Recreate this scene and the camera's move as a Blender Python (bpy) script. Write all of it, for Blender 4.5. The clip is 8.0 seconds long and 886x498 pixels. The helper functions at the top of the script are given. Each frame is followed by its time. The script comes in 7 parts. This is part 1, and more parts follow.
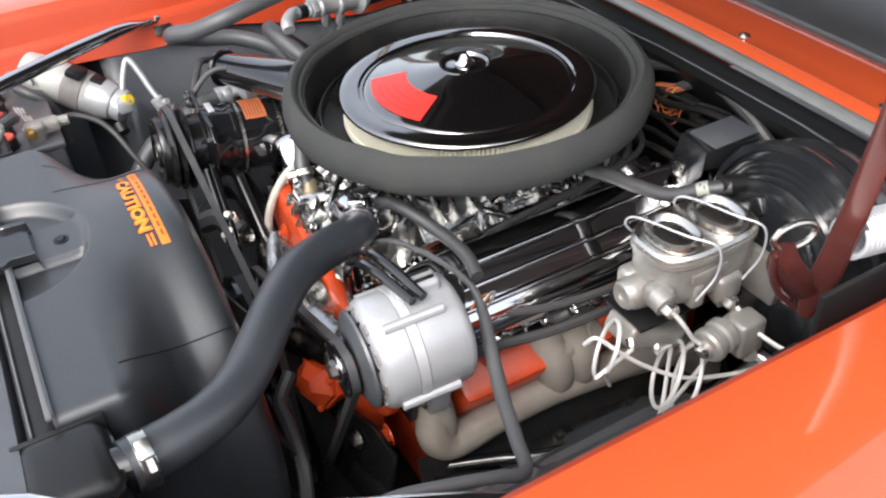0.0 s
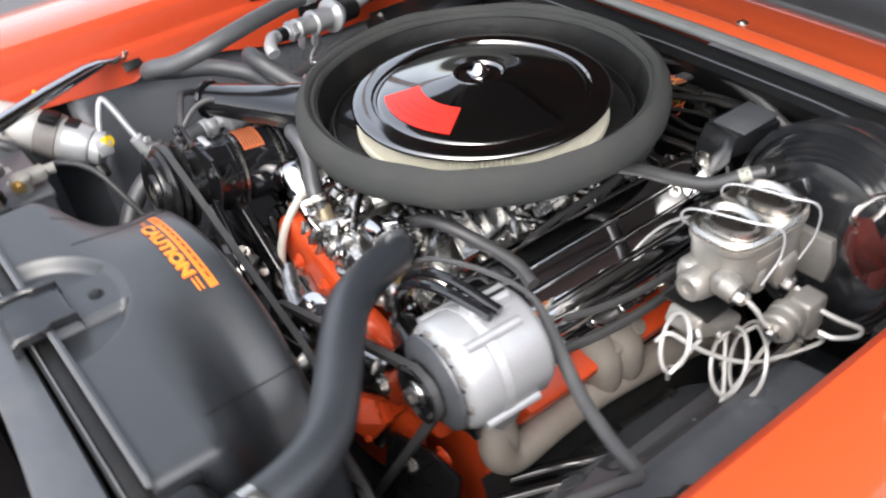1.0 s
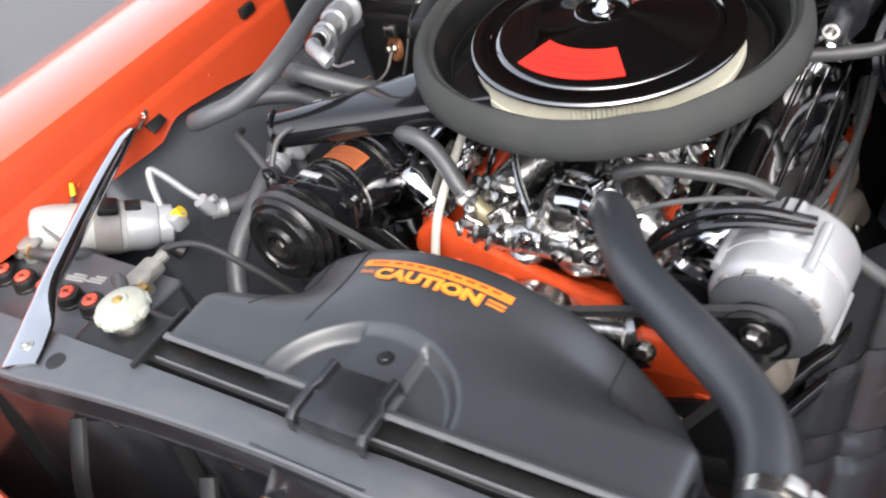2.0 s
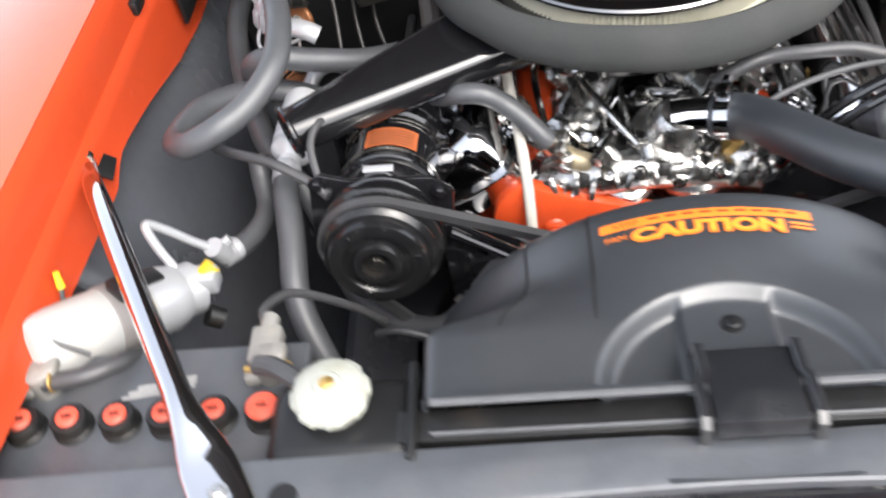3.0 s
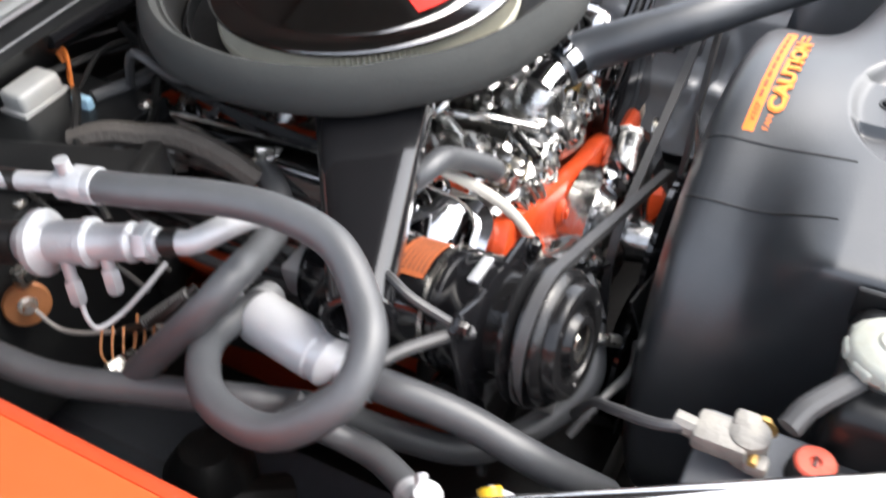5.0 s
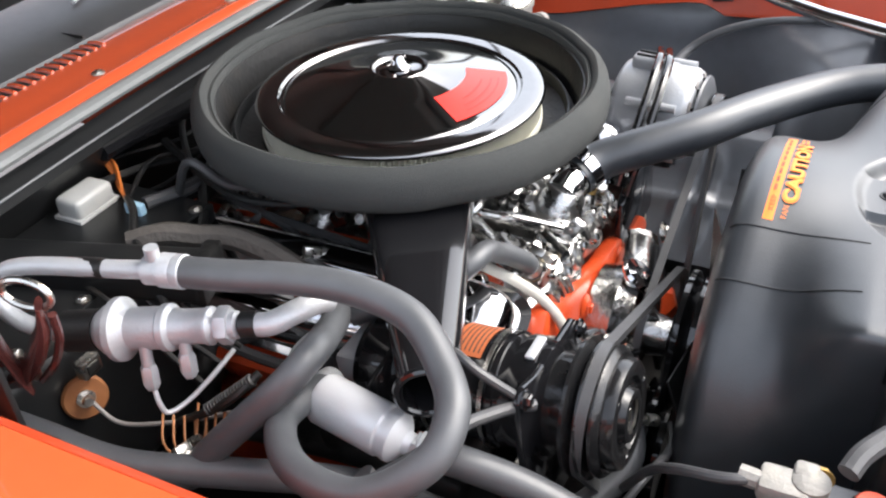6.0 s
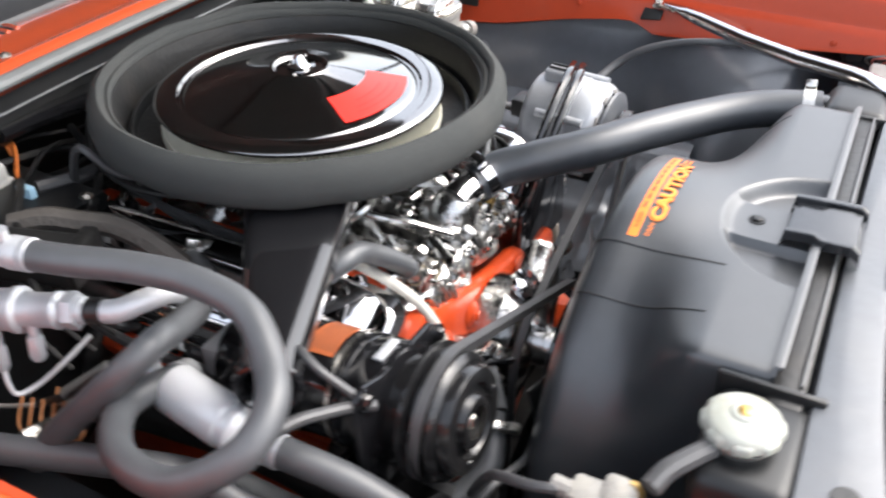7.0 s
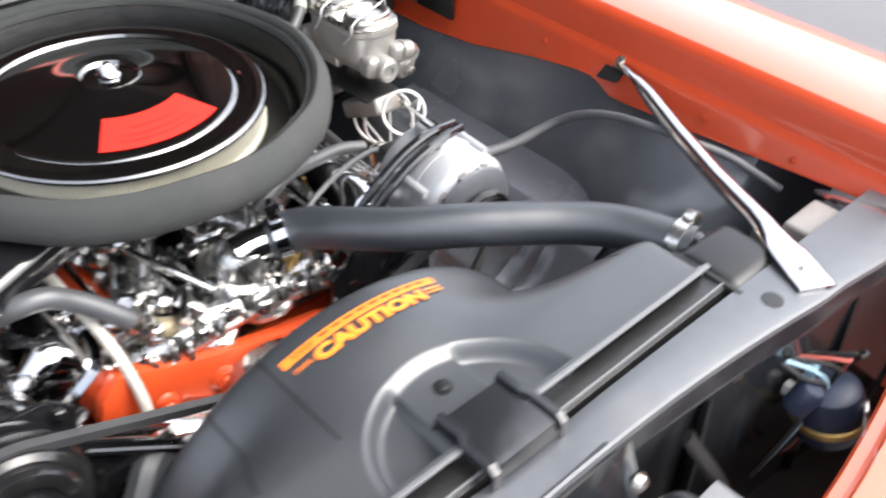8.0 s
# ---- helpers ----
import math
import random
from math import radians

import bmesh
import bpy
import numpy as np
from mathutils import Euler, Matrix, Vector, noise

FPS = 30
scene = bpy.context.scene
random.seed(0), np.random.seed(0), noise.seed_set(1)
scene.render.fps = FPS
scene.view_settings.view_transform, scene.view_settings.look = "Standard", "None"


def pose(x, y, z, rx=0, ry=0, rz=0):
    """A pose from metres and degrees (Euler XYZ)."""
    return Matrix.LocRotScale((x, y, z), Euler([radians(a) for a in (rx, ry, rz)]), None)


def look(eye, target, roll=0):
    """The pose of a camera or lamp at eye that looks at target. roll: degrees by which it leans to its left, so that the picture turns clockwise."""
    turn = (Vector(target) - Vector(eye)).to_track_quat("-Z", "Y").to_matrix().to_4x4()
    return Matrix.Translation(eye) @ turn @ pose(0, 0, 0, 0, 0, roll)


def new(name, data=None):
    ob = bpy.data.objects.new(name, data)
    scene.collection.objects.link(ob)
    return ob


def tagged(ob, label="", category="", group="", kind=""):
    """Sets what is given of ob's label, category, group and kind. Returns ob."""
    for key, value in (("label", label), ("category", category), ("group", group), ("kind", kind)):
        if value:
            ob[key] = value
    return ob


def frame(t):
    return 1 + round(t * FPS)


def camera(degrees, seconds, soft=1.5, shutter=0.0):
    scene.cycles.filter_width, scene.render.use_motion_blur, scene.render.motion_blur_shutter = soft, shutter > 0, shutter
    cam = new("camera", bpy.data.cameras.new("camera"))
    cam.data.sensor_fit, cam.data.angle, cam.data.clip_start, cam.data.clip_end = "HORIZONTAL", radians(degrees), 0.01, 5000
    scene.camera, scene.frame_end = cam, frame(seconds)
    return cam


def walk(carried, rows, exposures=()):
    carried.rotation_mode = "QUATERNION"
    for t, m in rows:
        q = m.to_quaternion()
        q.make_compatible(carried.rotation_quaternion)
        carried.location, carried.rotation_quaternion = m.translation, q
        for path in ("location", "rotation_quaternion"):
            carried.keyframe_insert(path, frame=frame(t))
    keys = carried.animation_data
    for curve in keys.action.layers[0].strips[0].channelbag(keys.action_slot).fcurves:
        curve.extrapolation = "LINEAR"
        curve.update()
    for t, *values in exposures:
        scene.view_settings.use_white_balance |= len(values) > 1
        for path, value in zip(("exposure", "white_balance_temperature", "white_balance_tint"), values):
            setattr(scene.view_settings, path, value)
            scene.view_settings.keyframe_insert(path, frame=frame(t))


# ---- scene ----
# Camera
cam = camera(52.1, 8.0, 2.1, 0.4)
PATH = [
    (0, (0.921, -0.509, 1.459), (-0.502, 0.196, 0.243), -4.7),
    (0.5, (0.894, -0.544, 1.448), (-0.525, 0.184, 0.241), -4.3),
    (1, (0.815, -0.636, 1.461), (-0.502, 0.258, 0.25), -6.0),
    (1.5, (0.638, -0.817, 1.48), (-0.53, 0.23, 0.239), -14.6),
    (1.7, (0.556, -0.855, 1.479), (-0.561, 0.221, 0.215), -15.5),
    (2.8, (-0.03, -0.965, 1.443), (-0.351, 0.395, 0.012), -10.3),
    (3, (-0.135, -0.927, 1.426), (-0.334, 0.432, -0.028), -10.3),
    (3.5, (-0.362, -0.823, 1.39), (-0.193, 0.519, -0.083), -7.7),
    (4, (-0.55, -0.765, 1.368), (0.05, 0.385, -0.154), -5.7),
    (4.5, (-0.623, -0.629, 1.365), (0.215, 0.36, -0.159), -9.0),
    (5, (-0.726, -0.519, 1.357), (0.501, 0.252, -0.021), -5.4),
    (5.2, (-0.768, -0.467, 1.363), (0.574, 0.234, 0.055), -3.1),
    (6.3, (-0.83, -0.479, 1.362), (0.629, 0.295, 0.235), -3.6),
    (6.5, (-0.828, -0.482, 1.367), (0.637, 0.279, 0.237), -3.4),
    (7, (-0.783, -0.586, 1.361), (0.679, 0.166, 0.222), -0.1),
    (7.5, (-0.611, -0.768, 1.399), (0.685, 0.185, 0.21), 2.8),
    (8, (-0.348, -0.857, 1.432), (0.752, 0.226, 0.161), 3.3),
]
EXPOSURES = [(0.0, 1.17), (1.0, 1.24), (1.7, 1.28), (2.8, 1.50), (3.5, 1.58), (4.0, 1.62), (4.5, 1.74), (5.0, 1.74), (6.5, 1.64), (7.5, 1.76), (8.0, 1.80)]
walk(cam, [(t, look(e, g, r)) for t, e, g, r in PATH], EXPOSURES)

# World, sun
world = bpy.data.worlds.new("sky")
scene.world = world
world.use_nodes = True
wn = world.node_tree
sky = wn.nodes.new("ShaderNodeTexSky")
sky.sky_type = "NISHITA"
sky.sun_disc = False
sky.sun_elevation = radians(52)
sky.sun_rotation = radians(140)
sky.air_density = 1.0
sky.dust_density = 4.0
bgn = wn.nodes["Background"]
bgn.inputs["Strength"].default_value = 0.215
pale = wn.nodes.new("ShaderNodeHueSaturation")
pale.inputs["Saturation"].default_value = 0.42
wn.links.new(sky.outputs["Color"], pale.inputs["Color"])
wn.links.new(pale.outputs["Color"], bgn.inputs["Color"])
sun_data = bpy.data.lights.new("sun", "SUN")
sun_data.energy = 0.3
sun_data.angle = radians(50)
sun_data.color = (1.0, 0.97, 0.93)
sun = new("sun", sun_data)
sun.matrix_world = look((1.1, -1.3, 2.98), (0, 0, 0.8))


# ------------------------------------------------------------ materials
def material(name, color, rough=0.5, metal=0.0, coat=0.0, vary=0.12, grain=60.0, bump=0.05, bump_scale=300.0, stain=0.0,
             stain_color=(0.2, 0.17, 0.14), stain_scale=8.0, rough_vary=0.08, emit=0.0, spec=0.5, coat_ior=1.5, bump_distance=0.002):
    m = bpy.data.materials.new(name)
    m.use_nodes = True
    nt = m.node_tree
    b = nt.nodes["Principled BSDF"]
    b.inputs["Metallic"].default_value = metal
    b.inputs["Specular IOR Level"].default_value = spec
    b.inputs["Coat Weight"].default_value = coat
    b.inputs["Coat Roughness"].default_value = 0.04
    b.inputs["Coat IOR"].default_value = coat_ior
    tc = nt.nodes.new("ShaderNodeTexCoord")

    def noise_node(scale, detail):
        n = nt.nodes.new("ShaderNodeTexNoise")
        n.inputs["Scale"].default_value = scale
        n.inputs["Detail"].default_value = detail
        nt.links.new(tc.outputs["Object"], n.inputs["Vector"])
        return n

    big = noise_node(stain_scale, 5)
    fine = noise_node(grain, 4)
    mix = nt.nodes.new("ShaderNodeMix")
    mix.data_type = "RGBA"
    dark = tuple(max(0, c * (1 - vary)) for c in color)
    light = tuple(min(1, c * (1 + vary)) for c in color)
    mix.inputs["A"].default_value = (*dark, 1)
    mix.inputs["B"].default_value = (*light, 1)
    nt.links.new(fine.outputs["Fac"], mix.inputs["Factor"])
    out = mix.outputs["Result"]
    if stain:
        ramp = nt.nodes.new("ShaderNodeMapRange")
        ramp.inputs["From Min"].default_value = 0.5
        ramp.inputs["From Max"].default_value = 0.75
        ramp.inputs["To Max"].default_value = stain
        nt.links.new(big.outputs["Fac"], ramp.inputs["Value"])
        mx = nt.nodes.new("ShaderNodeMix")
        mx.data_type = "RGBA"
        mx.inputs["B"].default_value = (*stain_color, 1)
        nt.links.new(ramp.outputs["Result"], mx.inputs["Factor"])
        nt.links.new(out, mx.inputs["A"])
        out = mx.outputs["Result"]
    nt.links.new(out, b.inputs["Base Color"])
    rr = nt.nodes.new("ShaderNodeMapRange")
    rr.inputs["To Min"].default_value = max(0.02, rough - rough_vary)
    rr.inputs["To Max"].default_value = min(1, rough + rough_vary)
    nt.links.new(big.outputs["Fac"], rr.inputs["Value"])
    nt.links.new(rr.outputs["Result"], b.inputs["Roughness"])
    if bump:
        bn = noise_node(bump_scale, 3)
        bp = nt.nodes.new("ShaderNodeBump")
        bp.inputs["Strength"].default_value = bump
        bp.inputs["Distance"].default_value = bump_distance
        nt.links.new(bn.outputs["Fac"], bp.inputs["Height"])
        nt.links.new(bp.outputs["Normal"], b.inputs["Normal"])
    if emit:
        b.inputs["Emission Color"].default_value = (*color, 1)
        b.inputs["Emission Strength"].default_value = emit
    return m


PAINT = material("orange_car_paint", (0.58, 0.084, 0.024), 0.22, coat=1.0, vary=0.05, bump=0.20, bump_scale=13, rough_vary=0.04, coat_ior=1.72, spec=0.5, bump_distance=0.006)
# Fender paint with less clearcoat, darkened to hold the shade facing the bay
PAINT_IN = material("orange_paint_inner_shaded", (0.42, 0.046, 0.012), 0.42, spec=0.35, coat=0.12, vary=0.08, bump=0.03, bump_scale=120, stain=0.25, stain_color=(0.35, 0.05, 0.015))
ENGINE = material("engine_orange_enamel", (0.58, 0.066, 0.015), 0.36, coat=0.15, vary=0.1, bump=0.25, bump_scale=180, stain=0.35, stain_color=(0.25, 0.03, 0.01), stain_scale=25)
BLACK = material("satin_black_paint", (0.009, 0.0095, 0.010), 0.38, spec=0.4, vary=0.25, bump=0.06, stain=0.25, stain_color=(0.025, 0.023, 0.02))
GLOSS = material("gloss_black_enamel", (0.008, 0.008, 0.009), 0.12, coat=0.6, vary=0.2, bump=0.03, bump_scale=90)
PLASTIC = material("black_moulded_plastic", (0.028, 0.031, 0.035), 0.38, spec=0.90, vary=0.18, bump=0.10, bump_scale=700, stain=0.35, stain_color=(0.05, 0.05, 0.05), stain_scale=6)
INNER = material("black_inner_fender_paint", (0.075, 0.082, 0.093), 0.26, spec=1.0, vary=0.12, bump=0.04, bump_scale=150, stain=0.12, stain_color=(0.04, 0.04, 0.04), stain_scale=5, rough_vary=0.05)
SUPPORT = material("semi_gloss_black_sheet_metal", (0.064, 0.069, 0.077), 0.43, spec=1.0, vary=0.2, bump=0.22, bump_scale=55, bump_distance=0.003, stain=0.5, stain_color=(0.10, 0.10, 0.10), stain_scale=16, rough_vary=0.14)
RUBBER = material("grey_black_rubber", (0.044, 0.044, 0.046), 0.48, spec=0.7, vary=0.25, bump=0.12, bump_scale=500, stain=0.4, stain_color=(0.07, 0.068, 0.064), stain_scale=20)
HOSE = material("smooth_hose_rubber", (0.060, 0.063, 0.068), 0.46, spec=0.7, vary=0.2, bump=0.05, bump_scale=400, stain=0.3, stain_color=(0.055, 0.055, 0.055), stain_scale=25)
RAD_RUBBER = material("dressed_radiator_hose_rubber", (0.026, 0.030, 0.036), 0.42, spec=0.9, vary=0.2, bump=0.06, bump_scale=300, stain=0.3, stain_color=(0.05, 0.05, 0.05), stain_scale=22)
FOAM = material("grey_foam_seal", (0.043, 0.0455, 0.0445), 0.85, vary=0.35, grain=900, bump=0.5, bump_scale=900, stain=0.4, stain_color=(0.07, 0.068, 0.064), stain_scale=14, spec=0.25)
CHROME = material("chrome", (0.66, 0.66, 0.67), 0.06, metal=1.0, vary=0.02, bump=0.01, bump_scale=40, rough_vary=0.03)
# Chrome colour lowered to stand in for dark surroundings mirrored in the lid
LID = material("reflection_darkened_lid_chrome", (0.30, 0.293, 0.288), 0.085, metal=1.0, vary=0.04, bump=0.02, bump_scale=40, rough_vary=0.04, stain=0.25, stain_color=(0.19, 0.185, 0.185), stain_scale=18)
BRIGHT = material("bright_metal_fitting", (0.45, 0.445, 0.435), 0.20, metal=1.0, vary=0.1, bump=0.25, bump_distance=0.004, bump_scale=90, rough_vary=0.1, stain=0.4, stain_color=(0.22, 0.21, 0.20), stain_scale=50)
POLISHED = material("polished_cast_aluminium", (0.52, 0.515, 0.50), 0.29, metal=1.0, vary=0.12, bump=0.5, bump_distance=0.005, bump_scale=60, rough_vary=0.14, stain=0.55, stain_color=(0.14, 0.135, 0.125), stain_scale=40)
ALUMINIUM = material("silver_cast_aluminium", (0.42, 0.43, 0.445), 0.36, metal=0.35, vary=0.08, bump=0.2, bump_scale=300, stain=0.25, stain_color=(0.4, 0.4, 0.4), stain_scale=22)
SILVER = material("silver_paint", (0.55, 0.56, 0.58), 0.4, metal=0.4, vary=0.08, bump=0.1, bump_scale=350, stain=0.3, stain_color=(0.35, 0.34, 0.32), stain_scale=25)
CASTIRON = material("bare_cast_iron_grey", (0.33, 0.32, 0.30), 0.42, metal=0.5, vary=0.15, bump=0.35, bump_scale=350, stain=0.6, stain_color=(0.19, 0.15, 0.11), stain_scale=16)
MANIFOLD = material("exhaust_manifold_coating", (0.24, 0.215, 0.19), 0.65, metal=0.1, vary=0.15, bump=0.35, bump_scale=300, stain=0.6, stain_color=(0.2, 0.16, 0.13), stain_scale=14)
STEEL = material("zinc_plated_steel", (0.6, 0.58, 0.54), 0.28, metal=1.0, vary=0.1, bump=0.06, stain=0.4, stain_color=(0.35, 0.3, 0.22), stain_scale=40)
LINE = material("steel_brake_line", (0.74, 0.73, 0.71), 0.3, metal=0.35, vary=0.06, bump=0.03)
WHITE = material("white_plastic", (0.38, 0.38, 0.365), 0.4, vary=0.05, bump=0.04, stain=0.3, stain_color=(0.5, 0.46, 0.38), stain_scale=25)
CREAM = material("aged_white_cap_paint", (0.34, 0.35, 0.31), 0.45, vary=0.06, bump=0.08, stain=0.7, stain_color=(0.27, 0.26, 0.19), stain_scale=60)
RED = material("red_decal", (0.75, 0.03, 0.02), 0.4, vary=0.04, bump=0.0)
ORANGE_LABEL = material("orange_label", (0.85, 0.20, 0.02), 0.5, vary=0.06, bump=0.02)
YELLOW_INK = material("yellow_label_ink", (0.82, 0.29, 0.03), 0.5, vary=0.04, bump=0.0)
BLACK_INK = material("black_label_ink", (0.03, 0.025, 0.02), 0.6, vary=0.1, bump=0.0)
BROWN_INK = material("brown_label_ink", (0.22, 0.045, 0.01), 0.55, vary=0.15, bump=0.0)
NAVY = material("blue_grey_motor_paint", (0.03, 0.04, 0.07), 0.4, vary=0.2, bump=0.1)
YELLOW = material("yellow_plastic", (0.75, 0.50, 0.02), 0.4, vary=0.06, bump=0.02)
PAPER = material("pleated_filter_paper", (0.66, 0.645, 0.55), 0.8, vary=0.12, bump=0.1, spec=0.2)
CAPRED = material("red_battery_cap", (0.62, 0.09, 0.05), 0.45, vary=0.12, bump=0.05, stain=0.4, stain_color=(0.5, 0.2, 0.15), stain_scale=60)
BRASS = material("aged_brass", (0.55, 0.36, 0.12), 0.4, metal=0.8, vary=0.2, bump=0.15, stain=0.5, stain_color=(0.3, 0.18, 0.07), stain_scale=60)
LEAD = material("grey_lead_terminal", (0.27, 0.26, 0.24), 0.6, metal=0.4, vary=0.2, bump=0.5, bump_scale=200, stain=0.5, stain_color=(0.40, 0.37, 0.31), stain_scale=80)
MAROON = material("hood_hinge_dark_red_paint", (0.060, 0.017, 0.015), 0.22, coat=0.8, vary=0.15, bump=0.05, stain=0.4, stain_color=(0.06, 0.02, 0.015), stain_scale=30)
CLOTH = material("braided_sleeve", (0.55, 0.52, 0.46), 0.7, vary=0.2, bump=0.5, bump_scale=900)
WIRE_ORANGE = material("orange_wire", (0.55, 0.15, 0.03), 0.5, vary=0.1, bump=0.0)
RAIL = material("worn_grey_rail", (0.11, 0.113, 0.117), 0.35, vary=0.15, bump=0.1, stain=0.4, stain_color=(0.12, 0.12, 0.12), stain_scale=50)
SEAL = material("pale_grey_weatherstrip", (0.17, 0.175, 0.172), 0.55, vary=0.15, bump=0.15, bump_scale=300, stain=0.4, stain_color=(0.10, 0.10, 0.098), stain_scale=9)
LATCH = material("pale_painted_latch_metal", (0.18, 0.185, 0.195), 0.42, vary=0.1, bump=0.1, stain=0.4, stain_color=(0.17, 0.17, 0.17), stain_scale=30)
CLUTCH = material("dull_black_pulley_paint", (0.010, 0.010, 0.0105), 0.17, vary=0.3, bump=0.12, bump_scale=250, stain=0.25, stain_color=(0.05, 0.048, 0.046), stain_scale=50)
COPPER = material("brown_copper_terminal", (0.30, 0.12, 0.045), 0.5, metal=0.3, vary=0.2, bump=0.1, stain=0.5, stain_color=(0.16, 0.08, 0.04), stain_scale=70)
DULL = material("grey_painted_box", (0.21, 0.195, 0.185), 0.55, vary=0.15, bump=0.1, stain=0.4, stain_color=(0.14, 0.11, 0.10), stain_scale=40)
WIRE_RED = material("faded_red_wire", (0.42, 0.10, 0.08), 0.5, vary=0.1, bump=0.0)
WIRE_BLUE = material("light_blue_connector", (0.35, 0.55, 0.68), 0.5, vary=0.1, bump=0.0)
ASPHALT = material("asphalt", (0.11, 0.11, 0.114), 0.85, vary=0.35, grain=250, bump=0.6, bump_scale=260, stain=0.5, stain_color=(0.08, 0.08, 0.08), stain_scale=1.2)
SLEEVE = material("grey_loom_sleeve", (0.080, 0.082, 0.086), 0.5, vary=0.2, bump=0.2, bump_scale=300, stain=0.4, stain_color=(0.07, 0.07, 0.068), stain_scale=30)
TAPE = material("brown_grey_cloth_tape", (0.075, 0.066, 0.058), 0.7, vary=0.25, bump=0.5, bump_scale=160, bump_distance=0.004, stain=0.5, stain_color=(0.04, 0.036, 0.032), stain_scale=30)
CANPAINT = material("bright_silver_can_paint", (0.64, 0.65, 0.67), 0.34, metal=0.25, vary=0.05, bump=0.08, bump_scale=300, stain=0.25, stain_color=(0.5, 0.5, 0.5), stain_scale=30)
BOOSTER = material("weathered_black_enamel", (0.013, 0.014, 0.016), 0.17, spec=0.8, vary=0.2, bump=0.06, bump_scale=120, stain=0.4, stain_color=(0.055, 0.055, 0.055), stain_scale=18)
FITTING = material("dull_tan_brass_fitting", (0.32, 0.27, 0.18), 0.45, metal=0.5, vary=0.2, bump=0.15, stain=0.5, stain_color=(0.20, 0.17, 0.12), stain_scale=60)
GLASS = material("dark_windshield_glass", (0.012, 0.014, 0.016), 0.06, coat=0.8, vary=0.05, bump=0.0)
HOODMAT = material("hood_underside_paint", (0.021, 0.0205, 0.0205), 0.4, vary=0.2, bump=0.1)
HOODPAD = material("hood_insulation_pad", (0.030, 0.031, 0.030), 0.9, vary=0.3, bump=0.5, bump_scale=200, spec=0.15)
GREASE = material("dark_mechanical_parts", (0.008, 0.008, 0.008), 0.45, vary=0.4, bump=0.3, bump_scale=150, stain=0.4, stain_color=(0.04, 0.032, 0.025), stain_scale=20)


# ------------------------------------------------------------ mesh helpers
def thing(name, loc, label, category, group="", kind=""):
    ob = new(name)
    ob.location = loc
    ob.empty_display_size = 0.05
    return tagged(ob, label, category, group, kind)


def world_of(ob):
    v = Vector((0, 0, 0))
    while ob is not None:
        v = v + ob.location
        ob = ob.parent
    return v


def part(name, bm, mat, parent=None, label="", sharp=0.6):
    """One mesh object from a bmesh in world coordinates, under a thing or a part."""
    bmesh.ops.recalc_face_normals(bm, faces=bm.faces)
    for f in bm.faces:
        f.smooth = True
    for e in bm.edges:
        if len(e.link_faces) == 2 and e.calc_face_angle(0) > sharp:
            e.smooth = False
    base = world_of(parent) if parent is not None else Vector((0, 0, 0))
    centre = Vector((0, 0, 0))
    for v in bm.verts:
        centre += v.co
    centre /= max(1, len(bm.verts))
    for v in bm.verts:
        v.co -= centre
    me = bpy.data.meshes.new(name)
    bm.to_mesh(me)
    bm.free()
    me.materials.append(mat)
    ob = new(name, me)
    ob.location = centre - base
    if parent is not None:
        ob.parent = parent
    if label:
        ob["label"] = label
    return ob


def axis(origin, direction, up=(0, 0, 1)):
    """Matrix whose local z runs along direction, and whose local y leans to up."""
    z = Vector(direction).normalized()
    x = Vector(up).cross(z)
    if x.length < 1e-4:
        x = Vector((1, 0, 0)).cross(z)
        if x.length < 1e-4:
            x = Vector((0, 1, 0)).cross(z)
    x.normalize()
    y = z.cross(x)
    m = Matrix((x, y, z)).transposed().to_4x4()
    m.translation = Vector(origin)
    return m


def merge(*bms):
    out = bms[0]
    for b in bms[1:]:
        me = bpy.data.meshes.new("tmp")
        b.to_mesh(me)
        b.free()
        out.from_mesh(me)
        bpy.data.meshes.remove(me)
    return out


def box(c, s, bevel=0.0, m=None, seg=2):
    bm = bmesh.new()
    bmesh.ops.create_cube(bm, size=1)
    for v in bm.verts:
        v.co = Vector((v.co.x * s[0], v.co.y * s[1], v.co.z * s[2]))
    if bevel:
        bmesh.ops.bevel(bm, geom=bm.edges[:], offset=bevel, segments=seg, affect="EDGES", profile=0.5)
    mm = Matrix.Translation(Vector(c)) if m is None else m @ Matrix.Translation(Vector(c))
    bmesh.ops.transform(bm, matrix=mm, verts=bm.verts)
    return bm


def lathe(profile, m=None, seg=48, squash=(1, 1)):
    """Revolves (radius, height) pairs about local z. Closed where the radius is 0."""
    bm = bmesh.new()
    rings = []
    for r, z in profile:
        if r < 1e-6:
            rings.append([bm.verts.new((0, 0, z))])
        else:
            rings.append([bm.verts.new((r * math.cos(2 * math.pi * i / seg) * squash[0], r * math.sin(2 * math.pi * i / seg) * squash[1], z)) for i in range(seg)])
    for a, b in zip(rings, rings[1:]):
        for i in range(seg):
            j = (i + 1) % seg
            if len(a) == 1 and len(b) == 1:
                break
            if len(a) == 1:
                bm.faces.new((a[0], b[i], b[j]))
            elif len(b) == 1:
                bm.faces.new((a[i], a[j], b[0]))
            else:
                bm.faces.new((a[i], a[j], b[j], b[i]))
    if m is not None:
        bmesh.ops.transform(bm, matrix=m, verts=bm.verts)
    return bm


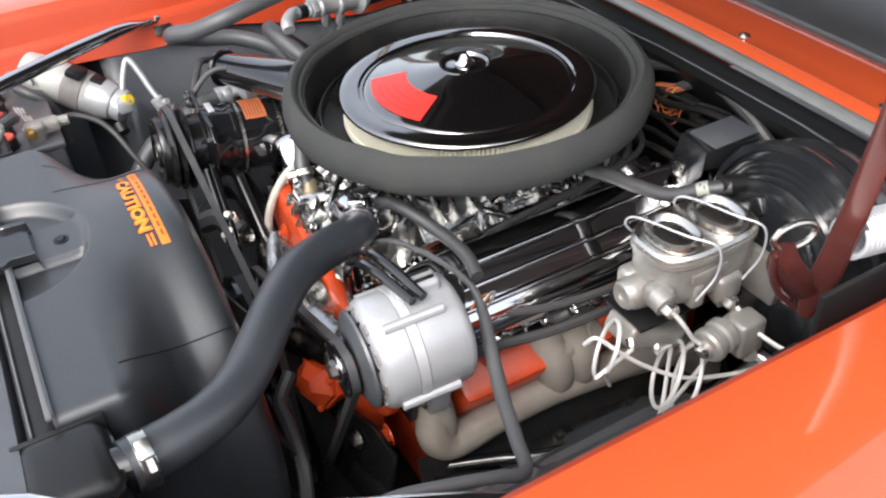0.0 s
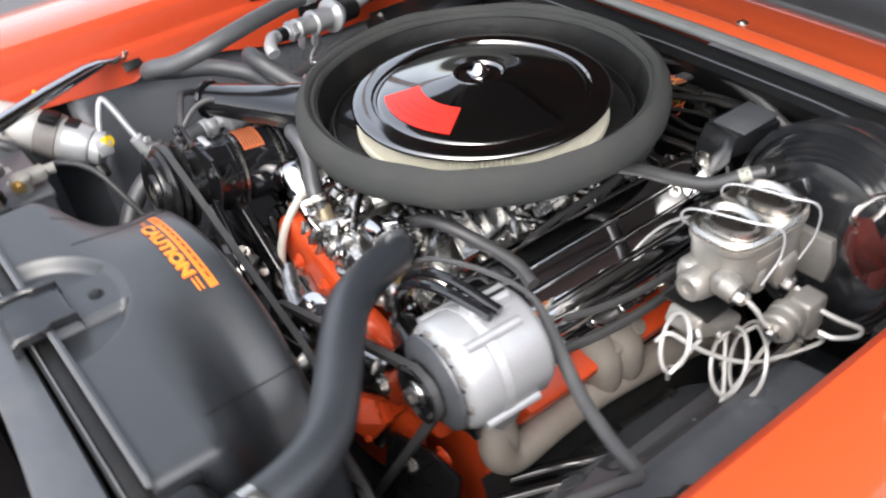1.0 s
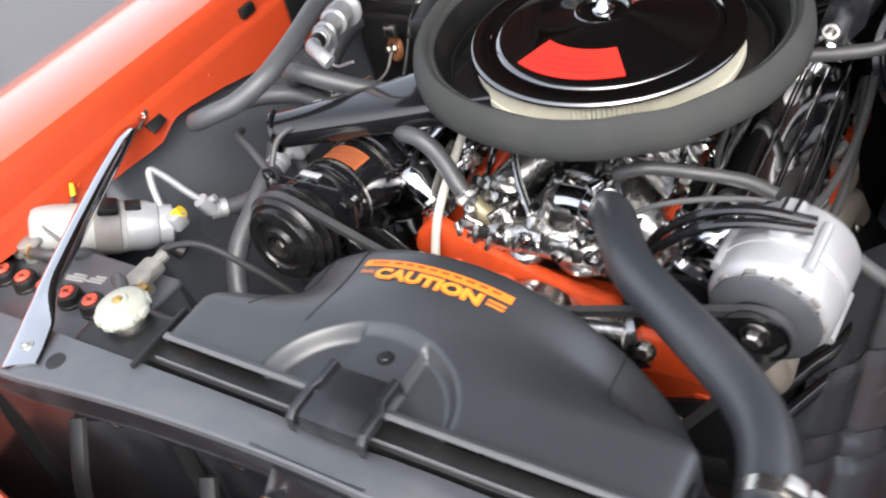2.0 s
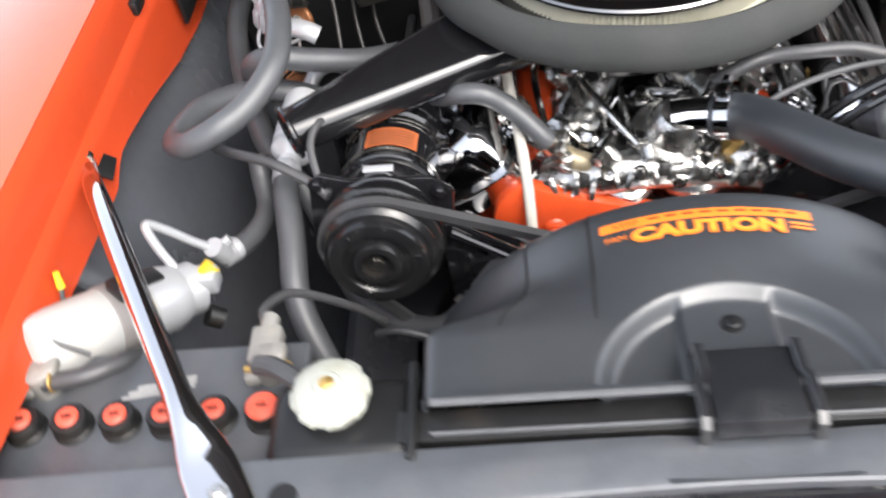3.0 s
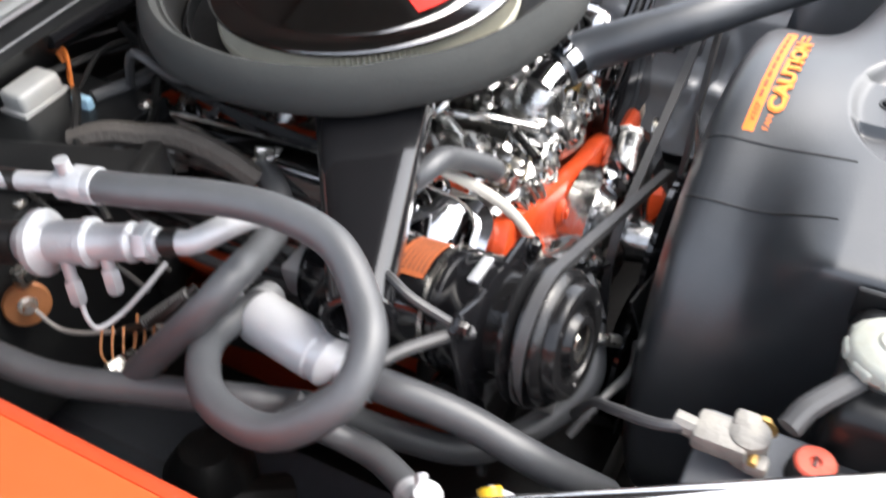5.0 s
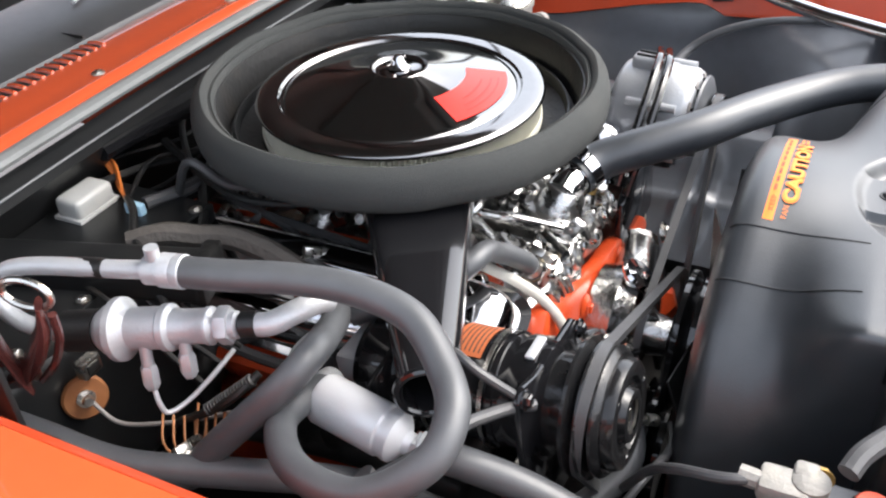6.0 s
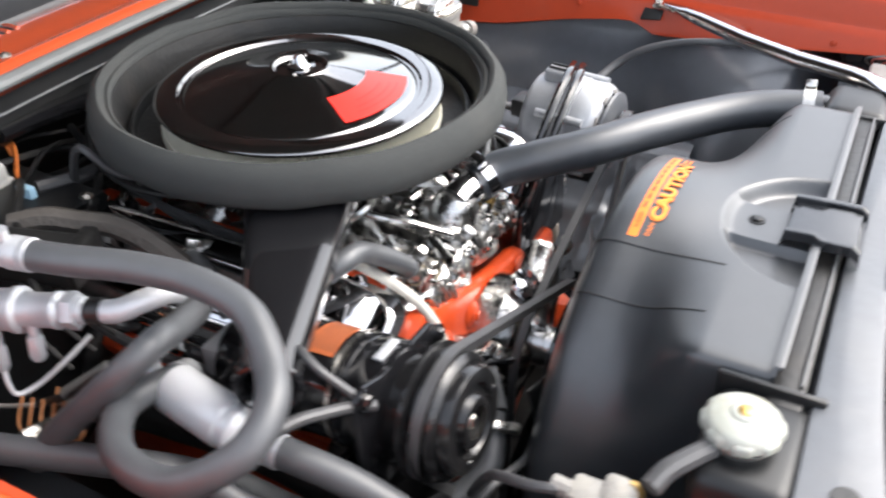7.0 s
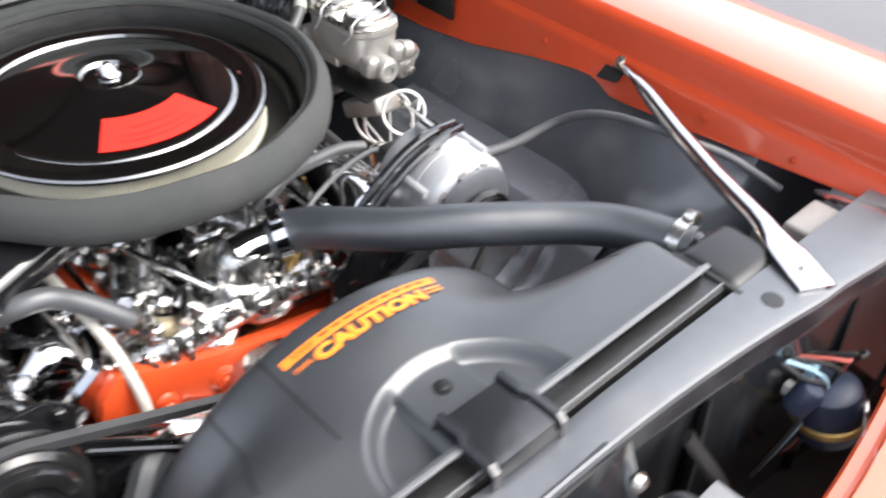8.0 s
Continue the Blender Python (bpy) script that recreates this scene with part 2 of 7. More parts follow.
def loft(rings, closed=True, caps=False):
    bm = bmesh.new()
    vs = [[bm.verts.new(p) for p in ring] for ring in rings]
    n = len(vs[0])
    for a, b in zip(vs, vs[1:]):
        for i in range(n if closed else n - 1):
            j = (i + 1) % n
            bm.faces.new((a[i], a[j], b[j], b[i]))
    if caps:
        bm.faces.new(vs[0])
        bm.faces.new(vs[-1])
    return bm


def spline(pts, per=8):
    """Catmull-Rom through the points."""
    p = [Vector(q) for q in pts]
    if len(p) < 3:
        return [p[0].lerp(p[-1], i / per) for i in range(per + 1)]
    p = [2 * p[0] - p[1]] + p + [2 * p[-1] - p[-2]]
    out = []
    for i in range(1, len(p) - 2):
        a, b, c, d = p[i - 1:i + 3]
        for k in range(per):
            t = k / per
            out.append(0.5 * (2 * b + (c - a) * t + (2 * a - 5 * b + 4 * c - d) * t * t + (3 * b - a - 3 * c + d) * t ** 3))
    out.append(p[-2])
    return out


def tube(pts, r, seg=12, per=8, squash=1.0, smooth=True, hollow=False):
    """A tube along the points; r is one radius or one for each point."""
    path = spline(pts, per) if smooth else [Vector(q) for q in pts]
    n = len(path)
    if isinstance(r, (list, tuple)):
        rad = [float(np.interp(i / (n - 1) * (len(r) - 1), range(len(r)), r)) for i in range(n)]
    else:
        rad = [r] * n
    tang = [(path[min(i + 1, n - 1)] - path[max(i - 1, 0)]).normalized() for i in range(n)]
    side = tang[0].orthogonal().normalized()
    if abs(tang[0].z) < 0.9:
        side = Vector((0, 0, 1)).cross(tang[0]).normalized()
    rings = []
    for i in range(n):
        side = (side - tang[i] * side.dot(tang[i])).normalized()
        other = tang[i].cross(side)
        rings.append([path[i] + rad[i] * (side * math.cos(2 * math.pi * k / seg) + other * squash * math.sin(2 * math.pi * k / seg)) for k in range(seg)])
    return loft(rings, True, not hollow)


def prism(poly, depth, m=None, bevel=0.0):
    """Extrudes a polygon of local x, y along local z."""
    bm = bmesh.new()
    f = bm.faces.new([bm.verts.new((x, y, 0)) for x, y in poly])
    r = bmesh.ops.extrude_face_region(bm, geom=[f])
    for v in r["geom"]:
        if isinstance(v, bmesh.types.BMVert):
            v.co.z += depth
    if bevel:
        bmesh.ops.bevel(bm, geom=bm.edges[:], offset=bevel, segments=2, affect="EDGES", profile=0.5)
    if m is not None:
        bmesh.ops.transform(bm, matrix=m, verts=bm.verts)
    return bm


def bolt(c, d, r=0.007, h=0.007, washer=True):
    """A hexagon bolt head on a washer."""
    m = axis(c, d)
    b = lathe([(0, h), (r * 0.75, h), (r, h * 0.75), (r, 0), (0, 0)], m, 6)
    if washer:
        b = merge(b, lathe([(0, 0.0015), (r * 1.5, 0.0015), (r * 1.55, 0), (0, -0.001)], m, 16))
    return b


def clamp(c, d, r, w=0.012, screw=(0, 0, 1)):
    """A worm-drive hose clamp: a band round the hose with its screw housing."""
    m = axis(c, d, screw)
    band = lathe([(r, -w / 2), (r + 0.0015, -w / 2), (r + 0.0015, w / 2), (r, w / 2), (r, -w / 2)], m, 32)
    house = box((0, r + 0.006, 0), (0.018, 0.010, w * 0.95), 0.002, m)
    head = lathe([(0, 0.008), (0.005, 0.008), (0.006, 0.006), (0.006, -0.004), (0, -0.004)], m @ Matrix.Translation((0.014, r + 0.006, 0)) @ pose(0, 0, 0, 0, 90, 0), 6)
    return merge(band, house, head)


def strip(rows, thick, closed=False):
    """A sheet through rows of points, thickened along its normal by offsetting."""
    bm = loft(rows, closed)
    bmesh.ops.recalc_face_normals(bm, faces=bm.faces)
    bmesh.ops.solidify(bm, geom=bm.faces[:], thickness=thick)
    return bm


def text_mesh(body, size, m, mat, parent, name="lettering", width=None, bend=None, bold=0.0):
    """Flat lettering of the built-in font, laid by the matrix m (local x along the line); bend maps a local point to the world."""
    cu = bpy.data.curves.new(name, "FONT")
    cu.body = body
    cu.size = size
    cu.align_x = "CENTER"
    cu.resolution_u = 3
    cu.offset = bold
    tmp = bpy.data.objects.new(name, cu)
    me = tmp.to_mesh()
    bm = bmesh.new()
    bm.from_mesh(me)
    tmp.to_mesh_clear()
    bpy.data.objects.remove(tmp)
    xs = [v.co.x for v in bm.verts] or [0, 1]
    k = width / (max(xs) - min(xs)) if width else 1
    for v in bm.verts:
        v.co.x *= k
    if bend is None:
        bmesh.ops.transform(bm, matrix=m, verts=bm.verts)
    else:
        bmesh.ops.triangulate(bm, faces=bm.faces)
        for v in bm.verts:
            v.co = bend(v.co.x, v.co.y)
    return part(name, bm, mat, parent)


# ------------------------------------------------------------ ground
def build_ground():
    bm = bmesh.new()
    bmesh.ops.create_grid(bm, x_segments=40, y_segments=40, size=400)
    tagged(part("ground", bm, ASPHALT), "grey weathered asphalt under the parked car", "ground", kind="structure")


build_ground()


# ------------------------------------------------------------ car body
car = thing("car", (0, 0.2, 0), "bright orange classic car with raised hood", "car")


def low_z(y):
    """Height of the lower edge of the fender's inner wall."""
    return float(np.interp(y, [-0.75, -0.63, -0.522, -0.408, -0.332, -0.285, -0.262, -0.245, -0.230, -0.20, -0.128, -0.007, 0.1, 0.9],
                           [0.868, 0.868, 0.858, 0.848, 0.843, 0.839, 0.839, 0.848, 0.855, 0.853, 0.841, 0.813, 0.800, 0.800]))


def build_fender(s, name):
    """Fender top with its crease and the stepped inner wall that carries the bolts; s = -1 passenger, 1 driver."""
    ys = [-1.05 + 0.0125 * i for i in range(156)]
    rows = []
    for y in ys:
        dz = -0.05 * max(0, (-0.75 - y) / 0.3) ** 2
        lo = low_z(y)
        rows.append([Vector((s * x, y, z + dz)) for x, z in (
            (0.550, lo), (0.553, lo + 0.004), (0.559, 0.880), (0.562, 0.888), (0.569, 0.893), (0.571, 0.900), (0.574, 0.926), (0.578, 0.934), (0.586, 0.939), (0.600, 0.942), (0.64, 0.944),
            (0.70, 0.941), (0.76, 0.930), (0.82, 0.906), (0.865, 0.868), (0.885, 0.80), (0.895, 0.70), (0.89, 0.55), (0.87, 0.38), (0.85, 0.30))])
    top = part(name, strip([r[8:] for r in rows], 0.0025 * s), PAINT, car)
    part("fender_inner_wall", strip([r[:9] for r in rows], 0.0025 * s), PAINT_IN, top, "orange inner fender wall with bay shade in its colour")
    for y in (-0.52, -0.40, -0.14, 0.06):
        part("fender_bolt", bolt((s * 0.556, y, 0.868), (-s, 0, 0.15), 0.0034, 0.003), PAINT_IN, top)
    part("fender_clip", box((s * 0.566, -0.02, 0.905), (0.010, 0.03, 0.018), 0.003), BLACK, top)
    return top


build_fender(-1, "fender")
build_fender(1, "fender")


def well_x(y, u, s):
    """Inner fender: distance from the middle at depth u (0 top, 1 bottom); a dome bulges inwards ahead, then the panel turns outwards."""
    base = float(np.interp(u, [0, 0.10, 0.14, 0.22, 0.5, 0.75, 1], [0.580, 0.567, 0.552, 0.528, 0.478, 0.44, 0.40]))
    t = (y + 0.395) / (0.10 if y > -0.395 else 0.085)
    dome = math.exp(-abs(t) ** 2.6)
    bulge = (0.052 if s > 0 else 0.012) * dome * float(np.interp(u, [0, 0.03, 0.06, 0.10, 0.16, 0.3, 0.6, 1], [0.0, 0.08, 0.45, 0.78, 0.95, 1.0, 0.9, 0.7]))
    k = min(1.0, max(0.0, ((-0.475 if s > 0 else -0.36) - y) / 0.06))
    return base - bulge + 0.13 * k * k * (3 - 2 * k)


def build_inner_fender(s):
    us = [0, 0.02, 0.05, 0.09, 0.14, 0.2, 0.27, 0.35, 0.45, 0.55, 0.65, 0.75, 0.85, 1.0]
    rows = []
    for i in range(75):
        y = -0.70 + 0.015 * i
        rows.append([Vector((s * well_x(y, u, s), y, 0.862 - 0.50 * u)) for u in us])
    return part("inner_fender", strip(rows, 0.002 * s), INNER, car, "satin black inner fender panel")


build_inner_fender(-1)
build_inner_fender(1)


def build_chassis():
    """Frame rails, crossmember and splash panels that close the bay below."""
    for s in (-1, 1):
        part("frame_rail", box((s * 0.345, -0.15, 0.395), (0.10, 1.10, 0.11), 0.012), GREASE, car)
        rows = [[Vector((s * x, y, z)) for x, z in ((0.415, 0.37), (0.40, 0.45), (0.385, 0.462), (0.30, 0.455))] for y in (-0.70, -0.3, 0.1, 0.45)]
        part("splash_panel", strip(rows, 0.002), INNER, car)
        part("control_arm", tube([(s * 0.36, -0.05, 0.46), (s * 0.42, 0.0, 0.50), (s * 0.46, 0.05, 0.47)], [0.03, 0.025, 0.02], 10), GREASE, car)
        part("shock_tower", lathe([(0.055, 0), (0.05, 0.06), (0.03, 0.09), (0, 0.095)], axis((s * 0.40, 0.02, 0.46), (-s * 0.2, 0, 1)), 24), GREASE, car)
    part("crossmember", box((0, -0.22, 0.33), (0.70, 0.25, 0.10), 0.02), GREASE, car)
    part("lower_radiator_shelf", box((0, -0.60, 0.42), (1.0, 0.12, 0.03), 0.006), GREASE, car)
    part("under_tray", box((0, -0.2, 0.27), (1.1, 1.25, 0.01), 0.002), GREASE, car)
    for s, y in ((-1, 0.0), (1, 0.0)):
        w = part("wheel", lathe([(0.20, -0.09), (0.30, -0.095), (0.325, -0.07), (0.325, 0.07), (0.30, 0.095), (0.20, 0.09)], axis((s * 0.74, 0.02, 0.325), (s, 0, 0)), 48), RUBBER, car, "black tyre")
        part("rim", lathe([(0, 0.03), (0.05, 0.03), (0.06, 0.02), (0.17, 0.01), (0.205, 0.06), (0.20, -0.06), (0, -0.02)], axis((s * 0.74, 0.02, 0.325), (s, 0, 0)), 40), SILVER, w)
        w = part("wheel", lathe([(0.20, -0.09), (0.30, -0.095), (0.325, -0.07), (0.325, 0.07), (0.30, 0.095), (0.20, 0.09)], axis((s * 0.74, 2.7, 0.325), (s, 0, 0)), 48), RUBBER, car, "black tyre")
        part("rim", lathe([(0, 0.03), (0.05, 0.03), (0.06, 0.02), (0.17, 0.01), (0.205, 0.06), (0.20, -0.06), (0, -0.02)], axis((s * 0.74, 2.7, 0.325), (s, 0, 0)), 40), SILVER, w)
    # steering box and shaft on the driver's side
    part("steering_box", lathe([(0, 0.05), (0.035, 0.05), (0.045, 0.04), (0.048, -0.04), (0.03, -0.06), (0, -0.06)], axis((0.345, -0.06, 0.50), (0.2, 0.3, 1)), 20), GREASE, car)
    part("steering_shaft", tube([(0.35, -0.02, 0.53), (0.375, 0.12, 0.60), (0.40, 0.30, 0.70)], 0.014, 10), STEEL, car)
    # cabin and tail of the car, closed off behind the windshield
    rows = []
    for y, h, wd in ((0.62, 0.93, 0.86), (1.2, 1.30, 0.62), (1.6, 1.34, 0.60), (2.2, 1.22, 0.62), (2.8, 0.95, 0.84), (3.4, 0.86, 0.80), (3.6, 0.5, 0.75)):
        rows.append([Vector((wd * math.sin(q), y, 0.35 + (h - 0.35) * max(0, math.cos(q)) ** 0.35)) for q in [radians(-90 + 15 * k) for k in range(13)]])
    part("body_shell", strip(rows, 0.004), PAINT, car)


build_chassis()


def build_cowl():
    xs = [-0.80 + 0.05 * i for i in range(33)]

    def crown(x):
        return 0.020 * (1 - (x / 0.8) ** 2)

    def bow(x):
        return -0.034 - 0.02 * min(x * x, 0.32)

    rows = [[Vector((x, y + bow(x), z + crown(x))) for y, z in ((0.344, 0.902), (0.346, 0.912), (0.351, 0.9165), (0.358, 0.9180), (0.3605, 0.9192), (0.363, 0.9185), (0.385, 0.9200), (0.429, 0.9205), (0.432, 0.9203), (0.452, 0.9178), (0.455, 0.9160), (0.456, 0.900))] for x in xs]
    cowl = part("cowl_panel", strip(rows, 0.002), PAINT, car)
    for k in range(30):
        x = -0.48 + 0.0145 * k
        part("vent_slot", box((x, 0.438 + bow(x), 0.9202 + crown(x)), (0.0050, 0.026, 0.0024), 0.0008, None), BLACK, cowl, "dark cowl vent slot")
        part("vent_louvre", tube([(x + 0.0072, 0.425 + bow(x), 0.9200 + crown(x)), (x + 0.0072, 0.438 + bow(x), 0.9208 + crown(x)), (x + 0.0072, 0.451 + bow(x), 0.9190 + crown(x))], 0.0034, 8, 3), PAINT, cowl)
    for x in (-0.35, -0.12, 0.137, 0.36):
        part("cowl_screw", bolt((x, 0.372 + bow(x), 0.9195 + crown(x)), (0, 0, 1), 0.005, 0.004), STEEL, cowl)
    # grey rubber weatherstrip along the front edge
    part("weatherstrip", tube([(x, 0.337 + bow(x), 0.908 + crown(x)) for x in xs[2:-2]], 0.0105, 10, 2, squash=0.75), SEAL, car, "grey rubber weatherstrip")
    # ledge and firewall
    rows = [[Vector((x, 0.335 + bow(x), 0.895 + crown(x))), Vector((x, 0.322 + bow(x), 0.893 + crown(x))), Vector((x, 0.312 + bow(x), 0.888 + crown(x))), Vector((x, 0.309 + bow(x), 0.875 + crown(x))),
             Vector((x, 0.325 + bow(x), 0.868)), Vector((x, 0.335, 0.80)), Vector((x, 0.345, 0.70)), Vector((x, 0.36, 0.50)), Vector((x, 0.40, 0.30))] for x in xs]
    fw = part("firewall", strip(rows, 0.002), BLACK, car, "satin black firewall")
    part("firewall_seam", tube([(x, 0.307 + bow(x) + 0.003 * (1 if math.sin(9 * x) > 0.3 else 0), 0.889 + crown(x)) for x in xs[2:-2]], 0.0014, 6, 2), SUPPORT, fw, "worn seam edge")
    # wiper well, windshield and its trim
    well = part("wiper_well", strip([[Vector((x, y + (bow(x) if y < 0.5 else 0), z + crown(x))) for y, z in ((0.4585, 0.895), (0.4595, 0.915), (0.463, 0.920), (0.476, 0.924), (0.50, 0.932), (0.57, 0.940), (0.64, 0.935))] for x in xs], 0.002), RUBBER, car, "dark grey wiper cowl panel")
    for x in (-0.05, 0.33):
        part("panel_seam", box((x, 0.478 + bow(x), 0.9252 + crown(x)), (0.003, 0.035, 0.004), 0.0, None), GREASE, well)
    part("panel_slot", tube([(0.02, 0.508, 0.9575), (0.055, 0.520, 0.959)], 0.003, 8), SILVER, well)
    rows = []
    for i in range(12):
        u = i / 11
        rows.append([Vector((x * (1 - 0.1 * u), 0.65 + 0.55 * u - 0.10 * (x / 0.8) ** 2 * (1 - u) * -1.0, 0.935 + 0.40 * u)) for x in xs[2:-2]])
    part("windshield", strip(rows, 0.004), GLASS, car, "dark reflecting windshield")
    for x0 in (-0.35, 0.25):
        part("wiper_arm", tube([(x0, 0.60, 0.945), (x0 + 0.1, 0.615, 0.965), (x0 + 0.34, 0.645, 0.975)], [0.006, 0.004, 0.003], 8), BLACK, car)
    return cowl


build_cowl()


def build_hood():
    """The raised hood over the bay: painted skin outside, dark ribbed underside."""
    a = radians(48)
    hinge = Vector((0, 0.51, 0.978))
    d = Vector((0, -math.cos(a), math.sin(a)))
    n = Vector((0, math.sin(a), math.cos(a)))
    xs = [-0.58 + 0.058 * i for i in range(21)]
    rows = []
    for k in range(13):
        u = 1.36 * k / 12
        rows.append([hinge + d * u + n * (0.03 * (1 - (x / 0.6) ** 2)) + Vector((x, 0, 0)) for x in xs])
    hood = part("hood_skin", strip(rows, 0.003), PAINT, car)
    rows = [[p - n * 0.02 for p in r] for r in rows]
    part("hood_underside", strip(rows, 0.003), HOODMAT, car, "dark red hood underside")
    part("insulation_pad", strip([[p - n * 0.008 for p in r[5:16]] for r in rows[3:11]], 0.012), HOODPAD, car, "dark grey hood insulation pad")
    for x in (-0.42, 0.42):
        part("hood_brace", tube([hinge + d * 0.05 - n * 0.02 + Vector((x, 0, 0)), hinge + d * 1.2 - n * 0.02 + Vector((x * 0.9, 0, 0))], 0.03, 8, squash=0.4), HOODMAT, car)
    return hood


build_hood()


def build_radiator_support():
    """Sheet-metal panel in front of the radiator, with a rolled top and a drop to the front."""
    xs = [-0.62 + 0.04 * i for i in range(32)]

    def dy(x):
        return -0.026 * min(1.0, (x / 0.34) ** 2)

    prof = ((-0.600, 0.80), (-0.603, 0.878), (-0.606, 0.886), (-0.612, 0.889), (-0.618, 0.8892), (-0.6385, 0.889), (-0.6425, 0.8882), (-0.6445, 0.8862), (-0.6452, 0.883), (-0.6454, 0.880))
    rows = []
    for x in xs:
        edge = max(0, (abs(x) - 0.36) / 0.26)
        dip = 0.006 * math.exp(-((x - 0.006) / 0.05) ** 4)
        rows.append([Vector((x, y + dy(x) * (0.15 if y > -0.61 else 1.0) - (0.03 * edge if y < -0.61 else 0), z - 0.012 * edge - (dip if y > -0.64 else 0))) for y, z in prof])
    sup = part("radiator_support", strip(rows, 0.002), SUPPORT, car, "semi-gloss black radiator support panel", 0.45)
    rows = [[Vector((x, y + dy(x) - 0.03 * max(0, (abs(x) - 0.36) / 0.26), z)) for y, z in ((-0.6445, 0.8815), (-0.6470, 0.860), (-0.6482, 0.855), (-0.6475, 0.852), (-0.642, 0.850), (-0.638, 0.846), (-0.638, 0.80), (-0.640, 0.72), (-0.645, 0.45))] for x in xs]
    # Same sheet as the panel; a blacker material stands in for its shade
    face = part("shaded_support_face", strip(rows, 0.002), BOOSTER, car, "front face below the support panel, its shade painted black")
    for x in (-0.42, -0.16, 0.20, 0.44):
        part("face_rib", tube([(x, -0.640 + dy(x), 0.846), (x, -0.646 + dy(x), 0.75), (x, -0.650 + dy(x), 0.55)], 0.010, 8, squash=0.6), BLACK, face)
    for x in (-0.313, 0.30):
        part("round_hole", lathe([(0, 0.0015), (0.010, 0.0015), (0.0105, 0)], axis((x, -0.640, 0.8885), (0, 0, 1)), 20), GREASE, sup, "dark hole in the panel")
    for x in (-0.09, 0.24, -0.24):
        part("support_bolt", bolt((x, -0.641 + dy(x), 0.845), (0, -1, 0.1), 0.005, 0.004), STEEL, sup)
    return sup


build_radiator_support()


def build_nose():
    rows = []
    for i in range(33):
        x = -0.80 + 0.05 * i
        c = 0.10 * (1 - (x / 0.85) ** 2)
        e = -0.780 + 0.27 * min(abs(x), 0.36) ** 2
        rows.append([Vector((x, e - 0.004, 0.800)), Vector((x, e - 0.002, 0.845)), Vector((x, e, 0.850)), Vector((x, e - 0.003, 0.855)), Vector((x, e - 0.012, 0.856)), Vector((x, e - 0.018, 0.866)), Vector((x, -0.86 - c, 0.872)), Vector((x, -0.95 - c, 0.85)), Vector((x, -1.0 - c, 0.80)), Vector((x, -1.02 - c, 0.65)), Vector((x, -1.0 - c, 0.40))])
    nose = part("header_panel", strip(rows, 0.003), PAINT, car)
    part("lower_pan", box((0, -0.73, 0.45), (1.3, 0.10, 0.02), 0.004), GREASE, car)
    # latch support bracket with its round hole, and horns below
    ml = axis((0.0, -0.690, 0.806), (0, -0.10, 1))
    bm = bmesh.new()
    loops = [[(-0.020, -0.105), (0.098, -0.105), (0.098, -0.015), (0.075, 0.004), (0.030, -0.002), (0.0, 0.012), (-0.020, 0.012)], [(0.030 + 0.0125 * math.cos(q), -0.036 + 0.0125 * math.sin(q)) for q in [2 * math.pi * k / 24 for k in range(24)]]]
    edges = []
    for lp in loops:
        vs = [bm.verts.new((x, y, 0)) for x, y in lp]
        edges += [bm.edges.new((vs[k], vs[(k + 1) % len(vs)])) for k in range(len(vs))]
    bmesh.ops.triangle_fill(bm, use_beauty=True, use_dissolve=False, edges=edges)
    bmesh.ops.solidify(bm, geom=bm.faces[:], thickness=0.004)
    bmesh.ops.transform(bm, matrix=ml, verts=bm.verts)
    lat = part("latch_bracket", bm, LATCH, car, "pale grey metal latch bracket")
    part("hole_rim", lathe([(0.0125, 0.0), (0.0145, 0.003), (0.018, 0.003), (0.022, 0.0)], axis((0.030, -0.726, 0.8060), (0, -0.1, 1)), 28), LATCH, lat)
    part("latch_wing", box((-0.056, -0.722, 0.803), (0.066, 0.092, 0.004), 0.0015), LATCH, lat)
    part("latch_wing", box((0.128, -0.740, 0.812), (0.052, 0.085, 0.004), 0.0015), LATCH, lat)
    part("wing_slot", box((0.122, -0.728, 0.815), (0.008, 0.022, 0.003), 0.001), GREASE, lat)
    part("wing_slot", box((-0.058, -0.735, 0.806), (0.022, 0.008, 0.003), 0.001), GREASE, lat)
    # pressed stay from the panel's edge down to the bracket, with raised flanges
    rows = []
    for u in [k / 10 for k in range(11)]:
        y, z = -0.6475 - 0.038 * u ** 1.3, 0.874 - 0.068 * u
        x0, x1 = -0.036 - 0.010 * u, 0.086 - 0.024 * u
        f = 0.009 * min(1.0, 3 * u) * (1 - 0.3 * u)
        rows.append([Vector((x, y - h, z + 0.3 * h)) for x, h in ((x0, f), (x0 + 0.003, f), (x0 + 0.008, 0.3 * f), (x0 + 0.013, 0), (x0 + 0.050, 0), (x1 - 0.040, 0), (x1 - 0.013, 0), (x1 - 0.008, 0.3 * f), (x1 - 0.003, f), (x1, f))])
    stay = part("latch_stay_plate", strip(rows, 0.003), BOOSTER, lat, "dark grey pressed stay plate")
    for x, y, z in ((0.076, -0.668, 0.850), (-0.034, -0.668, 0.850), (-0.036, -0.681, 0.822)):
        part("stay_bolt", bolt((x, y, z), (0, -1, 0.5), 0.0055, 0.006), STEEL, stay)
    part("catch_hook", tube([(0.046, -0.696, 0.806), (0.051, -0.694, 0.835), (0.060, -0.697, 0.860), (0.070, -0.706, 0.872), (0.078, -0.719, 0.867), (0.079, -0.728, 0.852), (0.075, -0.731, 0.842)], [0.012, 0.011, 0.010, 0.009, 0.008, 0.007, 0.005], 12, 6, squash=0.55), BLACK, lat, "black curled latch hook")
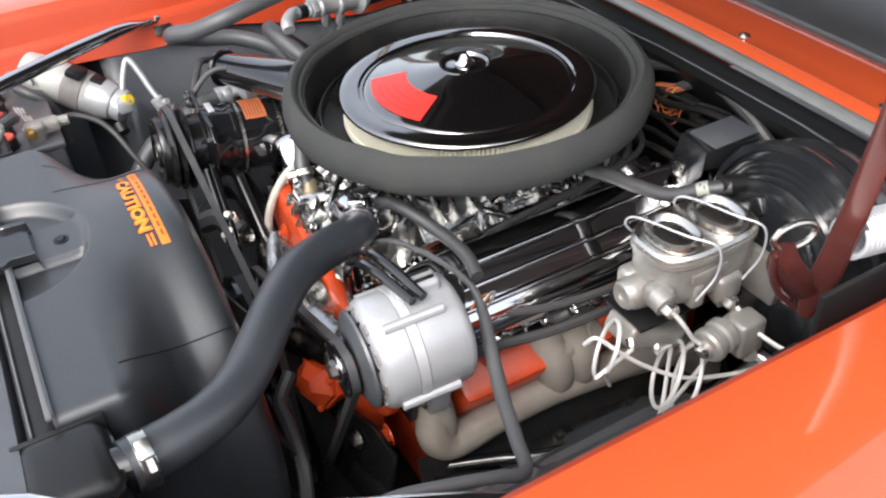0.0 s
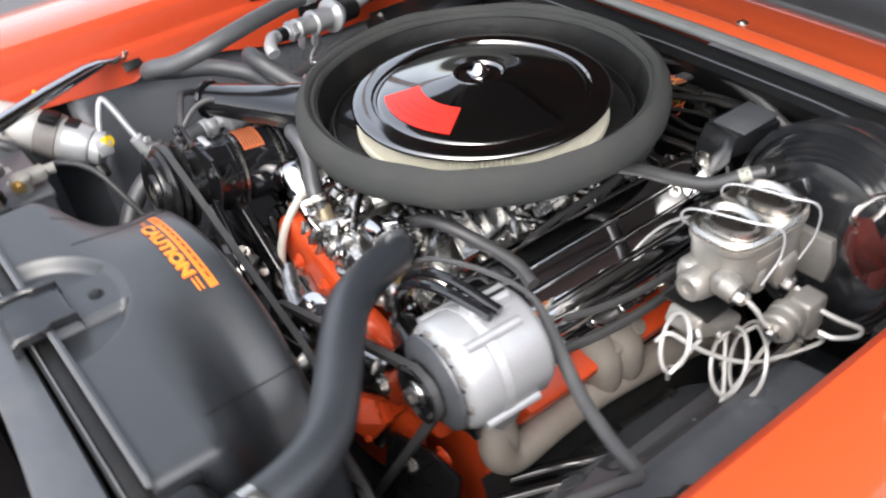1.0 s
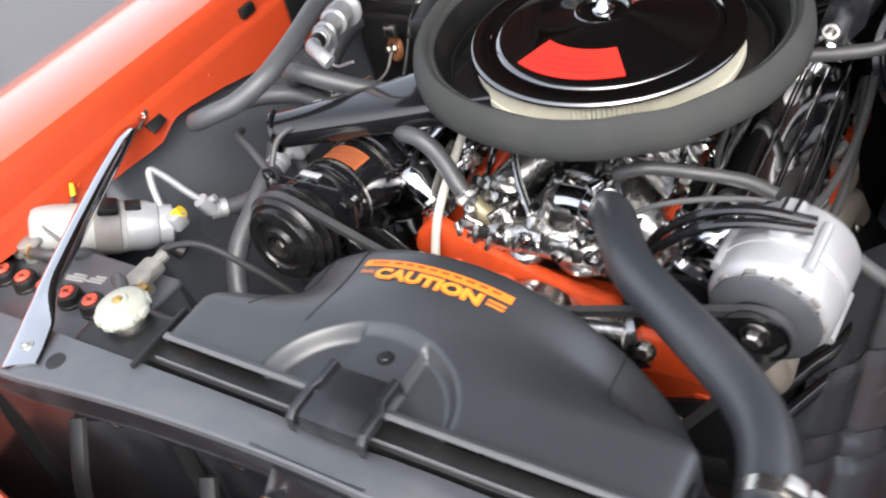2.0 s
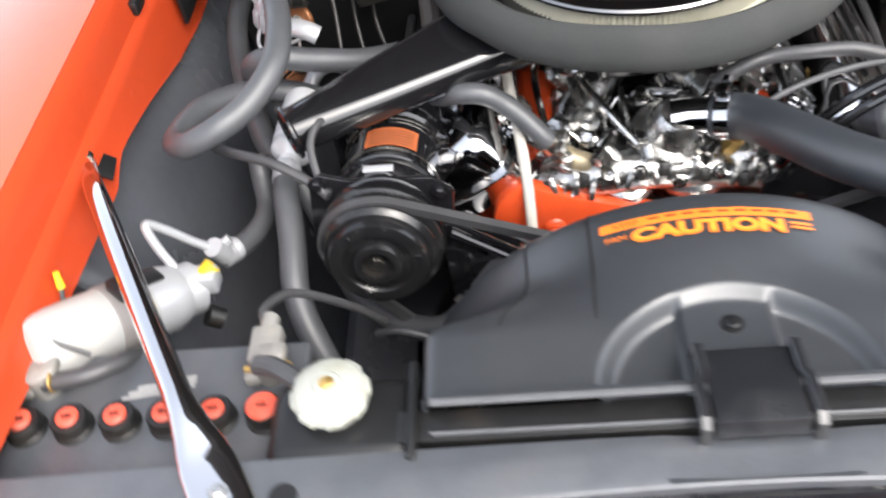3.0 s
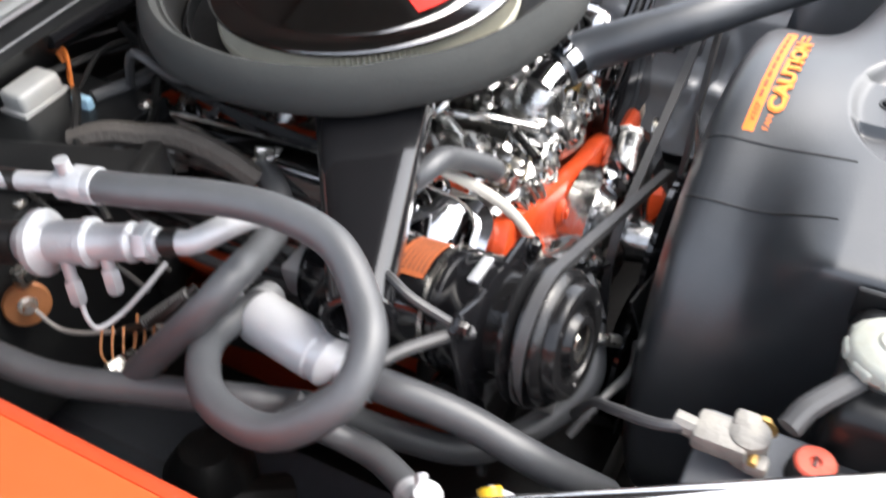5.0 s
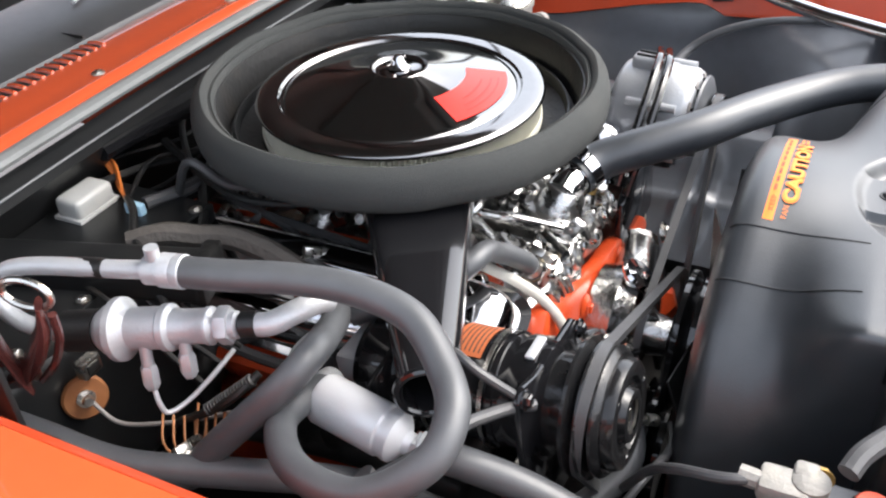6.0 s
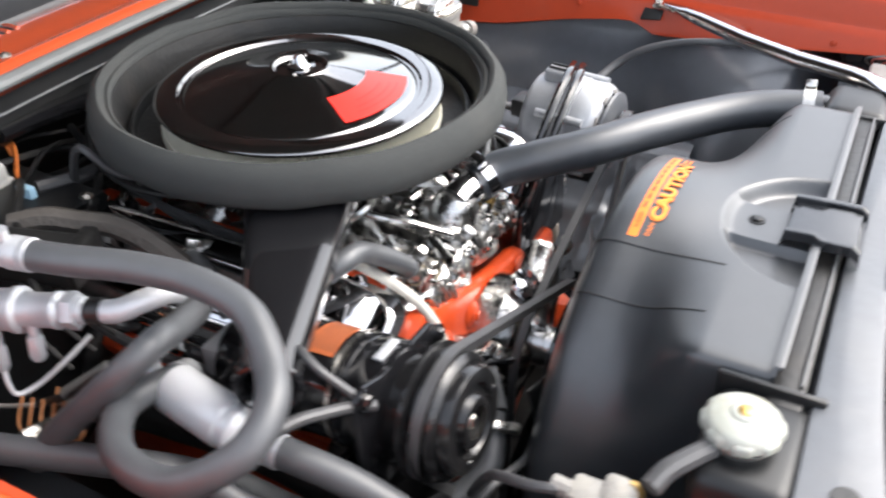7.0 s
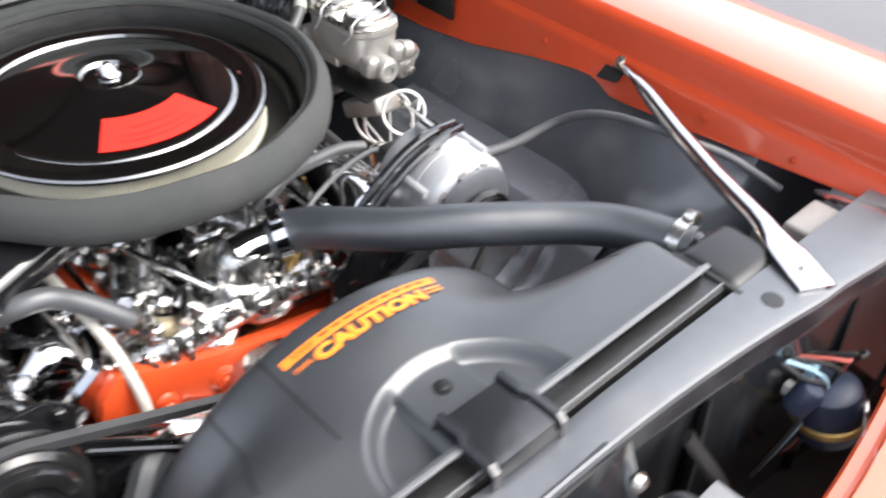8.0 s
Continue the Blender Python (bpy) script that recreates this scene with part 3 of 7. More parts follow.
    for x0, x1 in ((-0.004, -0.032), (0.100, 0.082)):
        part("pressed_ridge", tube([(x0, -0.684, 0.8075), (0.5 * (x0 + x1), -0.712, 0.805), (x1, -0.742, 0.8025)], 0.0035, 8), LATCH, lat)
    part("rivet", lathe([(0, 0.004), (0.004, 0.0035), (0.006, 0)], axis((0.003, -0.745, 0.8025), (0, -0.1, 1)), 14), STEEL, lat)
    mm = axis((0.372, -0.705, 0.745), (-0.1, 0.2, 1))
    mot = part("headlight_motor", lathe([(0, 0.034), (0.020, 0.034), (0.030, 0.028), (0.034, 0.018), (0.035, -0.01), (0.032, -0.03), (0.02, -0.04), (0, -0.04)], mm, 28), NAVY, car, "dark blue-grey headlight motor")
    part("motor_band", lathe([(0.0355, -0.012), (0.038, -0.011), (0.038, -0.004), (0.0355, -0.003), (0.0355, -0.012)], mm, 28), BRASS, mot)
    part("motor_clip", box((0.01, 0.034, 0.004), (0.018, 0.006, 0.03), 0.002, mm), STEEL, mot)
    part("small_motor", lathe([(0, 0.02), (0.010, 0.02), (0.014, 0.014), (0.014, -0.012), (0, -0.014)], axis((0.332, -0.690, 0.772), (0.2, -0.3, 1)), 20), NAVY, car, "small blue-grey relay can")
    for k in range(7):
        part("nose_wire", tube([(0.31 + 0.012 * k, -0.665, 0.82 - 0.006 * k), (0.33 + 0.012 * k, -0.685 - 0.004 * k, 0.80 + 0.004 * (k % 3)), (0.35 + 0.010 * k, -0.70, 0.785 - 0.01 * (k % 2)), (0.33 + 0.006 * k, -0.695, 0.74 - 0.01 * k), (0.31 + 0.01 * k, -0.68, 0.66)], 0.0022, 6), (RUBBER, WIRE_BLUE, GREASE, RUBBER, WIRE_RED, GREASE, RUBBER)[k], car)
    part("wire_plug", box((0.352, -0.682, 0.792), (0.010, 0.010, 0.024), 0.002), WIRE_BLUE, car)
    part("wire_plug", box((0.336, -0.672, 0.772), (0.012, 0.008, 0.014), 0.002), WHITE, car)
    for x in (-0.30, -0.12, 0.16):
        part("inner_brace", tube([(x, -0.66, 0.83), (x + 0.02, -0.71, 0.76), (x + 0.03, -0.75, 0.62)], 0.010, 8, squash=0.5), BLACK, car)
    part("nose_floor", box((0, -0.72, 0.56), (1.3, 0.20, 0.01), 0.002), GREASE, car)
    return nose


build_nose()


def build_fender_brace(s):
    """Chrome brace from the fender flange to the radiator support, with flattened ends."""
    a, b = Vector((s * 0.563, -0.271, 0.886)), Vector((s * 0.350, -0.648, 0.898))
    d = (b - a).normalized()
    th = thing("fender_brace", a, "chrome fender brace bar bolted to radiator support", "brace", "fender braces")
    L = (b - a).length + 0.014
    side = Vector((0, 0, 1)).cross(d).normalized()
    up = d.cross(side)
    m = Matrix((d, side, up)).transposed().to_4x4()
    m.translation = b
    rings = []
    for u, hw, hh, lift in ((0.006, 0.007, 0.0022, 0.0), (0.020, 0.008, 0.0028, 0.0), (0.034, 0.0092, 0.006, 0.001), (0.05, 0.0100, 0.0092, 0.002), (0.08, 0.0105, 0.0105, 0.003), (0.16, 0.0108, 0.0108, 0.003), (0.25, 0.0108, 0.0108, 0.003),
                            (L - 0.115, 0.0110, 0.0105, 0.003), (L - 0.095, 0.0125, 0.0092, 0.002), (L - 0.078, 0.0150, 0.0065, 0.000), (L - 0.064, 0.0180, 0.0040, -0.002), (L - 0.05, 0.0200, 0.003, -0.004), (L - 0.02, 0.0205, 0.003, -0.006), (L - 0.003, 0.0205, 0.003, -0.0065), (L, 0.0195, 0.0022, -0.0065)):
        c = a + d * u + up * (lift + (0.004 if s < 0 else -0.015) * math.sin(math.pi * min(1, max(0, u - 0.02) / (L - 0.07))) ** 0.7)
        rings.append([c + side * hw * math.copysign(abs(math.cos(t)) ** 0.85, math.cos(t)) + up * hh * math.sin(t) for t in [2 * math.pi * q / 20 for q in range(20)]])
    part("bar", loft(rings, True, True), CHROME, th, "", 0.9)
    part("foot_bolt", bolt(b - d * 0.012 + up * -0.0035, up, 0.005, 0.004), STEEL, th)
    m2 = m.copy()
    m2.translation = a - Vector((0, 0, 0.006))
    part("upper_tab", prism([(-0.014, -0.010), (0.03, -0.009), (0.03, 0.009), (-0.014, 0.010)], 0.004, m2, 0.001), STEEL, th)
    part("bracket", prism([(-0.016, -0.03), (0.014, -0.026), (0.016, 0.028), (-0.014, 0.030)], 0.003, axis(a + Vector((s * 0.004, 0.012, -0.008)), (-s * 0.7, 0, 1)), 0.0008), BLACK, th)
    part("upper_bolt", bolt(a + Vector((s * 0.002, 0.008, -0.003)), (-s * 0.7, 0, 1), 0.007, 0.008), STEEL, th)


build_fender_brace(-1)
build_fender_brace(1)


def build_hinge(s, c):
    """Hood hinge: a bent plate on the fender, a long flat arm up to the hood and a coil spring."""
    th = thing("hood_hinge", c, "dark red painted hood hinge arm with spring", "hinge", "hood hinges")
    c = Vector(c)

    def at(x, y, z):
        return c + Vector((s * x, y, z))

    part("long_arm", tube([at(-0.010, -0.002, -0.082), at(-0.009, 0.003, -0.066), at(-0.006, 0.012, -0.03), at(-0.002, 0.024, 0.035), at(0.002, 0.034, 0.115), at(0.006, 0.045, 0.20), at(0.008, 0.055, 0.28)], [0.006, 0.0125, 0.0140, 0.0125, 0.0115, 0.011, 0.011], 14, squash=0.28), MAROON, th)
    part("pressed_body", tube([at(-0.020, -0.036, 0.012), at(-0.020, -0.032, -0.010), at(-0.019, -0.018, -0.035), at(-0.016, 0.002, -0.062), at(-0.014, 0.03, -0.085)], [0.009, 0.016, 0.019, 0.015, 0.008], 12, squash=0.36), MAROON, th)
    part("body_flange", tube([at(-0.021, -0.046, 0.004), at(-0.022, -0.042, -0.022), at(-0.021, -0.028, -0.050), at(-0.019, -0.006, -0.075)], 0.0035, 8), MAROON, th)
    part("eye_ring", tube([at(-0.020 + 0.004 * math.cos(k), -0.026 + 0.021 * math.cos(k), 0.018 + 0.013 * math.sin(k)) for k in [2 * math.pi * q / 24 for q in range(25)]], 0.003, 8, 1, smooth=False), STEEL, th)
    part("link", tube([at(-0.004, 0.012, -0.05), at(0.0, 0.05, -0.075), at(0.004, 0.10, -0.085)], [0.008, 0.009, 0.007], 10, squash=0.4), MAROON, th)
    a0, a1 = at(-0.006, 0.030, 0.002), at(-0.016, 0.20, -0.045)
    n = 26 * 14
    dirn = (a1 - a0).normalized()
    u = dirn.orthogonal().normalized()
    v = dirn.cross(u)
    part("spring", tube([a0.lerp(a1, k / n) + 0.0195 * (u * math.cos(k * 2 * math.pi / 14) + v * math.sin(k * 2 * math.pi / 14)) for k in range(n)], 0.0030, 6, 1, smooth=False), SILVER, th, "grey coil spring")
    part("pivot_bolt", bolt(at(-0.018, 0.004, -0.066), (-s, 0, 0), 0.008, 0.006), STEEL, th)
    part("mount_plate", box(at(0.03, 0.06, -0.06), (0.006, 0.20, 0.10), 0.002), BLACK, th)


build_hinge(1, (0.518, 0.072, 0.945))
build_hinge(-1, (-0.512, 0.078, 0.945))


# ------------------------------------------------------------ radiator and shroud
def build_radiator():
    th = thing("radiator", (0.03, -0.59, 0.45), "black crossflow radiator behind the support panel", "radiator")
    part("core", box((0.03, -0.588, 0.66), (0.54, 0.026, 0.45), 0.002), GREASE, th)
    part("top_rail", box((0.035, -0.585, 0.856), (0.50, 0.018, 0.014), 0.003), GREASE, th)
    part("rail_lip", box((0.035, -0.5785, 0.8985), (0.50, 0.006, 0.004), 0.0012), RAIL, th, "pale worn rail edge")
    part("rubber_cushion", box((0.035, -0.597, 0.876), (0.50, 0.005, 0.020), 0.001), GREASE, th)
    part("seam_edge", box((0.035, -0.597, 0.8875), (0.50, 0.0022, 0.004), 0.0008), RAIL, th, "thin worn seam edge")
    # end tanks with rounded tops
    for x0, x1, top in ((-0.335, -0.225, 0.885), (0.285, 0.375, 0.890)):
        c = ((x0 + x1) / 2, -0.577, (top + 0.45) / 2)
        part("end_tank", box(c, (x1 - x0, 0.075, top - 0.45), 0.016, None, 4), BLACK, th)
    part("tank_seam", box((-0.228, -0.577, 0.875), (0.006, 0.080, 0.035), 0.002), BLACK, th)
    part("tank_seam", box((0.289, -0.577, 0.868), (0.006, 0.079, 0.04), 0.002), BLACK, th)
    part("tank_rim", tube([(0.332 + 0.0465 * math.copysign(abs(math.cos(q)) ** 0.5, math.cos(q)), -0.577 + 0.0385 * math.copysign(abs(math.sin(q)) ** 0.5, math.sin(q)), 0.874) for q in [2 * math.pi * k / 32 for k in range(33)]], 0.0028, 8, 1, smooth=False), GLOSS, th)
    m = axis((-0.286, -0.566, 0.883), (0, 0, 1))
    part("filler_neck", lathe([(0.022, 0), (0.022, 0.010), (0.028, 0.012), (0.028, 0.014), (0, 0.014)], m, 32), STEEL, th)
    cap = part("pressure_cap", lathe([(0, 0.029), (0.009, 0.029), (0.011, 0.027), (0.018, 0.0265), (0.020, 0.025), (0.0225, 0.0245), (0.026, 0.022), (0.0275, 0.018), (0.0275, 0.011), (0.025, 0.009), (0, 0.009)], m, 32), CREAM, th, "aged white painted radiator cap")
    for k in range(8):
        a = k * math.pi / 4 + 0.2
        part("grip_tab", box((0, 0, 0), (0.007, 0.015, 0.010), 0.0032, m @ Matrix.Translation((0.0255 * math.cos(a), 0.0255 * math.sin(a), 0.0155)) @ Matrix.Rotation(a, 4, "Z"), 3), CREAM, cap)
    part("cap_rivet", lathe([(0, 0.0312), (0.004, 0.0308), (0.0055, 0.0298), (0.0055, 0.028)], m, 20), BRASS, cap, "tan rivet")
    part("overflow_nipple", tube([(-0.306, -0.552, 0.889), (-0.335, -0.530, 0.884), (-0.352, -0.522, 0.878)], 0.008, 10), RUBBER, th)
    # driver-side outlet neck for the upper hose
    part("hose_neck", tube([(0.335, -0.545, 0.862), (0.338, -0.515, 0.862)], 0.021, 20), GLOSS, th)


build_radiator()


def shroud_point(a, w, y, r):
    """Outline of the shroud: angle a from the top, w = 1 for the square front and 0 for the round fan tunnel."""
    sx, cz = math.sin(a), math.cos(a)
    cx, cy = r * sx, 0.655 + r * cz
    half = 0.285 if sx > 0 else 0.222
    n = 5 + 45 * w ** 3
    k = ((abs(sx) / half) ** n + (abs(cz) / (0.240 if cz > 0 else 0.26)) ** n) ** (-1 / n)
    qx, qz = k * sx, 0.655 + k * cz
    return Vector((cx * (1 - w) + qx * w, y, cy * (1 - w) + qz * w))


def pocket(p):
    """The half-moon recess round the hold-down bolt."""
    e = (p.x / 0.100) ** 2 + ((p.y + 0.575) / 0.088) ** 2
    d = min(1.0, max(0.0, (1.0 - e) / 0.28))
    d = d * d * (3 - 2 * d)
    keep = min(1.0, max(0.0, (0.036 - abs(p.x)) / 0.005))
    return 0.015 * d * (1 - 0.6 * keep)


def build_shroud():
    th = thing("fan_shroud", (0.03, -0.5, 0.42), "black moulded plastic fan shroud with caution label", "fan shroud")
    flare = [(-0.577, 1.0), (-0.521, 1.0), (-0.437, 0.0), (-0.3, 0.0)]
    prof = [(y, float(np.interp(y, [p[0] for p in flare], [p[1] for p in flare])), 0.25) for y in [-0.577 + 0.002 * k for k in range(71)]]
    prof += [(-0.430, 0.0, 0.25), (-0.42, 0.0, 0.2505), (-0.41, 0.0, 0.2505), (-0.402, 0.0, 0.249), (-0.397, 0.0, 0.246), (-0.392, 0, 0.240), (-0.388, 0, 0.232), (-0.385, 0, 0.224), (-0.384, 0, 0.216)]
    rows = []
    for y, w, r in prof:
        ring = []
        for i in range(640):
            a = 2 * math.pi * i / 640
            p = shroud_point(a, w * w * (3 - 2 * w), y, r)
            if p.z > 0.80:
                p.z -= pocket(p)
            ring.append(p)
        rows.append(ring)
    bm = strip(rows, 0.003, True)
    part("shell", bm, PLASTIC, th, "", 0.9)
    # moulded part lines and flange
    part("front_flange", strip([[shroud_point(2 * math.pi * i / 240, 1, -0.577, 0.25) for i in range(-62, 63)],
                                [shroud_point(2 * math.pi * i / 240, 1, -0.577, 0.25) + Vector((0, 0, 0.006)) for i in range(-62, 63)]], 0.003), PLASTIC, th)
    for a in (-0.37, -0.605, 0.79):
        pts = [shroud_point(a, w * w * (3 - 2 * w), y, r + 0.0004) for y, w, r in prof if -0.512 < y < -0.388]
        part("mould_line", tube(pts, 0.0009, 6, 2), GREASE, th)
    part("hold_down_screw", bolt((0.003, -0.520, 0.8885), (0, 0, 1), 0.0055, 0.004), BLACK, th)
    # caution label bent over the tunnel
    lab = lambda u, v, h: shroud_point(u / 0.25, 0, -0.4385 + v, 0.2503 + h - 0.6 * max(0, v - 0.019) ** 1.2)
    label = part("caution_label", loft([[lab(u, v, 0.0006) for u in np.linspace(-0.083, 0.083, 30)] for v in (0.0115, 0.0145, 0.018, 0.0215)], False), ORANGE_LABEL, th, "orange caution label band")
    text_mesh("CAUTION", 0.0185, None, ORANGE_LABEL, label, "caution_word", 0.118, lambda x, y: lab(x, y - 0.0045, 0.0010), 0.0012)
    text_mesh("CAUTION", 0.0155, None, YELLOW_INK, label, "caution_word", 0.113, lambda x, y: lab(x, y - 0.0035, 0.0016), 0.0004)
    text_mesh("KEEP", 0.0065, None, BROWN_INK, label, "small_word", 0.020, lambda x, y: lab(x - 0.062, y + 0.0135, 0.0012))
    for u in np.linspace(-0.040, 0.066, 9):
        part("text_bar", loft([[lab(u - 0.0045, v, 0.0012), lab(u + 0.0045, v, 0.0012)] for v in (0.0155, 0.0180)], False), BROWN_INK, label)
    text_mesh("FAN", 0.0075, None, ORANGE_LABEL, label, "small_word", 0.016, lambda x, y: lab(x - 0.071, y + 0.0005, 0.0012))
    for v in (0.0000, 0.0045):
        part("text_bar", loft([[lab(u, q, 0.0012) for u in np.linspace(0.063, 0.081, 5)] for q in (v, v + 0.0025)], False), ORANGE_LABEL, label)
    # steel hold-down bracket over the top rail
    br = thing("radiator_bracket", (0.006, -0.59, 0.89), "black steel radiator hold-down bracket", "bracket")
    part("saddle", strip([[Vector((x, y, z)) for y, z in ((-0.547, 0.890), (-0.550, 0.9005), (-0.556, 0.9025), (-0.600, 0.9035), (-0.609, 0.9020), (-0.613, 0.890))] for x in (-0.026, -0.01, 0.012, 0.034)], 0.002), BOOSTER, br)
    for s, x in ((-1, -0.0285), (1, 0.0365)):
        path = ((-0.546, 0.892, 0), (-0.548, 0.9070, 0), (-0.568, 0.9085, 0), (-0.573, 0.9085, 0), (-0.580, 0.9070, 1), (-0.590, 0.9070, 1), (-0.607, 0.9075, 1), (-0.614, 0.902, 1), (-0.615, 0.892, 1))
        rows = []
        for y, z, k in path:
            o = x + s * 0.004 * k
            rows.append([Vector((o - 0.0035, y, z - 0.010)), Vector((o - 0.0035, y, z - 0.001)), Vector((o - 0.0025, y, z)), Vector((o + 0.0025, y, z)), Vector((o + 0.0035, y, z - 0.001)), Vector((o + 0.0035, y, z - 0.010))])
        part("side_flange", loft(rows, True, True), BOOSTER, br)
    return th


build_shroud()


def build_fan():
    th = thing("engine_fan", (0, -0.40, 0.655), "black engine cooling fan on clutch hub", "fan")
    m = axis((0, -0.395, 0.655), (0, -1, 0))
    part("fan_clutch", lathe([(0, 0.03), (0.03, 0.03), (0.07, 0.02), (0.075, 0.0), (0.05, -0.03), (0.04, -0.05), (0, -0.05)], m, 32), STEEL, th)
    for k in range(7):
        a = 2 * math.pi * k / 7 + 0.2
        R = m @ Matrix.Rotation(a, 4, "Z")
        rows = [[R @ Vector((u, (v - 0.5) * (0.06 + 0.25 * u), (v - 0.5) * 0.05)) for v in (0, 0.25, 0.5, 0.75, 1)] for u in (0.05, 0.1, 0.15, 0.205)]
        part("blade", strip(rows, 0.002), BLACK, th)
    m2 = axis((0, -0.36, 0.655), (0, -1, 0))
    part("fan_pulley", lathe([(0, 0.03), (0.06, 0.03), (0.085, 0.028), (0.085, 0.022), (0.075, 0.016), (0.085, 0.010), (0.085, 0.004), (0.075, -0.002), (0.085, -0.008), (0.085, -0.014), (0, -0.014)], m2, 40), GLOSS, th)


build_fan()


# ------------------------------------------------------------ air cleaner
def build_air_cleaner():
    th = thing("air_cleaner", (0, 0, 0.86), "chrome open-element air cleaner with foam cowl seal", "air cleaner")
    m = Matrix.Translation((0, 0, 0.0))
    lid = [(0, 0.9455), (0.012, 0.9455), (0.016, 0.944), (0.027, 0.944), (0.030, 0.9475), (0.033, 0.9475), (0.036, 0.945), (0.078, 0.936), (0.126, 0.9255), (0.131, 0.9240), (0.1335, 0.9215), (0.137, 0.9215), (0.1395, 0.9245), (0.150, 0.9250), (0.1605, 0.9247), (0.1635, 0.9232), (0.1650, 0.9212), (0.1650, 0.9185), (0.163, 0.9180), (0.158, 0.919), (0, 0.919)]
    part("lid", lathe(lid, m, 128), LID, th, "mirror chrome lid with dark reflections toned into its colour", 0.5)
    # pleated element
    bm = bmesh.new()
    n = 360
    lo, hi = [], []
    for i in range(n):
        a = 2 * math.pi * i / n
        r = 0.1600 if i % 2 else 0.1535
        lo.append(bm.verts.new((r * math.cos(a), r * math.sin(a), 0.884)))
        hi.append(bm.verts.new((r * math.cos(a), r * math.sin(a), 0.9188)))
    for i in range(n):
        j = (i + 1) % n
        bm.faces.new((lo[i], lo[j], hi[j], hi[i]))
    part("filter_element", bm, PAPER, th, "cream pleated paper element", 0.2)
    part("element_rim", lathe([(0.160, 0.882), (0.162, 0.884), (0.162, 0.889), (0.161, 0.891), (0.150, 0.891), (0.150, 0.882), (0.160, 0.882)], m, 96), PAPER, th)
    part("base_pan", lathe([(0.05, 0.878), (0.15, 0.880), (0.175, 0.882), (0.198, 0.890), (0.2065, 0.9290), (0.2085, 0.9300), (0.209, 0.893), (0.20, 0.882), (0.175, 0.873), (0.05, 0.868), (0.05, 0.878)], m, 96), GREASE, th)
    part("inner_ring", lathe([(0.188, 0.886), (0.190, 0.900), (0.192, 0.9005), (0.195, 0.886)], m, 96), BLACK, th)
    # foam: a thick ring with a soft rolled top and a step inside, a little uneven
    rows = []
    prof = [(0.2095, 0.916), (0.2080, 0.9300), (0.2085, 0.9345), (0.2110, 0.9375), (0.2135, 0.9360), (0.2150, 0.9365), (0.2160, 0.9415), (0.2215, 0.9445), (0.229, 0.940), (0.2345, 0.930), (0.2365, 0.917), (0.2345, 0.904), (0.228, 0.897), (0.216, 0.895), (0.2095, 0.899)]
    for i in range(160):
        a = 2 * math.pi * i / 160
        w = 1 + 0.006 * noise.noise(Vector((3 * math.cos(a), 3 * math.sin(a), 0.3)))
        dz = 0.0025 * noise.noise(Vector((4 * math.cos(a), 4 * math.sin(a), 5.3)))
        rows.append([Vector((r * w * math.cos(a), r * w * math.sin(a), z + dz)) for r, z in prof])
    rows.append(rows[0])
    bm = loft(rows, True)
    bmesh.ops.remove_doubles(bm, verts=bm.verts, dist=1e-6)
    part("foam_seal", bm, FOAM, th, "grey foam seal ring", 0.9)
    # wing nut
    nut = part("wing_nut", lathe([(0, 0.960), (0.004, 0.960), (0.006, 0.957), (0.009, 0.950), (0.013, 0.947), (0.013, 0.944), (0, 0.944)], m, 24), CHROME, th)
    for s in (-1, 1):
        part("wing", prism([(0.002, 0), (0.009, 0.003), (0.012, 0.008), (0.010, 0.010), (0.005, 0.007), (0.002, 0.006)], 0.002, axis((0, 0, 0.948), (s * 0.25, s * 0.95, 0.0), (0, 0, 1)), 0.0008), CHROME, nut)
    # red decal following the cone
    bm = bmesh.new()
    rr = [0.076 + 0.046 * k / 6 for k in range(7)]
    aa = [radians(-90) + radians(-33 + 66 * k / 24) for k in range(25)]
    zz = lambda r: float(np.interp(r, [0.036, 0.078, 0.126], [0.945, 0.936, 0.9255])) + 0.0012
    part("red_decal", loft([[Vector((r * math.cos(a), r * math.sin(a), zz(r))) for a in aa] for r in rr], False), RED, th, "red arc-shaped decal")
    for r, w in ((0.112, 0.40), (0.104, 0.36), (0.094, 0.28)):
        part("decal_text_bar", loft([[Vector((q * math.cos(a), q * math.sin(a), zz(q) + 0.0006)) for a in np.linspace(radians(-90) - w, radians(-90) + w, 14)] for q in (r - 0.0012, r + 0.0012)], False),
             material_red_dark, th)
    # snorkel towards the passenger fender: a wide black duct that tapers to an oval mouth
    p0, p1 = Vector((-0.12, -0.080, 0.876)), Vector((-0.372, -0.217, 0.856))
    d = (p1 - p0).normalized()
    side = Vector((0, 0, 1)).cross(d).normalized()
    up = d.cross(side)
    rows = []
    for k in range(14):
        u = k / 13
        c = p0.lerp(p1, u)
        hw = 0.060 * (1 - u) + 0.0235 * u
        hh = 0.022 * (1 - u) + 0.0225 * u
        e = 0.35 * (1 - u) + 0.9 * u
        rows.append([c + side * hw * math.copysign(abs(math.cos(t)) ** e, math.cos(t)) + up * hh * math.copysign(abs(math.sin(t)) ** e, math.sin(t)) for t in [2 * math.pi * q / 40 for q in range(40)]])
    part("snorkel", strip(rows, 0.002, True), GLOSS, th, "gloss black tapered snorkel")
    part("snorkel_rim", tube([p1 + (rows[-1][q % 40] - p1) * 1.10 for q in range(41)], 0.0036, 8, 1, smooth=False), GLOSS, th)
    return th


material_red_dark = material("faded_decal_print", (0.48, 0.02, 0.015), 0.45, vary=0.1, bump=0.0)
build_air_cleaner()


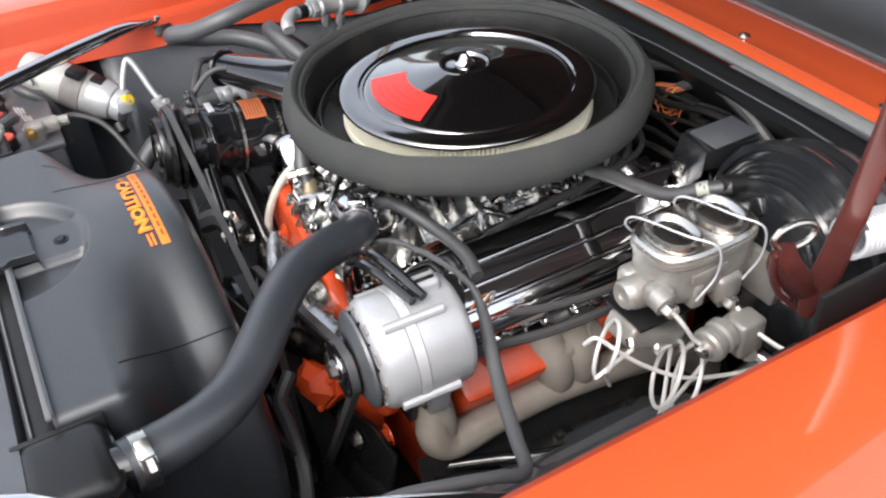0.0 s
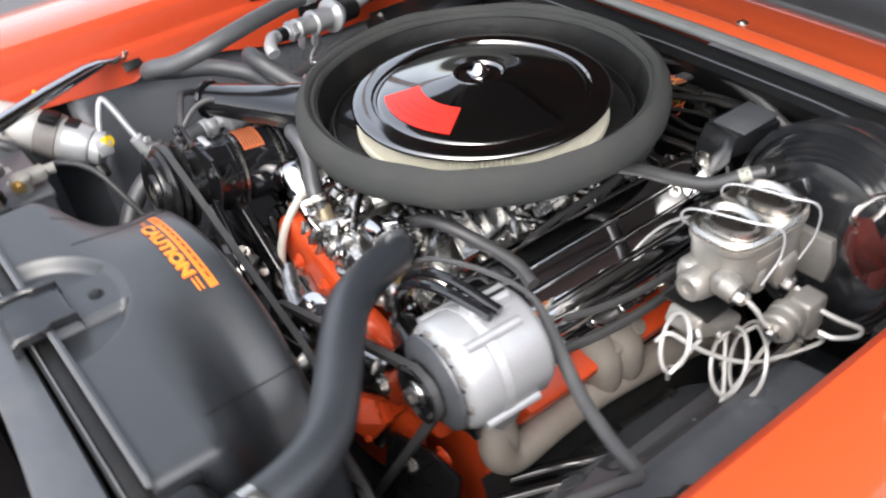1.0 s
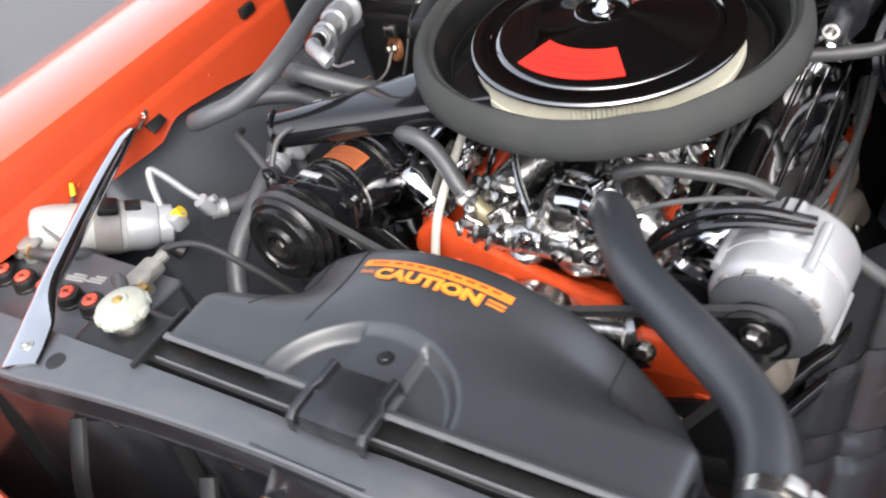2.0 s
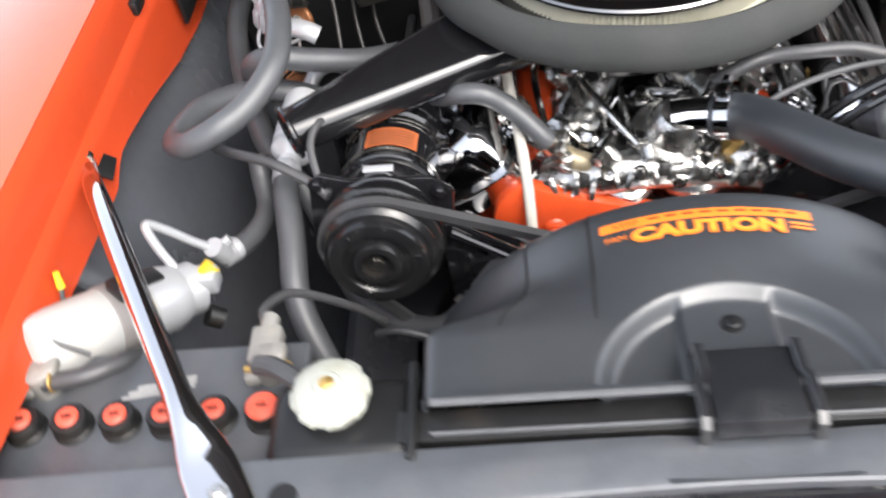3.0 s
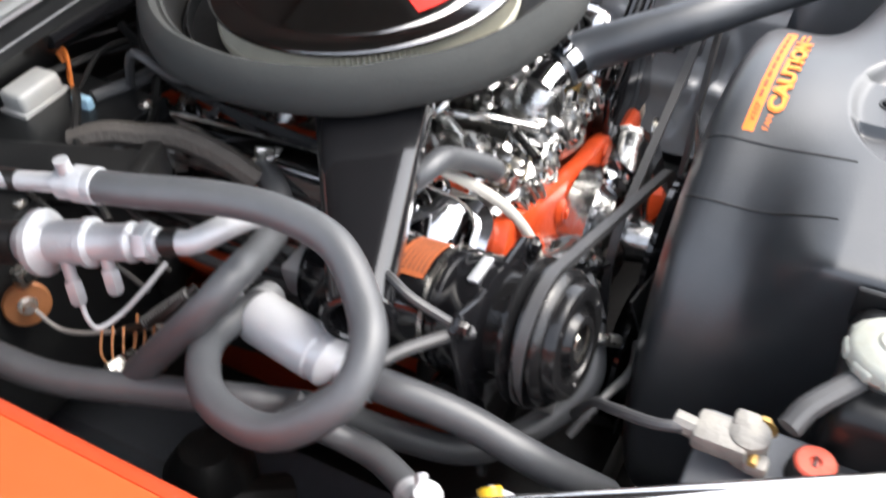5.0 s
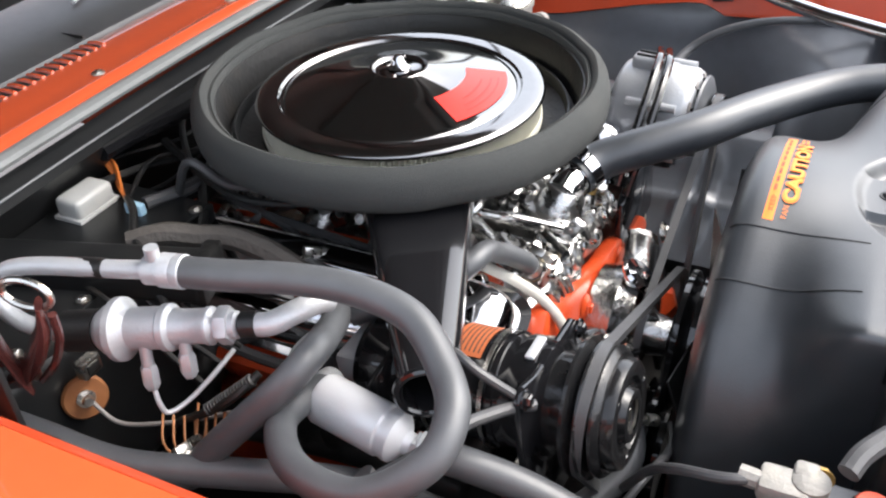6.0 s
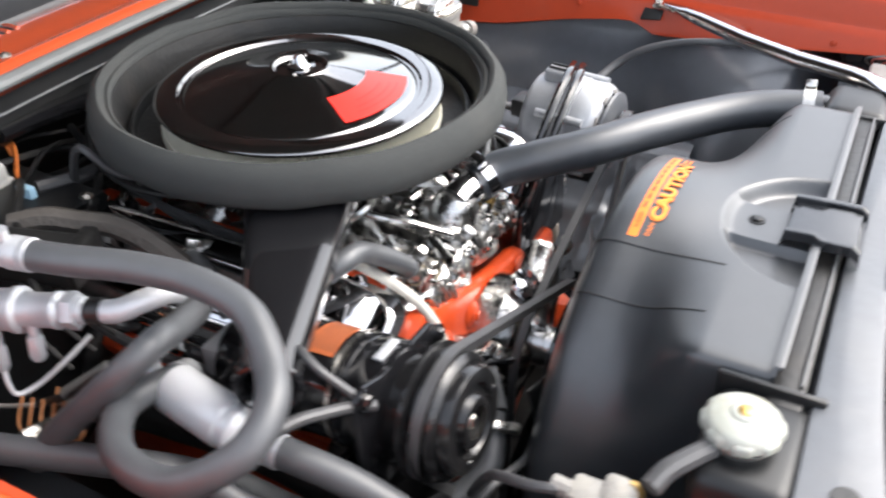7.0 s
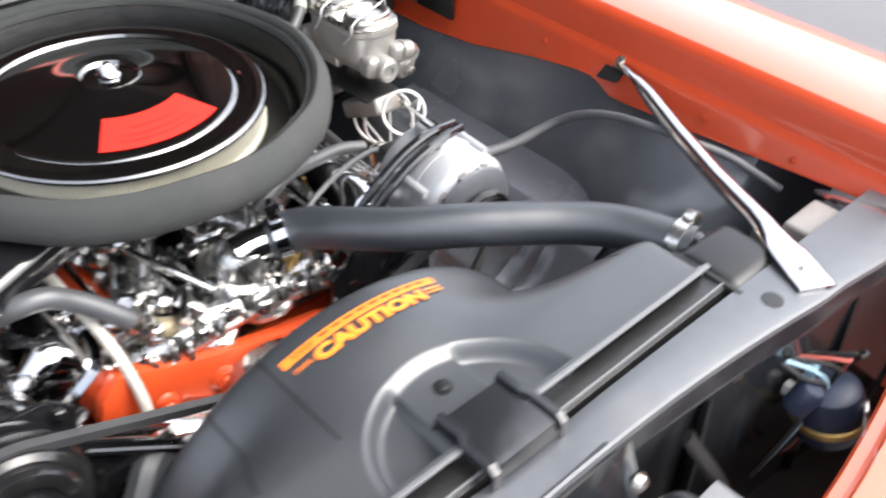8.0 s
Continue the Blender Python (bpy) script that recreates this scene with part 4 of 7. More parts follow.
# ------------------------------------------------------------ engine
engine = thing("engine", (0, 0, 0.4), "orange painted V8 engine with polished aluminium intake", "engine")


def build_engine():
    part("block", box((0, 0.04, 0.52), (0.40, 0.46, 0.30), 0.03), ENGINE, engine)
    part("timing_cover", lathe([(0, 0.02), (0.10, 0.02), (0.12, 0.01), (0.125, -0.02), (0, -0.02)], axis((0, -0.245, 0.55), (0, -1, 0)), 40), ENGINE, engine)
    # cylinder heads leaning outwards, with their front faces showing
    for s in (-1, 1):
        m = Matrix.Translation((s * 0.165, 0.01, 0.685)) @ Matrix.Rotation(s * radians(33), 4, "Y")
        head = part("cylinder_head", box((0.010, 0.03, 0), (0.185, 0.43, 0.105), 0.012, m), ENGINE, engine)
        for k in range(3):
            part("head_bolt", bolt(m @ Vector((0.05 - 0.05 * k, -0.185, 0.0)), (0, -1, 0), 0.008, 0.007), ENGINE, head)
        # valve cover: pressed chrome with a rolled flange and a raised crown
        mv = Matrix.Translation((s * 0.205, 0.02, 0.765)) @ Matrix.Rotation(s * radians(33), 4, "Y")
        rows = []
        for dx, dy, dz in ((0.062, 0.243, -0.040), (0.063, 0.244, -0.018), (0.069, 0.245, -0.016), (0.069, 0.245, -0.012), (0.060, 0.235, -0.010), (0.058, 0.233, 0.018), (0.054, 0.229, 0.030), (0.045, 0.219, 0.038), (0.030, 0.200, 0.042), (0.010, 0.17, 0.043)):
            ring = []
            for q in range(48):
                t = 2 * math.pi * q / 48
                e = 0.30
                ring.append(mv @ Vector((dx * math.copysign(abs(math.cos(t)) ** e, math.cos(t)), dy * math.copysign(abs(math.sin(t)) ** e, math.sin(t)), dz)))
            rows.append(ring)
        vc = part("valve_cover", loft(rows, True, True), CHROME, engine, "chrome pressed-steel valve cover")
        for k in range(4):
            for e in (-1, 1):
                part("cover_bolt", bolt(mv @ Vector((e * 0.064, -0.18 + 0.12 * k, -0.010)), mv.to_3x3() @ Vector((0, 0, 1)), 0.006, 0.008), CHROME, vc)
        for e in (-0.024, 0.002, 0.026):
            part("pressed_rib", tube([mv @ Vector((e, -0.185, 0.037)), mv @ Vector((e, -0.17, 0.0395)), mv @ Vector((e, 0.0, 0.0405)), mv @ Vector((e, 0.18, 0.0395)), mv @ Vector((e, 0.20, 0.037))], 0.0045, 12), CHROME, vc)
        for y in (-0.13, 0.0, 0.13):
            part("hold_down_tab", box((0.064, y, -0.008), (0.016, 0.060, 0.007), 0.003, mv, 3), CHROME, vc)
            part("tab_bolt", bolt(mv @ Vector((0.064, y, -0.004)), mv.to_3x3() @ Vector((0, 0, 1)), 0.007, 0.010), CHROME, vc)
        for k in range(4):
            part("lead_clip", box((0.072, -0.15 + 0.10 * k, -0.012), (0.018, 0.012, 0.022), 0.003, mv), STEEL, vc)
        part("filler_cap", lathe([(0, 0.022), (0.024, 0.022), (0.028, 0.018), (0.028, 0.004), (0.022, 0), (0, 0)], mv @ Matrix.Translation((-0.01, 0.165, 0.045)), 24), CHROME, vc)
    # front of the block: water pump body with its two legs
    m = axis((0, -0.285, 0.655), (0, -1, 0))
    pump = part("water_pump", lathe([(0, 0.05), (0.022, 0.05), (0.028, 0.02), (0.065, 0.01), (0.075, -0.01), (0.07, -0.04), (0, -0.04)], m, 32), BRIGHT, engine, "chrome water pump")
    for s in (-1, 1):
        part("pump_leg", tube([(s * 0.03, -0.28, 0.65), (s * 0.085, -0.27, 0.665), (s * 0.13, -0.25, 0.68)], [0.035, 0.032, 0.036], 14), BRIGHT, pump)
        part("pump_bolt", bolt((s * 0.145, -0.285, 0.70), (0, -1, 0.3), 0.009, 0.008), STEEL, pump)
    part("alternator_mount", prism([(0.10, -0.05), (0.26, -0.05), (0.25, 0.03), (0.19, 0.064), (0.14, 0.060), (0.105, 0.040)], 0.010, axis((0, -0.232, 0.715), (0, -1, 0)), 0.003), GLOSS, engine, "gloss black alternator mount")
    plate = [(-0.145, 0.773), (-0.085, 0.748), (-0.03, 0.732), (0.03, 0.718), (0.09, 0.710), (0.118, 0.700), (0.118, 0.674), (0.07, 0.657), (0.045, 0.630), (0.0, 0.605), (-0.05, 0.600), (-0.10, 0.635), (-0.135, 0.680), (-0.178, 0.722), (-0.170, 0.750)]
    part("orange_front_cover", prism([(x, z - 0.70) for x, z in plate], 0.022, axis((0.0, -0.222, 0.70), (0, -1, 0.12)), 0.007), ENGINE, engine)
    for x, z, r in ((-0.045, 0.706, 0.013), (-0.11, 0.715, 0.010), (0.085, 0.692, 0.011), (0.005, 0.650, 0.010)):
        y = -0.2455 + 0.12 * (z - 0.70)
        part("front_boss", lathe([(0, 0.004), (r * 0.75, 0.004), (r, 0.0025), (r * 1.25, 0), (0, -0.002)], axis((x, y, z), (0, -1, 0.12)), 24), ENGINE, engine)
        part("front_bolt", bolt((x, y - 0.004, z), (0, -1, 0.12), r * 0.55, 0.005), ENGINE, engine)
    # chrome timing cover edge and water pump with its lifting eye
    part("chrome_cover", prism([(-0.11, -0.16), (0.11, -0.16), (0.12, -0.02), (0.09, 0.0), (0.04, -0.03), (0.005, -0.066), (-0.03, -0.075), (-0.11, -0.08)], 0.02, axis((0.0, -0.238, 0.708), (0, -1, 0.2)) @ Matrix.Diagonal((-1, 1, 1, 1)), 0.005), BRIGHT, engine, "chrome timing cover")
    part("pump_housing", tube([(0.115, -0.262, 0.690), (0.06, -0.272, 0.685), (0.02, -0.280, 0.665), (0.0, -0.285, 0.655)], [0.024, 0.026, 0.034, 0.045], 16), BRIGHT, engine, "chrome water pump housing")
    part("lifting_eye", lathe([(0.009, 0.006), (0.020, 0.005), (0.022, 0.0), (0.020, -0.005), (0.009, -0.006), (0.009, 0.006)], axis((0.004, -0.290, 0.731), (0.1, -0.6, 0.8)), 24), CHROME, engine)
    fm = axis((0.096, -0.288, 0.622), (0.30, -1, 0.35)) @ Matrix.Diagonal((0.78, 0.78, 0.8, 1))
    body = part("orange_pump_body", lathe([(0, 0.040), (0.018, 0.040), (0.024, 0.036), (0.040, 0.022), (0.046, 0.018), (0.046, 0.010), (0.050, 0.008), (0.050, -0.004), (0.044, -0.010), (0.044, -0.05), (0, -0.05)], fm, 6), ENGINE, engine, "orange painted faceted pump body")
    for q in range(4):
        part("pump_screw", bolt(fm @ Vector((0.043 * math.cos(1.57 * q + 0.6), 0.043 * math.sin(1.57 * q + 0.6), 0.018)), fm.to_3x3() @ Vector((0, 0, 1)), 0.005, 0.005, False), ENGINE, body)
    part("block_corner", box((0.150, -0.238, 0.652), (0.10, 0.03, 0.072), 0.012, None, 3), ENGINE, engine)
    part("block_side", box((0.236, 0.0, 0.552), (0.020, 0.42, 0.060), 0.008, None, 3), ENGINE, engine)
    # Stay plate made oversized so its black darkens the orange block's front
    plate = part("stay_shade_plate", prism([(-0.070, -0.09), (0.062, -0.08), (0.060, 0.030), (0.010, 0.038), (-0.060, 0.022)], 0.008, axis((0.188, -0.270, 0.575), (0.1, -1, 0.25)), 0.002), GLOSS, engine, "gloss black alternator stay plate, oversized to darken the block front")
    part("stay_bolt", bolt((0.176, -0.282, 0.580), (0.1, -1, 0.25), 0.008, 0.008), STEEL, plate)
    part("compressor_mount", prism([(-0.30, -0.14), (-0.10, -0.14), (-0.085, -0.045), (-0.12, 0.0), (-0.20, 0.06), (-0.26, 0.05), (-0.30, 0.0)], 0.012, axis((0, -0.262, 0.712), (0, -1, 0)), 0.003), GLOSS, engine, "gloss black compressor mount")
    part("side_bolt", bolt((0.195, -0.246, 0.585), (0, -1, 0), 0.010, 0.010), ENGINE, engine)
    part("bypass_fitting", tube([(0.02, -0.283, 0.705), (0.016, -0.285, 0.722)], [0.014, 0.016], 16), STEEL, engine, "zinc plated fitting")
    # crank pulley far below
    part("crank_pulley", lathe([(0, 0.02), (0.05, 0.02), (0.095, 0.02), (0.095, 0.012), (0.085, 0.006), (0.095, 0), (0.095, -0.006), (0.085, -0.012), (0.095, -0.018), (0, -0.018)], axis((0, -0.33, 0.46), (0, -1, 0)), 40), GLOSS, engine)


build_engine()


def build_intake():
    """Polished aluminium intake manifold with runners, bosses and thermostat housing, and the carburettor on it."""
    th = thing("intake_manifold", (0, 0, 0.70), "polished aluminium intake manifold with fittings", "intake manifold")
    part("valley_floor", box((0, 0.02, 0.715), (0.26, 0.44, 0.04), 0.010), POLISHED, th)
    for s in (-1, 1):
        m = Matrix.Translation((s * 0.105, 0.02, 0.738)) @ Matrix.Rotation(s * radians(35), 4, "Y")
        part("flange", box((0, 0, 0), (0.075, 0.45, 0.014), 0.005, m), POLISHED, th)
        for k in range(4):
            y0 = -0.155 + 0.115 * k
            part("runner", tube([(s * 0.035, 0.02 + 0.45 * (y0 - 0.02), 0.790), (s * 0.065, 0.02 + 0.75 * (y0 - 0.02), 0.785), (s * 0.095, y0, 0.765), (s * 0.125, y0, 0.735)], [0.026, 0.024, 0.023, 0.026], 14, 5), POLISHED, th)
        for k in range(7):
            part("flange_bolt", bolt(m @ Vector((s * 0.022, -0.20 + 0.066 * k, 0.007)), m.to_3x3() @ Vector((0, 0, 1)), 0.0075, 0.009), BRIGHT, th)
    part("plenum", box((0, 0.02, 0.80), (0.12, 0.15, 0.045), 0.012, None, 3), POLISHED, th)
    # front crossover with ribs and bosses
    part("water_crossover", tube([(-0.115, -0.195, 0.735), (-0.06, -0.205, 0.752), (0.0, -0.205, 0.757), (0.06, -0.205, 0.752), (0.115, -0.195, 0.735)], 0.024, 14, 5), POLISHED, th)
    rnd = random.Random(11)
    edge = [(-0.125 + 0.025 * k, -0.212 - 0.012 * math.sin(k * 2.1), 0.742 - 0.010 * abs(math.sin(k * 1.3))) for k in range(11)]
    part("front_edge", tube(edge, [0.008 + 0.004 * abs(math.sin(k * 1.7)) for k in range(11)], 10, 5), POLISHED, th)
    for k in range(52):
        x = rnd.uniform(-0.12, 0.125)
        y = rnd.uniform(-0.222, -0.07)
        z = 0.752 + 0.045 * rnd.random() - 0.12 * abs(x) * 0.5
        r = rnd.uniform(0.005, 0.014)
        n = (rnd.uniform(-0.6, 0.6), rnd.uniform(-0.9, 0.1), 1)
        kind = k % 4
        if kind == 0:
            bm = lathe([(0, 0.020), (r * 0.7, 0.020), (r * 0.8, 0.015), (r * 0.8, 0.008), (r * 1.3, 0.006), (r * 1.4, -0.012), (0, -0.012)], axis((x, y, z), n), 6)
        elif kind == 1:
            bm = lathe([(0, 0.008), (r * 0.4, 0.006), (r * 0.5, 0.014), (r, 0.013), (r * 1.2, 0.004), (r * 1.3, -0.014), (0, -0.014)], axis((x, y, z), n), 16)
        elif kind == 2:
            bm = box((0, 0, 0), (r * 2.4, r * 1.3, 0.022), 0.003, axis((x, y, z), n, (rnd.uniform(-1, 1), rnd.uniform(-1, 1), 0.2)))
        else:
            q = Vector((x, y, z))
            bm = tube([q, q + Vector((rnd.uniform(-0.02, 0.02), rnd.uniform(-0.02, 0.02), 0.012)), q + Vector((rnd.uniform(-0.04, 0.04), rnd.uniform(-0.04, 0.04), 0.006))], r * 0.5, 10, 5)
        part(("hex_plug", "boss", "cast_pad", "fitting")[kind], bm, (BRIGHT, POLISHED, POLISHED, BRIGHT)[kind], th)
    for k in range(44):
        s = 1 if k % 3 else -1
        x = s * rnd.uniform(0.05, 0.135)
        y = rnd.uniform(-0.10, 0.14)
        z = 0.815 - 0.30 * (abs(x) - 0.05) + rnd.uniform(-0.006, 0.012)
        r = rnd.uniform(0.006, 0.013)
        n = (s * rnd.uniform(0.2, 1.2), rnd.uniform(-0.8, 0.4), 0.8)
        if k % 3 == 0:
            bm = lathe([(0, 0.018), (r * 0.7, 0.018), (r * 0.8, 0.012), (r * 1.3, 0.006), (r * 1.4, -0.014), (0, -0.014)], axis((x, y, z), n), 6)
        elif k % 3 == 1:
            bm = box((0, 0, 0), (r * 3.0, r * 1.4, 0.024), 0.003, axis((x, y, z), n, (0.2, rnd.uniform(-1, 1), 0.4)))
        else:
            q = Vector((x, y, z))
            bm = tube([q - Vector((s * 0.02, 0.01, 0)), q + Vector((0, 0, 0.010)), q + Vector((s * rnd.uniform(0.01, 0.03), rnd.uniform(-0.03, 0.03), -0.004))], r * 0.55, 10, 5)
        part(("hex_plug", "cast_pad", "fitting")[k % 3], bm, (BRIGHT, POLISHED, BRIGHT)[k % 3], th)
    rnd = random.Random(4)
    for k in range(30):
        x = -0.118 + 0.0082 * k
        y = -0.223 - 0.004 * math.sin(2.3 * k)
        z = 0.750 + 0.008 * math.sin(1.7 * k + 0.6) + 0.014 * (1 - (x / 0.12) ** 2)
        turn = axis((x, y, z), (0.15 * math.sin(k), -1, 0.55), (rnd.uniform(-0.3, 0.3), 0, 1))
        if k % 5 == 0:
            part("dark_recess", box((0, 0, 0.001), (0.011, 0.015, 0.010), 0.002, turn), GREASE, th, "dark cast recess")
        elif k % 5 == 2:
            part("edge_bolt", bolt(turn @ Vector((0, 0, 0.002)), turn.to_3x3() @ Vector((0, 0, 1)), 0.0055, 0.008), BRIGHT, th)
        elif k % 5 == 3:
            part("edge_boss", lathe([(0.003, 0.007), (0.006, 0.008), (0.0075, 0.004), (0.009, -0.010), (0, -0.010)], turn, 14), POLISHED, th)
        else:
            part("edge_rib", box((0, 0.004 * math.sin(k), 0.002), (0.006, 0.016 + 0.008 * rnd.random(), 0.012), 0.0018, turn), POLISHED, th)
    # finned casting on the driver's side of the carburettor
    fin = part("finned_casting", strip([[Vector((x, y, z)) for x, z in ((0.062, 0.836), (0.078, 0.832), (0.100, 0.816), (0.122, 0.793))] for y in (-0.135, -0.09, -0.03, 0.04, 0.10)], 0.004), POLISHED, th)
    for k in range(11):
        y = -0.128 + 0.022 * k
        part("fin", box((0, 0, 0), (0.052, 0.004, 0.012 + 0.006 * (k % 2)), 0.0012, Matrix.Translation((0.096, y, 0.822)) @ Matrix.Rotation(radians(38), 4, "Y") @ Matrix.Rotation(0.12 * math.sin(2.3 * k), 4, "Z")), POLISHED, fin)
    for k in range(9):
        x = -0.10 + 0.025 * k
        part("cast_rib", box((x, -0.155 + 0.01 * (k % 2), 0.772 - 0.05 * abs(x)), (0.006, 0.09, 0.034), 0.002, None), POLISHED, th)
    for s in (-1, 1):
        part("fuel_pipe", tube([(s * 0.02, -0.205, 0.79), (s * 0.05, -0.17, 0.812), (s * 0.075, -0.125, 0.828), (s * 0.07, -0.10, 0.84)], 0.0048, 10), BRIGHT, th)
        part("vacuum_pipe", tube([(s * 0.11, -0.16, 0.775), (s * 0.12, -0.08, 0.80), (s * 0.10, 0.0, 0.81)], 0.004, 8), BRIGHT, th)
    housing = part("thermostat_housing", lathe([(0, 0.036), (0.020, 0.036), (0.026, 0.028), (0.030, 0.008), (0.040, 0.006), (0.040, -0.006), (0, -0.006)], axis((0.015, -0.185, 0.783), (0.25, -0.25, 1)), 24), POLISHED, th)
    part("housing_neck", tube([(0.018, -0.187, 0.805), (0.036, -0.189, 0.809), (0.066, -0.196, 0.812)], [0.022, 0.020, 0.019], 18), CHROME, housing)
    part("neck_bead", tube([(0.052, -0.193, 0.8105), (0.058, -0.1945, 0.811)], 0.0215, 18), BRIGHT, housing)
    for s in (-1, 1):
        part("housing_bolt", bolt((0.015 + s * 0.033, -0.19 + s * 0.006, 0.788), (0.2, -0.2, 1), 0.008, 0.010), BRIGHT, housing)
    part("heater_fitting", tube([(-0.070, -0.205, 0.768), (-0.088, -0.203, 0.776), (-0.103, -0.200, 0.786)], 0.012, 14), FITTING, th, "dull brass heater hose fitting")
    part("temperature_sender", merge(lathe([(0, 0.03), (0.004, 0.03), (0.004, 0.02), (0.008, 0.018), (0.010, 0.008), (0.010, 0), (0, 0)], axis((0.075, -0.20, 0.772), (0.4, -0.4, 1)), 6)), BRASS, th)
    # carburettor and linkage
    c = thing("carburettor", (0, 0.02, 0.82), "four-barrel carburettor with linkage and fuel line", "carburettor")
    part("bowl", box((0, 0.02, 0.835), (0.15, 0.17, 0.030), 0.008, None, 3), POLISHED, c)
    for y in (-0.095, 0.135):
        part("float_bowl", box((0, y, 0.83), (0.10, 0.045, 0.045), 0.009, None, 3), POLISHED, c)
    for s in (-1, 1):
        part("fuel_inlet", tube([(s * 0.05, -0.112, 0.838), (s * 0.075, -0.125, 0.832), (s * 0.095, -0.10, 0.82)], 0.007, 10), BRIGHT, c)
        part("linkage_rod", tube([(s * 0.085, -0.08, 0.825), (s * 0.095, 0.03, 0.822), (s * 0.085, 0.13, 0.828)], 0.004, 8), STEEL, c)
        part("idle_screw", tube([(s * 0.07, -0.05, 0.845), (s * 0.10, -0.055, 0.842)], 0.004, 8), BRASS, c)
    part("throttle_lever", prism([(-0.02, -0.01), (0.03, -0.015), (0.04, 0.01), (0.0, 0.02)], 0.003, axis((0.10, 0.04, 0.82), (1, 0, 0.1)), 0.0006), STEEL, c)
    sp = [(0.115 + 0.008 * math.cos(k * 0.7), 0.03 + 0.0008 * k, 0.842 + 0.008 * math.sin(k * 0.7)) for k in range(110)]
    part("return_spring", tube(sp, 0.0014, 5, 1, smooth=False), STEEL, c)
    for k in range(4):
        y = -0.06 + 0.06 * k
        for s in (-1, 1):
            part("ignition_lead", tube([(s * 0.03, 0.22, 0.83), (s * 0.13, 0.18 - 0.02 * k, 0.815), (s * 0.155, y, 0.802), (s * 0.19, y - 0.03, 0.80)], 0.0042, 8), RUBBER, c, "dark ignition lead")


build_intake()


def build_exhaust_manifold(s, coat):
    th = thing("exhaust_manifold", (s * 0.26, 0, 0.62), "grey-brown cast exhaust manifold with runner lumps" if s > 0 else "near-black cast exhaust manifold", "exhaust manifold", "exhaust manifolds")
    part("log", tube([(s * 0.240, -0.204, 0.680), (s * 0.256, -0.212, 0.655), (s * 0.262, -0.214, 0.632), (s * 0.263, -0.204, 0.614), (s * 0.263, -0.184, 0.607), (s * 0.262, -0.127, 0.612), (s * 0.262, -0.060, 0.616), (s * 0.263, 0.019, 0.608), (s * 0.264, 0.079, 0.602), (s * 0.266, 0.16, 0.580), (s * 0.27, 0.21, 0.52)], [0.018, 0.020, 0.0215, 0.0225, 0.0225, 0.0210, 0.0215, 0.0215, 0.0235, 0.0250, 0.026], 18), coat, th)
    for y, big in ((-0.205, 0.018), (-0.046, 0.028), (-0.010, 0.030), (0.14, 0.023)):
        part("runner", tube([(s * 0.222, y, 0.688), (s * 0.242, y, 0.682), (s * 0.257, y + 0.003, 0.662), (s * 0.262, y + 0.006, 0.636), (s * 0.262, y + 0.008, 0.616)], [big * 0.9, big, big, big * 0.86, big * 0.66], 16), coat, th)
        part("port_flange", box((0, 0, 0), (0.012, 2.3 * big, 0.055), 0.005, Matrix.Translation((s * 0.230, y, 0.690)) @ Matrix.Rotation(s * radians(20), 4, "Y")), coat, th)
        for e in (-1, 1):
            part("manifold_bolt", bolt((s * 0.238, y + e * 1.2 * big, 0.694), (s, 0, 0.35), 0.007, 0.007), coat, th)
    part("centre_casting", box((0, 0, 0), (0.040, 0.078, 0.060), 0.016, Matrix.Translation((s * 0.252, -0.026, 0.664)) @ Matrix.Rotation(s * radians(28), 4, "Y"), 3), coat, th)
    part("casting_boss", lathe([(0, 0.006), (0.010, 0.006), (0.013, 0.002), (0.014, -0.008), (0, -0.008)], axis((s * 0.266, 0.012, 0.688), (s * 0.8, 0.2, 0.6)), 18), coat, th)
    for k in range(4):
        y = -0.15 + 0.11 * k
        part("spark_plug", tube([(s * 0.215, y, 0.715), (s * 0.245, y, 0.725)], 0.008, 10), STEEL, th)
        part("plug_boot", tube([(s * 0.238, y, 0.722), (s * 0.262, y, 0.732), (s * 0.272, y + 0.012, 0.742)], [0.009, 0.008, 0.006], 10), RUBBER, th)
    part("plug_lead", tube([(s * 0.272, -0.14, 0.742), (s * 0.285, -0.05, 0.738), (s * 0.283, 0.06, 0.735), (s * 0.27, 0.2, 0.76)], 0.006, 8), RUBBER, th)


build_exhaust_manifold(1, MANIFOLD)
# The passenger's manifold takes the near-black material
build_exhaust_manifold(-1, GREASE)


def pulley(m, r, grooves=1, depth=0.010, mat=None):
    prof = [(0, 0.012), (r * 0.35, 0.012), (r * 0.4, 0.006), (r * 0.85, 0.006)]
    z = 0.010
    for g in range(grooves):
        prof += [(r, z), (r, z - 0.002), (r - depth, z - 0.006), (r, z - 0.011), (r, z - 0.013)]
        z -= 0.014
    prof += [(0, z + 0.001)]
    return lathe(prof, m, 48)


